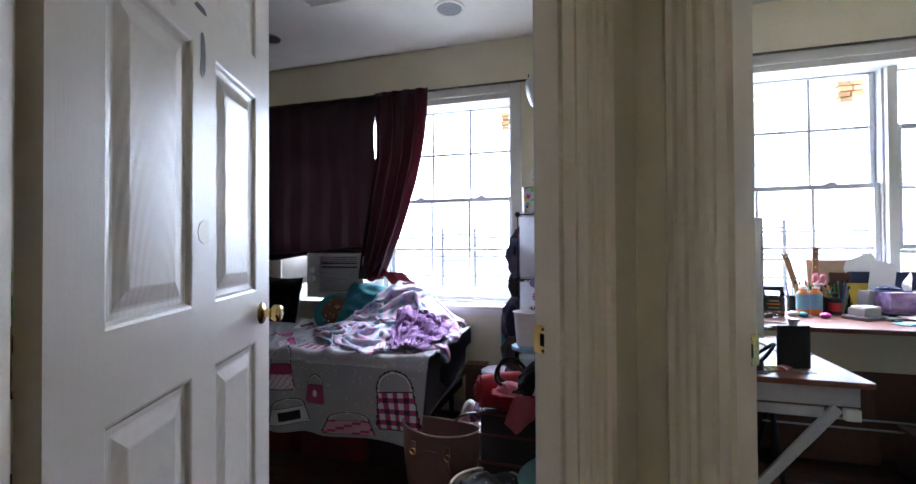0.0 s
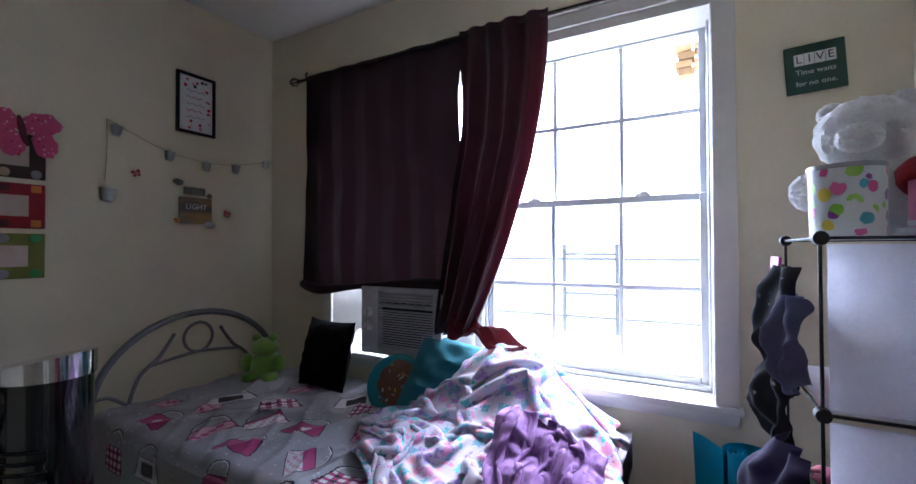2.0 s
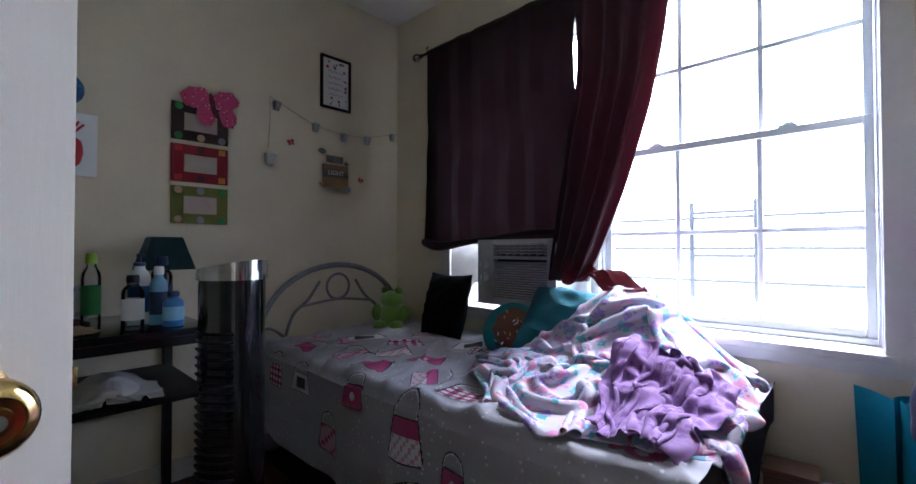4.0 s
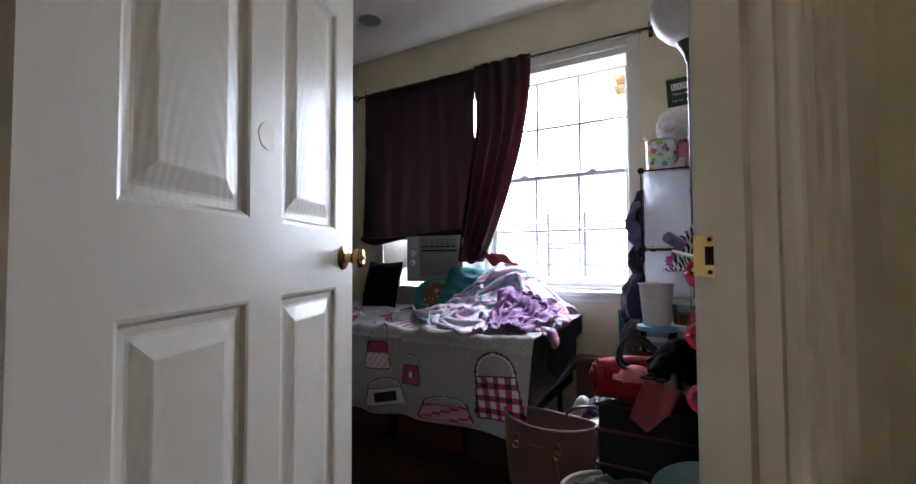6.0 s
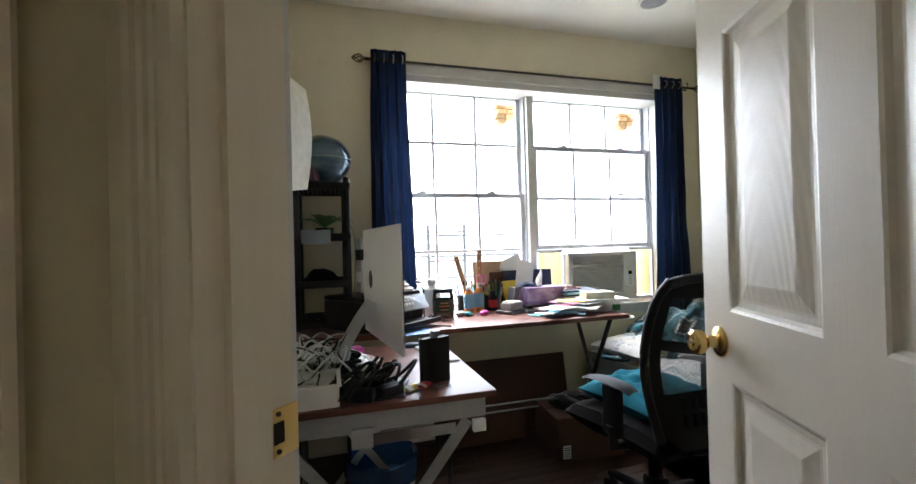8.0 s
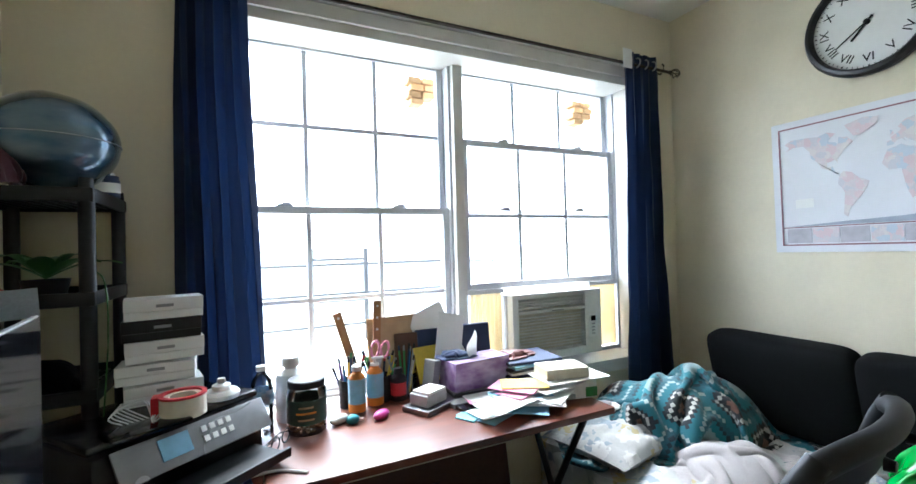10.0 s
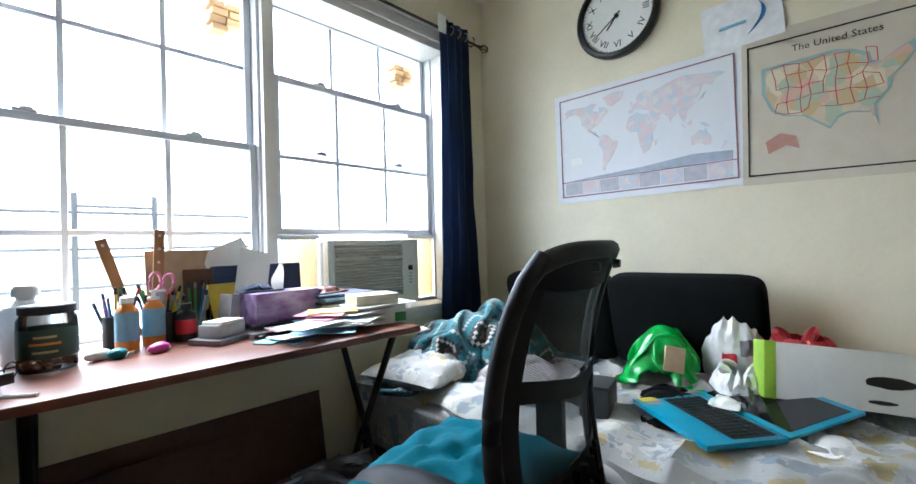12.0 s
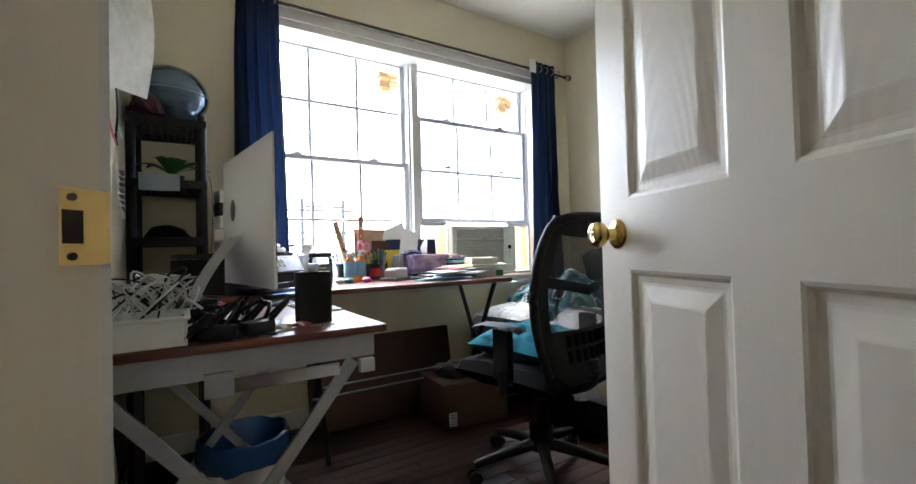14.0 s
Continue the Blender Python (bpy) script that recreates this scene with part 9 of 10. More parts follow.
sheet(bm, lambda u, v: Vector((-0.005 + (u - 0.5) * (0.05 + 0.06 * math.sin(2.2 * v)) * (1 - 0.75 * v), (u - 0.5) * 0.03 + 0.012 * math.sin(5 * v), 0.104 + 0.105 * v)), 12, 14, 0.003)
part("tissue", bm, PAPERM, ts)
slab("notebook", "grey notebook under the tissue box", "notebook", 1.66, 2.64, DZ, 0.30, 0.19, 0.016, 4, LINT["grey"])
slab("notebook", "dark notebook under the tissue box", "notebook", 1.68, 2.66, DZ + 0.017, 0.26, 0.17, 0.016, -5, BLEATH)
pile("blue_bag", "navy cloth pouch lying on the tissue box", "pouch", (1.60, 2.69, DZ + 0.142), (0.06, 0.045, 0.05), 0.02, 18, cloth("navy_pouch", (0.03, 0.05, 0.12)), 140, nu=30)
for k in range(9):
    slab("paper_folder", "paper folder in a stack by the air conditioner", "folder", 1.90 + 0.006 * (k % 3), 2.67 + 0.004 * (k % 2), DZ + 0.0125 * k, 0.24, 0.20, 0.011, -6 + 4 * (k % 4), (LINT["grey"], PAPERM, BLEATH, PAPERM, LINT["navy"], PAPERM, BLEATH, LINT["skyblue"], LINT["navy"])[k], group="folder stack")
pile("leather_pouch", "brown leather pouch lying on the folders", "pouch", (1.84, 2.68, DZ + 0.114), (0.10, 0.055, 0.035), 0.008, 12, mat("red_brown_leather", (0.14, 0.03, 0.02), 0.4, bump=0.1), 141, nu=36)
bx3 = thing("white_carton", "small white carton with a cream book on top", "carton", pose(1.965, 2.46, DZ + 0.0, 0, 0, -14))
bm = B()
box(bm, -0.085, 0.085, -0.06, 0.06, 0, 0.07, 0.002)
part("carton", bm, PAPERM, bx3)
bm = B()
box(bm, 0.04, 0.086, -0.0615, 0.0615, 0.005, 0.04, 0.001)
part("green_band", bm, LINT["green"], bx3)
slab("document", "white sheet lying across the carton", "letter", 1.965, 2.46, DZ + 0.071, 0.26, 0.17, 0.003, -4, PAPERM, 0, "papers")
slab("cream_book", "thick cream book on the carton", "book", 1.94, 2.47, DZ + 0.0745, 0.17, 0.12, 0.038, -12, LINT["cream"])
papers = random.Random(21)
for k in range(16):
    m_ = [PAPERM, PAPERM, PAPERM, LINT["skyblue"], PAPERM, LINT["pink"], PAPERM, PAPERM][k % 8]
    slab("loose_paper", "loose letter in the heap of mail on the desk", "letter", 1.74 + papers.uniform(-0.10, 0.16), 2.44 + papers.uniform(-0.07, 0.09), DZ + 0.003 + 0.0036 * k, 0.21, 0.11, 0.0022, papers.uniform(-40, 40), m_, papers.uniform(-2, 2), "heap of mail", papers.uniform(-2, 2))
slab("yellow_envelope", "yellow envelope on top of the mail", "envelope", 1.77, 2.47, DZ + 0.066, 0.17, 0.10, 0.004, -28, LINT["yellow"], 2)
slab("pink_envelope", "pink envelope under the yellow one", "envelope", 1.73, 2.47, DZ + 0.061, 0.17, 0.10, 0.003, -55, LINT["pink"], 2)
slab("sticky_pad", "turquoise sticky note pad on the desk", "note pad", 1.535, 2.445, DZ, 0.075, 0.075, 0.006, 30, mat("turquoise_note", (0.25, 0.62, 0.70), 0.7))
slab("black_phone", "black phone lying by the mail", "phone", 1.60, 2.53, DZ, 0.15, 0.075, 0.012, 10, SCREEN)
slab("blue_form", "pale blue form under the mail", "letter", 1.64, 2.46, DZ + 0.0015, 0.24, 0.16, 0.0015, 25, LINT["skyblue"])
gb = thing("small_gift_box", "grey and white card box on a flat silver case", "box", pose(1.455, 2.60, DZ, 0, 0, 28))
bm = B()
box(bm, -0.085, 0.085, -0.06, 0.06, 0, 0.018, 0.002)
part("flat_case", bm, SILVER, gb)
bm = B()
box(bm, -0.06, 0.05, -0.035, 0.045, 0.019, 0.058, 0.002)
part("carton", bm, mat("grey_card", (0.5, 0.5, 0.52), 0.6), gb)
bm = B()
box(bm, -0.05, 0.045, -0.036, 0.04, 0.0585, 0.068, 0.002)
part("white_lid", bm, PAPERM, gb)
pile("plastic_bag", "clear plastic bag hanging at the desk's end", "plastic bag", (2.02, 2.36, DZ - 0.035), (0.07, 0.05, 0.05), 0.02, 20, WHITEBAG, 145, nu=30)

# office chair ---------------------------------------------------------
ch = thing("office_chair", "black mesh-backed office chair with a teal cushion", "office chair", pose(1.715, 1.745, 0, 0, 0, -81))
# local: the chair faces -x
bm = B()
cushion(bm, 0.52, 0.52, 0.13, pose(0, 0, 0.445), 22, 0.2, 0.004)
part("seat", bm, mat("black_seat_fabric", (0.012, 0.012, 0.013), 0.8, bump=0.2, bscale=400, spec=0.04), ch)
bm = B()
cushion(bm, 0.40, 0.41, 0.15, pose(-0.03, 0.0, 0.545), 24, 0.42, 0.016, 3)
part("seat_cushion", bm, cloth("bright_teal_satin", (0.003, 0.11, 0.16), rough=0.8, sheen=0.0, spec=0.12), ch, "plump teal cushion")
bm = B()
cyl(bm, (0, 0, 0.10), (0, 0, 0.42), 0.028, seg=18)
lathe(bm, [(0.05, 0.10), (0.05, 0.2), (0.04, 0.21), (0.03, 0.21)], (0, 0, 0), 18)
part("gas_column", bm, BLACKP, ch)
for k in range(5):
    a = 2 * math.pi * k / 5 + 0.5
    bm = B()
    tube(bm, [(0.03 * math.cos(a), 0.03 * math.sin(a), 0.125), (0.16 * math.cos(a), 0.16 * math.sin(a), 0.105), (0.30 * math.cos(a), 0.30 * math.sin(a), 0.075)], lambda t: 0.026 - 0.008 * t, 10)
    lg = part("base_arm", bm, BLACKP, ch)
    bm = B()
    c, s = 0.30 * math.cos(a), 0.30 * math.sin(a)
    for o in (-0.016, 0.016):
        lathe(bm, [(0, -0.008), (0.027, -0.008), (0.028, 0), (0.027, 0.008), (0, 0.008)], (c - o * math.sin(a), s + o * math.cos(a), 0.028), 16, (-math.sin(a), math.cos(a), 0))
    part("caster", bm, BLACKP, lg)
BKX = 0.235


def backp(y, z, d=0.0):
    # the back: hollow in plan, bulging at the loins, leaning a little at the top
    t = (z - 0.52) / 0.56
    return Vector((BKX + 0.045 * (1 - (y / 0.22) ** 2) + 0.055 * max(t, 0) ** 1.6 - 0.03 * math.sin(math.pi * t) + d - 0.03, y, z))


def half(z):
    t = max(0.0, (z - 0.50) / 0.58)
    return 0.205 + 0.040 * math.sin(math.pi * min(1, t * 0.85 + 0.08)) - 0.05 * max(0, t - 0.86) * 5


def band(z0, z1, ya, yb, d=0.0, th=0.024, nu=8, nv=20):
    """A thick curved plate of the back between two heights; ya and yb give its edges at a height."""
    bm = B()
    sheet(bm, lambda u, v: backp(ya(z0 + (z1 - z0) * v) + (yb(z0 + (z1 - z0) * v) - ya(z0 + (z1 - z0) * v)) * u, z0 + (z1 - z0) * v, d), nu, nv, th)
    return bm


for s in (-1, 1):
    bm = band(0.44, 1.055, lambda z: s * (half(z) - 0.056), lambda z: s * half(z))
    edge = [backp(s * half(0.44 + 0.615 * k / 14), 0.44 + 0.615 * k / 14) for k in range(15)]
    tube(bm, edge, 0.017, 10)
    part("back_post", bm, BLACKP, ch)
bm = B()
sheet(bm, lambda u, v: backp(half(1.045) * (2 * u - 1), 0.985 + 0.02 * (2 * u - 1) ** 4 + (0.085 - 0.045 * abs(2 * u - 1) ** 4) * v, 0.003), 20, 6, 0.028)
tube(bm, [backp(half(1.045) * (2 * k / 16 - 1), 1.062 - 0.022 * abs(2 * k / 16 - 1) ** 4) for k in range(17)], 0.018, 10)
part("top_bar", bm, BLACKP, ch)
for y in (-0.07, 0.07):
    bm = B()
    p = backp(y, 1.03, 0.018)
    lathe(bm, [(0, 0.014), (0.008, 0.013), (0.010, 0.0)], p, 12, (1, 0, 0))
    part("screw_cap", bm, BLEATH, ch)
bm = B()
sheet(bm, lambda u, v: backp(half(0.56) * (2 * u - 1) * 0.97, 0.44 + 0.20 * v, 0.004), 16, 8, 0.022)
part("lower_back_panel", bm, BLACKP, ch)
VENT = mat("vent_shadow", (0.002, 0.002, 0.002), 0.9)
for z0, z1 in ((0.525, 0.57), (0.583, 0.628)):
    for k in range(7):
        bm = B()
        y = -0.12 + 0.04 * k
        tube(bm, [backp(y, z0, 0.013), backp(y, z1, 0.013)], 0.009, 6)
        part("vent_slot", bm, VENT, ch)
bm = B()
sheet(bm, lambda u, v: backp(half(0.82) * (2 * u - 1) * 0.98, 0.81 + 0.04 * v - 0.045 * (1 - abs(2 * u - 1)), 0.012), 16, 3, 0.02)
part("lumbar_bar", bm, BLACKP, ch)


def mesh_mat():
    m = mat("chair_mesh", (0.03, 0.03, 0.032), 0.7)
    nt = m.node_tree
    tc, wv, mt, tr_, mx = nt.nodes.new("ShaderNodeTexCoord"), nt.nodes.new("ShaderNodeTexWave"), nt.nodes.new("ShaderNodeMath"), nt.nodes.new("ShaderNodeBsdfTransparent"), nt.nodes.new("ShaderNodeMixShader")
    wv.bands_direction = "Z"
    wv.inputs["Scale"].default_value = 105
    mt.operation = "GREATER_THAN"
    mt.inputs[1].default_value = 0.70
    nt.links.new(tc.outputs["Object"], wv.inputs[0]), nt.links.new(wv.outputs["Fac"], mt.inputs[0]), nt.links.new(mt.outputs[0], mx.inputs[0])
    nt.links.new(nt.nodes["Principled BSDF"].outputs[0], mx.inputs[1]), nt.links.new(tr_.outputs[0], mx.inputs[2]), nt.links.new(mx.outputs[0], nt.nodes["Material Output"].inputs[0])
    return m


MESH = mesh_mat()
for z0, z1 in ((0.64, 0.80), (0.835, 1.0)):
    bm = B()
    sheet(bm, lambda u, v: backp(half(z0 + (z1 - z0) * v) * (2 * u - 1) * 0.97, z0 + (z1 - z0) * v - (0.04 * (1 - (2 * u - 1) ** 2) if z1 < 0.8 else 0.03 * (1 - (2 * u - 1) ** 2) * (1 - v)), -0.004), 18, 14)
    part("mesh_panel", bm, MESH, ch, "see-through black mesh")
bm = B()
tube(bm, bend([(0.0, 0, 0.40), (0.15, 0, 0.39), (0.25, 0, 0.44), (0.255, 0, 0.52)], 6), 0.028, 10)
part("back_bracket", bm, BLACKP, ch)
for s in (-1, 1):
    bm = B()
    tube(bm, [(0.06, s * 0.20, 0.41), (0.06, s * 0.285, 0.42), (0.06, s * 0.29, 0.50)], 0.022, 10)
    box(bm, 0.02, 0.10, s * 0.285 - 0.016, s * 0.285 + 0.016, 0.46, 0.648, 0.008)
    ar = part("arm_post", bm, BLACKP, ch)
    bm = B()
    sheet(bm, lambda u, v: Vector((-0.085 + 0.25 * u, s * 0.28 + (v - 0.5) * 0.082 * (1 - 0.25 * (2 * u - 1) ** 2), 0.672 - 0.02 * abs(2 * u - 1) ** 3 - 0.010 * (2 * v - 1) ** 2)), 16, 6, 0.032)
    part("arm_pad", bm, BLACKP, ar)

# day bed along the east wall -----------------------------------------
db = thing("day_bed", "low bed with a pale patterned sheet along the wall", "bed", pose(0, 0, 0))
bm = B()
box(bm, 2.08, 3.08, 0.75, 2.80, 0.20, 0.455, 0.04, seg=3)
part("mattress", bm, BEDB, db)
bm = B()
box(bm, 2.10, 3.08, 0.77, 2.80, 0.06, 0.198, 0.01)
part("base", bm, BLACKC, db)
for x in (2.14, 3.04):
    for y in (0.82, 2.74):
        bm = B()
        cyl(bm, (x, y, 0), (x, y, 0.06), 0.02, seg=12)
        part("foot", bm, BLACKP, db)


def sheet_b(u, v):
    x = 3.08 - 1.02 * u if u < 0.85 else 3.08 - 1.02 * 0.85 - 0.12 - 0.02 * math.sin(v * 40)
    q = Vector((u * 5, v * 9, 4))
    z = 0.468 + 0.045 * (1 - abs(noise.noise(q))) ** 4 + 0.012 * noise.noise(q * 2.5)
    if u >= 0.85:
        z = 0.468 - 0.30 * (u - 0.85) / 0.15 * (0.8 + 0.2 * math.sin(v * 13))
    elif u > 0.80:
        x = 3.08 - 1.02 * 0.80 - (u - 0.80) / 0.05 * 0.17
    return Vector((x, 0.78 + 2.03 * v, z))


bm = B()
sheet(bm, sheet_b, 80, 150)
solo("bed_sheet", bm, BEDB, "creased pale grey and yellow patterned sheet on the low bed", "bed sheet")
pillow("pale patterned pillow at the window end of the bed", "pillow", (2.30, 2.55, 0.53), 0.50, 0.40, 0.13, (0, 0, 10), BEDB, 5)
tq, tw_, th_ = heap((0.48, 0.27, 0.38), 0.06, 150, 66, 1.5, 0.6)
soft(solo("blanket", cloth_mesh(tq, tw_, th_), TEALPAT, "teal blanket with black and white stepped patterns bunched on the bed", "blanket", pose(2.62, 2.50, 0.475, 0, 0, -28)), 0.008)
tq, tw_, th_ = heap((0.23, 0.17, 0.14), 0.05, 151, 40, 1.35, 0.7)
soft(solo("fleece_throw", cloth_mesh(tq, tw_, th_), FLEECE, "white fleece bundled on the bed", "fleece", pose(2.50, 2.17, 0.475, 0, 0, 20)), 0.022)


def bolster(y, w_, d_, t_, seed):
    """A firm back cushion: a rounded slab with a slight belly, piping round its face."""
    bm = B()

    def f(u, v):
        a, c = 2 * math.pi * u, math.pi * (v - 0.5)
        e = lambda q, k: math.copysign(abs(q) ** k, q)
        x = w_ / 2 * e(math.cos(a), 0.22) * e(math.cos(c), 0.30)
        z = d_ / 2 * e(math.sin(a), 0.22) * e(math.cos(c), 0.30)
        bel = 1 + 0.25 * (1 - (2 * x / w_) ** 2) * (1 - (2 * z / d_) ** 2)
        return Vector((x, t_ / 2 * e(math.sin(c), 0.5) * bel + 0.006 * noise.noise(Vector((x * 6, z * 6, seed))), z + 0.008 * noise.noise(Vector((x * 4, seed, 0)))))
    sheet(bm, f, 72, 24)
    bmesh.ops.remove_doubles(bm, verts=bm.verts, dist=0.0006)
    bmesh.ops.recalc_face_normals(bm, faces=bm.faces)
    soft(solo("bolster_cushion", bm, BLACKC, "black bolster cushion leaning on the wall", "cushion", pose(2.985, y, 0.715, -14, 0, 90)), 0)


bolster(2.26, 0.60, 0.44, 0.13, 1)
bolster(1.665, 0.62, 0.44, 0.13, 2)
pile("grey_blanket", "grey folded blanket under the shopping bags", "blanket", (2.83, 1.60, 0.47), (0.20, 0.27, 0.09), 0.02, 9, cloth("warm_grey_blanket", (0.30, 0.28, 0.26)), 153, nu=50)


def shopping_bag(label, c, size, material, seed, marks=()):
    t = thing("shopping_bag", label, "shopping bag", pose(*c))
    bm = B()

    def f(u, v):
        a = 2 * math.pi * u
        r = 1 - 0.35 * v ** 3 + 0.05 * abs(noise.noise(Vector((7 * math.cos(a), 7 * math.sin(a), v * 5 + seed)))) + 0.12 * noise.noise(Vector((3 * math.cos(a), 3 * math.sin(a), v * 3 + seed))) + 0.03 * noise.noise(Vector((9 * math.cos(a), 9 * math.sin(a), v * 7 + seed)))
        if v < 0.12:
            r *= (v / 0.12) ** 0.5
        return Vector((size[0] * r * math.cos(a), size[1] * r * math.sin(a), size[2] * v + 0.03 * noise.noise(Vector((5 * math.cos(a), 5 * math.sin(a), 2 + seed))) * v))
    sheet(bm, f, 72, 40)
    bmesh.ops.remove_doubles(bm, verts=bm.verts, dist=0.0005)
    part("film", bm, material, t)
    for s in (-1, 1):
        bm = B()
        tube(bm, bend([(-0.05, s * 0.03, size[2] * 0.93), (-0.06 * s, s * 0.05, size[2] * 1.12), (0.02, s * 0.06, size[2] * 1.1), (0.05, s * 0.03, size[2] * 0.93)], 6), lambda q: 0.012 + 0.006 * math.sin(9 * q), 8)
        part("handle", bm, material, t)
    for name, az, z, w_, h_, m_ in marks:
        bm = B()

        def g(u, v):
            p = Vector(f((az + (u - 0.5) * w_) % 1.0, z + (v - 0.5) * h_))
            return p + Vector((p.x, p.y, 0)).normalized() * 0.003
        sheet(bm, g, 8, 8)
        part(name, bm, m_, t)
    return t


gbag = thing("shopping_bag", "shiny green plastic bag holding a cardboard box", "shopping bag", pose(2.82, 1.70, 0.52, 0, 0, 15))
p_, w_, h_ = heap((0.14, 0.155, 0.32), 0.06, 12, 46, 1.6, 0.25)
soft(part("film", cloth_mesh(p_, w_, h_), GREENBAG, gbag), 0.0015)
bm = B()
box(bm, -0.135, -0.05, -0.05, 0.02, 0.03, 0.125, 0.003, pose(0, 0, 0, 8, 10, 12))
part("carton", bm, LINT["tan"], gbag, "brown carton showing in the bag's mouth")
shopping_bag("white shopping bag with red roundels and dark print", (2.98, 1.47, 0.50), (0.12, 0.12, 0.27), WHITEBAG, 5, (("red_roundel", 0.50, 0.42, 0.07, 0.16, LINT["red"]), ("dark_print", 0.60, 0.60, 0.10, 0.22, LINT["grey"])))
shopping_bag("red and white shopping bag slumped on the bed", (3.00, 1.28, 0.50), (0.11, 0.14, 0.20), LINT["red"], 9, (("white_print", 0.5, 0.6, 0.14, 0.12, PAPERM),))
shopping_bag("clear shopping bag with grey print lying on the bed", (2.80, 1.42, 0.47), (0.12, 0.10, 0.13), WHITEBAG, 12, (("dark_print", 0.55, 0.6, 0.12, 0.2, LINT["grey"]),))
pb_ = thing("product_box", "white and lime product box tilted on the bed", "box", pose(2.80, 1.15, 0.53, 10, -4, 112))
bm = B()
box(bm, -0.22, 0.22, -0.065, 0.065, 0, 0.18, 0.003)
part("carton", bm, PAPERM, pb_)
bm = B()
box(bm, 0.19, 0.223, -0.067, 0.067, -0.002, 0.182, 0.001)
part("lime_end", bm, LINT["lime"], pb_)
for x0, z0, w_, h_ in ((-0.10, 0.09, 0.12, 0.035), (-0.08, 0.03, 0.07, 0.012)):
    for s in (1, -1):
        bm = B()
        blob(bm, (x0, s * 0.066, z0), (w_ / 2, 0.0015, h_ / 2), 0.2, 3, 3)
        part("printed_picture", bm, BLACKP, pb_)
lt = thing("laptop", "turquoise laptop lying open flat on the bed, dark screen", "laptop", pose(2.47, 1.47, 0.50, 0, 0, -129))
bm = B()
box(bm, -0.19, 0.19, -0.125, 0.125, 0, 0.018, 0.005)
base_ = part("base", bm, mat("turquoise_laptop", (0.015, 0.26, 0.40), 0.3), lt)
bm = B()
box(bm, -0.15, 0.17, -0.03, 0.105, 0.0185, 0.020)
part("keyboard_well", bm, BLACKP, base_)
for r in range(5):
    for c in range(14):
        bm = B()
        x, y = -0.146 + c * 0.0222, -0.024 + r * 0.0255
        box(bm, x, x + 0.018, y, y + 0.021, 0.0202, 0.0235, 0.001, seg=1)
        part("key", bm, BLACKP, base_)
for x, col in ((-0.165, "yellow"), (-0.13, "grey")):
    bm = B()
    box(bm, x - 0.018, x + 0.018, -0.11, -0.05, 0.0185, 0.0195)
    part("sticker", bm, LINT[col], base_)
bm = B()
box(bm, -0.19, 0.19, 0.0, 0.25, -0.004, 0.006, 0.003, Matrix.Translation((0, 0.13, 0.012)) @ pose(0, 0, 0, 12, 0, 0))
lid_ = part("lid", bm, mat("turquoise_lid", (0.015, 0.26, 0.40), 0.3), lt)
bm = B()
box(bm, -0.17, 0.17, 0.02, 0.225, 0.0065, 0.008, 0, Matrix.Translation((0, 0.13, 0.012)) @ pose(0, 0, 0, 12, 0, 0))
part("screen", bm, SCREEN, lid_)
pile("tissue_wad", "crumpled white paper lying by the laptop", "paper", (2.53, 1.15, 0.49), (0.07, 0.05, 0.05), 0.02, 20, PAPERM, 160, nu=26)
pile("tissue_wad", "white paper scrap on the laptop", "paper", (2.62, 1.43, 0.525), (0.05, 0.035, 0.02), 0.008, 20, PAPERM, 161, nu=20)
pile("black_garment", "black garment crumpled on the bed", "clothes", (2.62, 1.62, 0.47), (0.18, 0.12, 0.09), 0.03, 11, BLACKC, 162, nu=50)
eb = thing("black_box", "matte black carton standing on the bed", "box", pose(2.40, 1.78, 0.468, 0, 0, 12))
bm = B()
box(bm, -0.07, 0.07, -0.05, 0.05, 0, 0.105, 0.002)
part("carton", bm, mat("black_card", (0.02, 0.022, 0.022), 0.5), eb)
bm = B()
box(bm, -0.071, 0.071, -0.051, 0.051, 0.106, 0.118, 0.002)
part("lid", bm, mat("black_card_lid", (0.03, 0.034, 0.034), 0.45), eb)

# maps and clock on the east wall -------------------------------------
XR = BX1 - 0.003


def on_east(y, z, r=0):
    return pose(XR, y, z, 90, 0, -90) @ pose(0, 0, 0, 0, 0, r)      # local x towards the door, y up, z into the room


def poly_flat(pts, z0, z1, sx, sy, ox=0.0, oy=0.0):
    bm = B()
    prism(bm, [(ox + x * sx, oy + y * sy) for x, y in pts], z0, z1)
    return bm


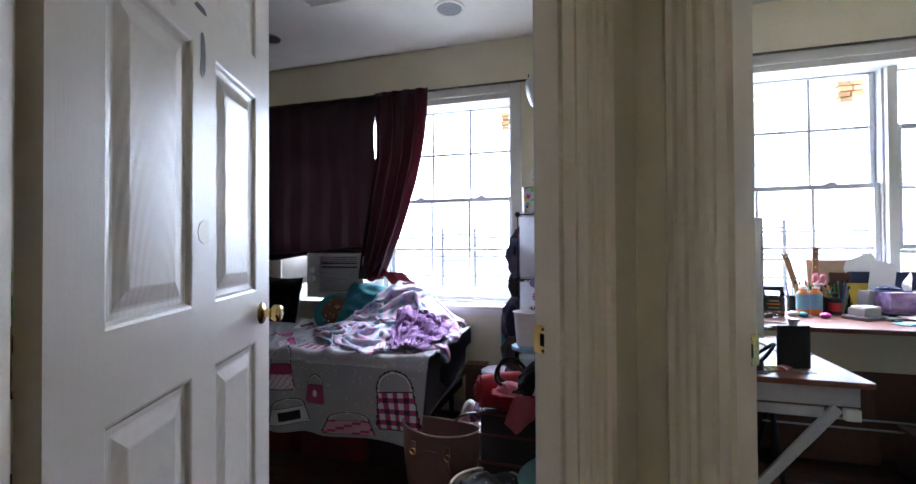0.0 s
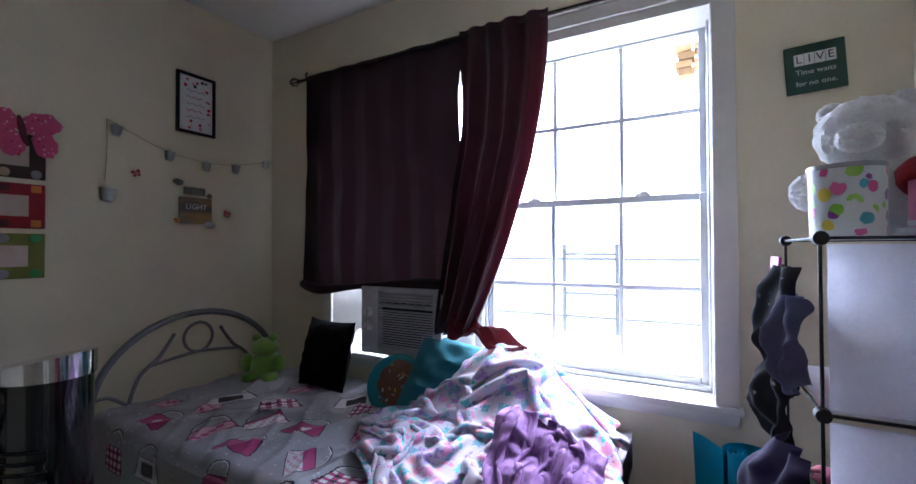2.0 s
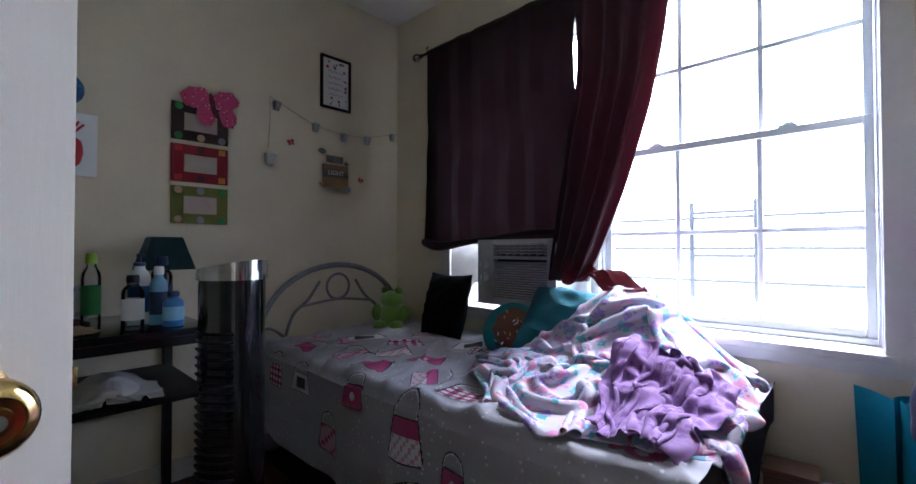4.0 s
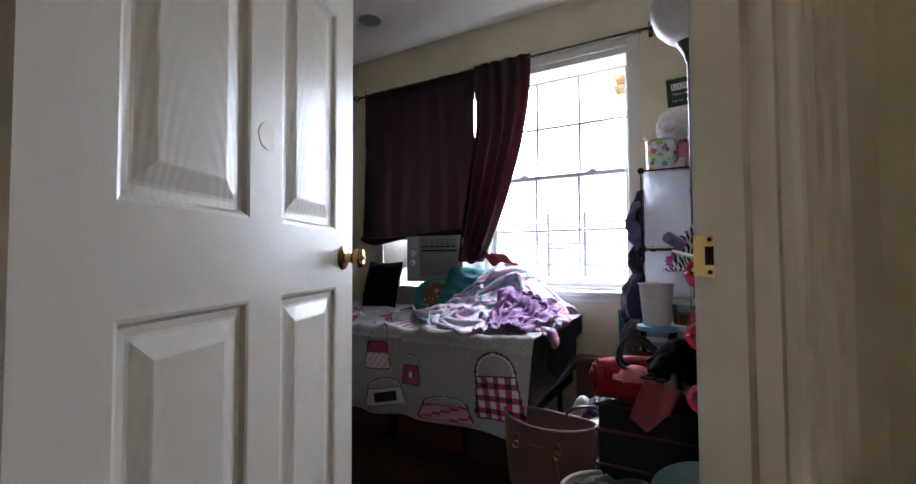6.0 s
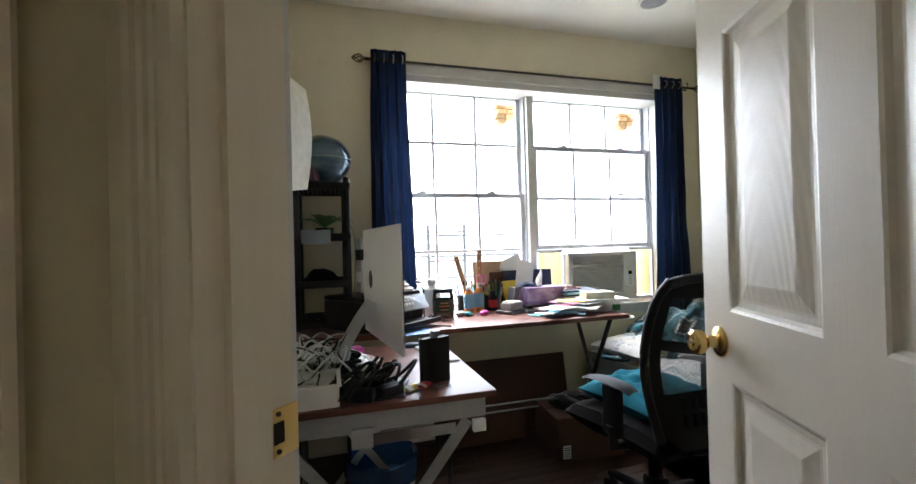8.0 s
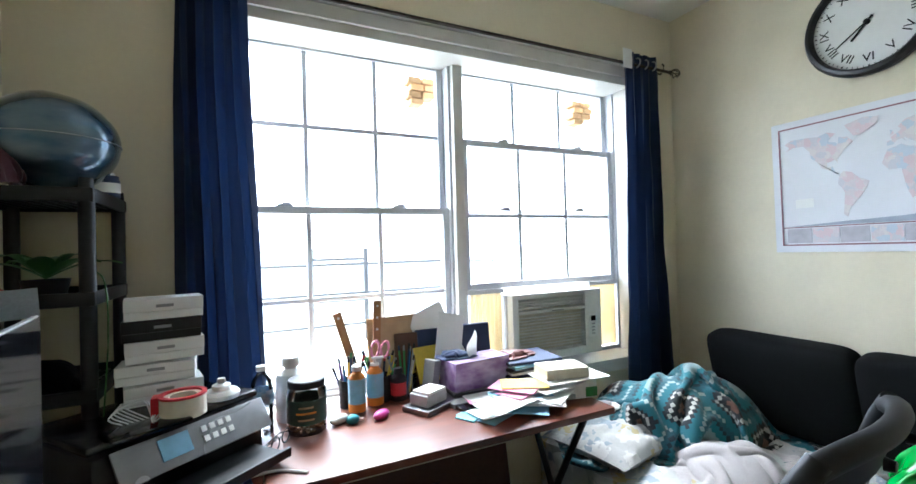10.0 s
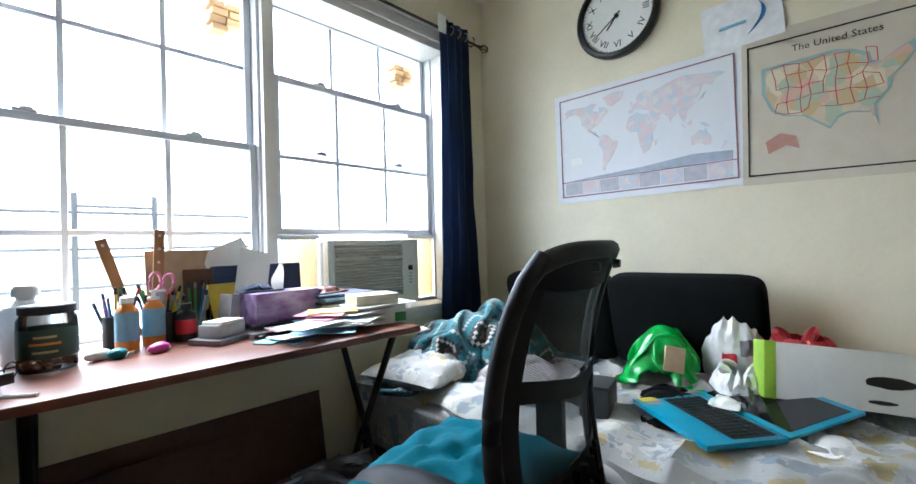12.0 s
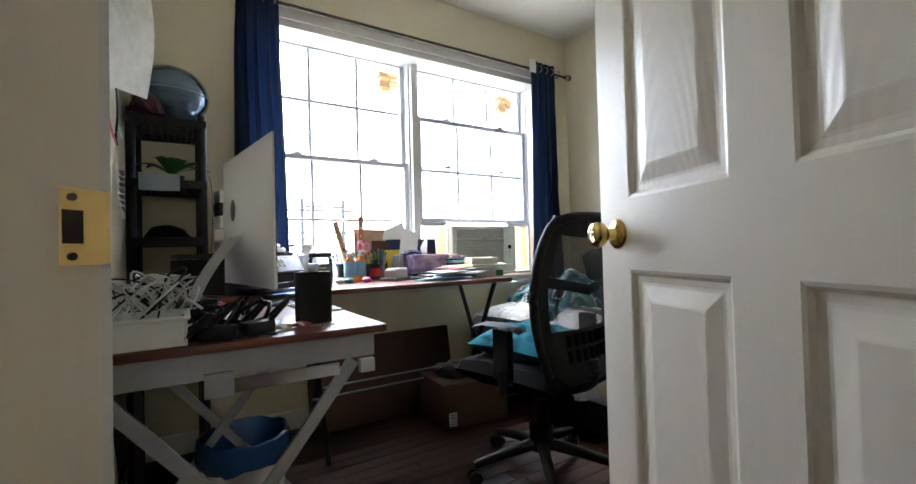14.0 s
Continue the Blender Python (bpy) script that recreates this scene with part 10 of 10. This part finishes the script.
wm = thing("world_map", "large paper world map taped to the wall, pale pink lands", "map", on_east(1.885, 1.595, 0.5))
MW, MH = 0.90, 0.595
bm = B()
sheet(bm, lambda u, v: Vector(((u - 0.5) * MW, (v - 0.5) * MH, 0.003 + 0.0016 * noise.noise(Vector((u * 3, v * 3, 1))) + 0.0004 * u)), 24, 16)
part("paper", bm, mat("map_paper", (0.76, 0.76, 0.79), 0.6, (0.71, 0.71, 0.74), 12, 0.4), wm)
bm = B()
for a in ((-0.42, 0.42, 0.262, 0.268), (-0.42, 0.42, -0.268, -0.262), (-0.42, -0.414, -0.262, 0.262), (0.414, 0.42, -0.262, 0.262), (-0.414, 0.414, -0.188, -0.184)):
    box(bm, *a, 0.0055, 0.0068)
part("border", bm, mat("map_border_ink", (0.30, 0.14, 0.17), 0.7), wm)
LANDM = print_mat("map_land_ink", (0.68, 0.61, 0.63), [(0.66, 0.52, 0.55), (0.52, 0.57, 0.64), (0.67, 0.62, 0.61), (0.67, 0.55, 0.58), (0.58, 0.56, 0.60)], 34, 0.7, warp=0.9, bump=0, rough=0.6)
LANDS = {
    "north_america": (-168, 66, -156, 71, -128, 70, -110, 68, -95, 72, -82, 68, -94, 60, -92, 57, -82, 55, -79, 52, -77, 62, -64, 60, -56, 52, -66, 45, -70, 42, -76, 35, -81, 30, -80, 25, -84, 30, -97, 27, -97, 20, -88, 21, -84, 10, -78, 8, -92, 15, -105, 20, -112, 30, -122, 37, -125, 48, -135, 58, -152, 59, -165, 55, -160, 60),
    "south_america": (-78, 8, -72, 12, -60, 9, -50, 0, -35, -6, -39, -15, -48, -26, -58, -36, -65, -42, -68, -54, -74, -50, -72, -30, -71, -18, -81, -5),
    "greenland": (-55, 60, -45, 60, -22, 70, -18, 80, -40, 83, -68, 77),
    "africa": (-17, 15, -9, 32, 10, 37, 20, 32, 32, 31, 43, 12, 51, 11, 40, -4, 40, -16, 33, -28, 20, -35, 14, -22, 9, 0, 8, 5, -8, 5),
    "eurasia": (-9, 37, -9, 43, -2, 44, -4, 48, 8, 54, 10, 57, 6, 60, 15, 68, 28, 71, 40, 66, 60, 69, 75, 73, 105, 78, 140, 73, 170, 70, 180, 66, 162, 60, 156, 52, 140, 58, 135, 45, 128, 38, 122, 38, 121, 30, 110, 21, 108, 12, 103, 2, 98, 10, 92, 22, 80, 13, 77, 8, 72, 20, 60, 25, 55, 18, 44, 13, 35, 28, 36, 36, 27, 37, 19, 41, 13, 45, 16, 39, 10, 44, 3, 42, 0, 38),
    "australia": (114, -22, 122, -18, 131, -12, 137, -15, 142, -11, 146, -19, 153, -27, 150, -37, 141, -38, 130, -32, 116, -35),
    "madagascar": (44, -16, 50, -15, 47, -25, 44, -24),
    "borneo": (109, 1, 117, 7, 118, 1, 115, -4, 110, -3),
    "sumatra": (95, 5, 104, -2, 106, -6, 101, -3),
    "new_guinea": (131, -1, 142, -3, 150, -10, 141, -9, 133, -4),
    "japan": (130, 32, 136, 35, 141, 36, 142, 43, 145, 44, 140, 40, 136, 37),
    "new_zealand": (173, -35, 178, -38, 172, -44, 167, -46, 172, -41),
    "britain": (-5, 50, 1, 52, -2, 57, -5, 58, -4, 54),
}
for nm, ll in LANDS.items():
    pts = [((ll[k] - 8) * 0.00224, -0.175 + (ll[k + 1] + 62) * 0.0029) for k in range(0, len(ll), 2)]
    part("land_" + nm, poly_flat(pts, 0.0056, 0.0066, 1, 1), LANDM, wm)
bm = poly_flat([(-0.40, -0.182), (0.40, -0.182), (0.40, -0.145), (0.25, -0.135), (0.1, -0.15), (0.0, -0.16), (-0.2, -0.17)], 0.0056, 0.0066, 1, 1)
part("ice_sheet", bm, mat("map_ice_ink", (0.42, 0.46, 0.55), 0.7), wm)
for k in range(8):
    bm = B()
    x = -0.40 + 0.1 * k
    box(bm, x + 0.002, x + 0.098, -0.256, -0.192, 0.0056, 0.0064)
    bp_ = part("inset_map", bm, LANDM if k % 2 else mat("inset_ink", (0.52, 0.50, 0.55), 0.7), wm)
bm = B()
box(bm, -0.36, -0.29, -0.10, -0.06, 0.0056, 0.0064)
part("legend_plate", bm, PAPERM, wm)
us = thing("country_map", "antique style paper map of the United States with red state lines", "map", on_east(1.165, 1.60, -1.0))
UW, UH = 0.56, 0.62
bm = B()
sheet(bm, lambda u, v: Vector(((u - 0.5) * UW, (v - 0.5) * UH, 0.006 + 0.0016 * noise.noise(Vector((u * 3, v * 3, 7))) + 0.0004 * u)), 20, 16)
part("paper", bm, mat("antique_paper", (0.62, 0.55, 0.44), 0.7, (0.54, 0.46, 0.35), 10, 0.6), us)
bm = B()
for a in ((-0.26, 0.26, 0.255, 0.261), (-0.26, 0.26, -0.275, -0.269), (-0.26, -0.254, -0.269, 0.255), (0.254, 0.26, -0.269, 0.255)):
    box(bm, *a, 0.0085, 0.0096)
part("border", bm, BLACKP, us)
USA = (-124, 48, -95, 49, -89, 48, -83, 46, -82, 43, -79, 43, -75, 45, -69, 47, -67, 45, -71, 41, -76, 38, -76, 35, -81, 31, -80, 25, -82, 29, -90, 30, -94, 29, -97, 26, -103, 29, -107, 31, -115, 32, -120, 34, -124, 40)
usp = [((USA[k] + 96) * 0.0074 + 0.01, (USA[k + 1] - 38) * 0.0118 + 0.03) for k in range(0, len(USA), 2)]
part("coast_tint", poly_flat([(x * 1.07, y * 1.09) for x, y in usp], 0.0084, 0.0092, 1, 1), mat("coast_ink", (0.32, 0.46, 0.46), 0.7), us)
part("land", poly_flat(usp, 0.0093, 0.0100, 1, 1), print_mat("state_inks", (0.62, 0.50, 0.36), [(0.52, 0.40, 0.22), (0.40, 0.46, 0.34), (0.60, 0.38, 0.30), (0.64, 0.56, 0.40)], 20, 0.7, warp=0.1, bump=0), us)
lines, bm = random.Random(17), B()
grid_ = {(i, j): ((-120 + 5.2 * i + lines.uniform(-1.4, 1.4) + 96) * 0.0074 + 0.01, (32.5 + 4.0 * j + lines.uniform(-0.8, 0.8) - 38) * 0.0118 + 0.03) for i in range(9) for j in range(5)}
for (i, j), q in grid_.items():
    for o in ((i + 1, j), (i, j + 1)):
        if o in grid_ and lines.random() < 0.86:
            tube(bm, [(*q, 0.0104), (*grid_[o], 0.0104)], 0.0013, 4)
tagged(part("state_line", bm, LINT["red"], us), kind="stuff")
bm = poly_flat([(-0.20, -0.14), (-0.15, -0.11), (-0.10, -0.13), (-0.09, -0.18), (-0.13, -0.16), (-0.19, -0.19)], 0.0086, 0.0098, 1, 1)
part("inset_land", bm, mat("inset_land_ink", (0.50, 0.26, 0.20), 0.7), us)
text("title", "The United States", 0.036, pose(0.02, 0.215, 0.009), BLACKP, us)
lg = thing("logo_sheet", "white printed sheet with a blue swoosh mark on the wall", "poster", on_east(1.44, 1.99, 3))
bm = B()
sheet(bm, lambda u, v: Vector(((u - 0.5) * 0.29, (v - 0.5) * 0.21, 0.0075 + 0.001 * (1 - u) * (1 - v))), 8, 8)
part("paper", bm, mat("logo_paper", (0.82, 0.82, 0.84), 0.6), lg)
bm = B()
sheet(bm, lambda u, v: Vector((0.02 + 0.07 * math.sin(2.4 * u) - 0.016 * v * math.sin(math.pi * u), -0.07 + 0.13 * u, 0.011 + 0.002 * v)), 16, 3)
part("blue_swoosh", bm, LINT["blue"], lg)
bm = B()
box(bm, -0.08, 0.02, -0.014, -0.002, 0.0085, 0.0125)
part("name_bar", bm, LINT["skyblue"], lg)
ck = thing("wall_clock", "round black wall clock with a white Roman dial", "clock", on_east(1.965, 2.21) @ Matrix.Scale(1.27, 4))
bm = B()
lathe(bm, [(0.142, 0.0), (0.165, 0.0), (0.168, 0.02), (0.160, 0.034), (0.150, 0.036), (0.143, 0.028), (0.142, 0.016)], (0, 0, 0), 56)
part("rim", bm, mat("clock_black", (0.012, 0.011, 0.011), 0.3), ck)
bm = B()
lathe(bm, [(0.145, 0.008), (0.145, 0.012), (0, 0.0121)], (0, 0, 0), 56)
dial = part("dial", bm, PAPERM, ck)
for k, n_ in enumerate(("XII", "I", "II", "III", "IV", "V", "VI", "VII", "VIII", "IX", "X", "XI")):
    a = math.pi / 2 - k * math.pi / 6
    text("numeral", n_, 0.036, pose(0.112 * math.cos(a), 0.112 * math.sin(a), 0.0135, 0, 0, -30 * k if k not in (4, 5, 6, 7, 8) else 180 - 30 * k), BLACKP, dial)
for k in range(60):
    a = k * math.pi / 30
    bm = B()
    box(bm, 0.134, 0.140, -0.0008 if k % 5 else -0.002, 0.0008 if k % 5 else 0.002, 0.0124, 0.0132, 0, pose(0, 0, 0, 0, 0, math.degrees(a)))
    part("minute_mark", bm, BLACKP, dial)
for nm, a, L, w_, z in (("hour_pointer", 229, 0.062, 0.006, 0.016), ("minute_pointer", 215, 0.098, 0.004, 0.019)):
    bm = B()
    box(bm, -0.02, L, -w_ / 2, w_ / 2, z, z + 0.0015, 0, pose(0, 0, 0, 0, 0, a))
    part(nm, bm, BLACKP, ck)
bm = B()
lathe(bm, [(0, 0.012), (0.008, 0.012), (0.008, 0.022), (0, 0.023)], (0, 0, 0), 16)
part("hub", bm, BLACKP, ck)


# ---- floor boards, baseboards ----
bm = B()
box(bm, -0.30, 0.30, -0.036, 0.036, -0.012, 0.0, 0.0012, seg=1)
bm.normal_update()
pmesh = bpy.data.meshes.new("plank")
bm.to_mesh(pmesh)
bm.free()
pmesh.materials.append(FLOORW)
pr = random.Random(4)


def lay(x0, x1, y0, y1, parent):
    n, y = 0, y0 + 0.037
    while y < y1:
        x = x0 - pr.random() * 0.6
        while x < x1:
            L = 0.45 + 0.5 * pr.random()
            a, b = max(x, x0), min(x + L, x1)
            if b - a > 0.05:
                o = new("plank", pmesh)
                o.parent, o.location, o.scale = parent, ((a + b) / 2, y, 0), ((b - a - 0.0012) / 0.6, 1, 1)
                n += 1
            x += L
        y += 0.0735
    return n


lay(0.30, 2.10, 0.95, 2.80, floor)
lay(-2.2, -0.45, 1.25, 2.05, floor)
bm = B()
prq = random.Random(8)
for x0, x1, y0, y1 in ((-2.85, -2.2, -0.2, 2.86), (-2.2, -0.45, -0.2, 1.25), (-2.2, -0.45, 2.05, 2.86), (-0.45, 0.1, 0.7, 2.86), (0.23, 0.30, 0.9, 2.86), (0.30, 2.10, 0.2, 0.95), (0.30, 2.10, 2.80, 2.86), (2.10, 3.12, -0.2, 2.86), (-0.45, 0.30, -2.4, 0.70), (0.30, 1.2, -2.4, 0.2), (-0.9, -0.45, -2.4, -0.3)):
    y = y0
    while y < y1 - 0.01:
        x = x0
        while x < x1:
            b = min(x1, x + 0.5 + 0.5 * prq.random())
            box(bm, x + 0.0006, b - 0.0006, y, min(y + 0.072, y1), -0.012, -0.0005)
            x = b
        y += 0.0735
rest = part("plank_rest", bm, mat("dark_oak_rest", (0.065, 0.026, 0.012), 0.42, (0.032, 0.012, 0.006), 22, 0.8, 0.15, 60, stretch=(0.25, 1, 1), island=0.18, spec=0.25), floor)
tagged(rest, kind="stuff")


def baseboard(name, x0, x1, y0, y1):
    bm = B()
    box(bm, x0, x1, y0, y1, 0.0, 0.10, 0.003)
    solo(name, bm, TRIM, "white painted baseboard", "baseboard", kind="structure")


baseboard("baseboard_1", AX0 + 0.002, AX1 - 0.002, WY - 0.016, WY - 0.002)
baseboard("baseboard_2", BX0 + 0.002, BX1 - 0.002, WY - 0.016, WY - 0.002)
baseboard("baseboard_3", AX1 - 0.016, AX1 - 0.002, 1.0, WY - 0.02)
baseboard("baseboard_4", BX0 + 0.002, BX0 + 0.016, 1.0, WY - 0.02)
baseboard("baseboard_5", AX0 + 0.002, AX0 + 0.016, 0.0, WY - 0.02)
baseboard("baseboard_6", BX1 - 0.016, BX1 - 0.002, 0.0, WY - 0.02)
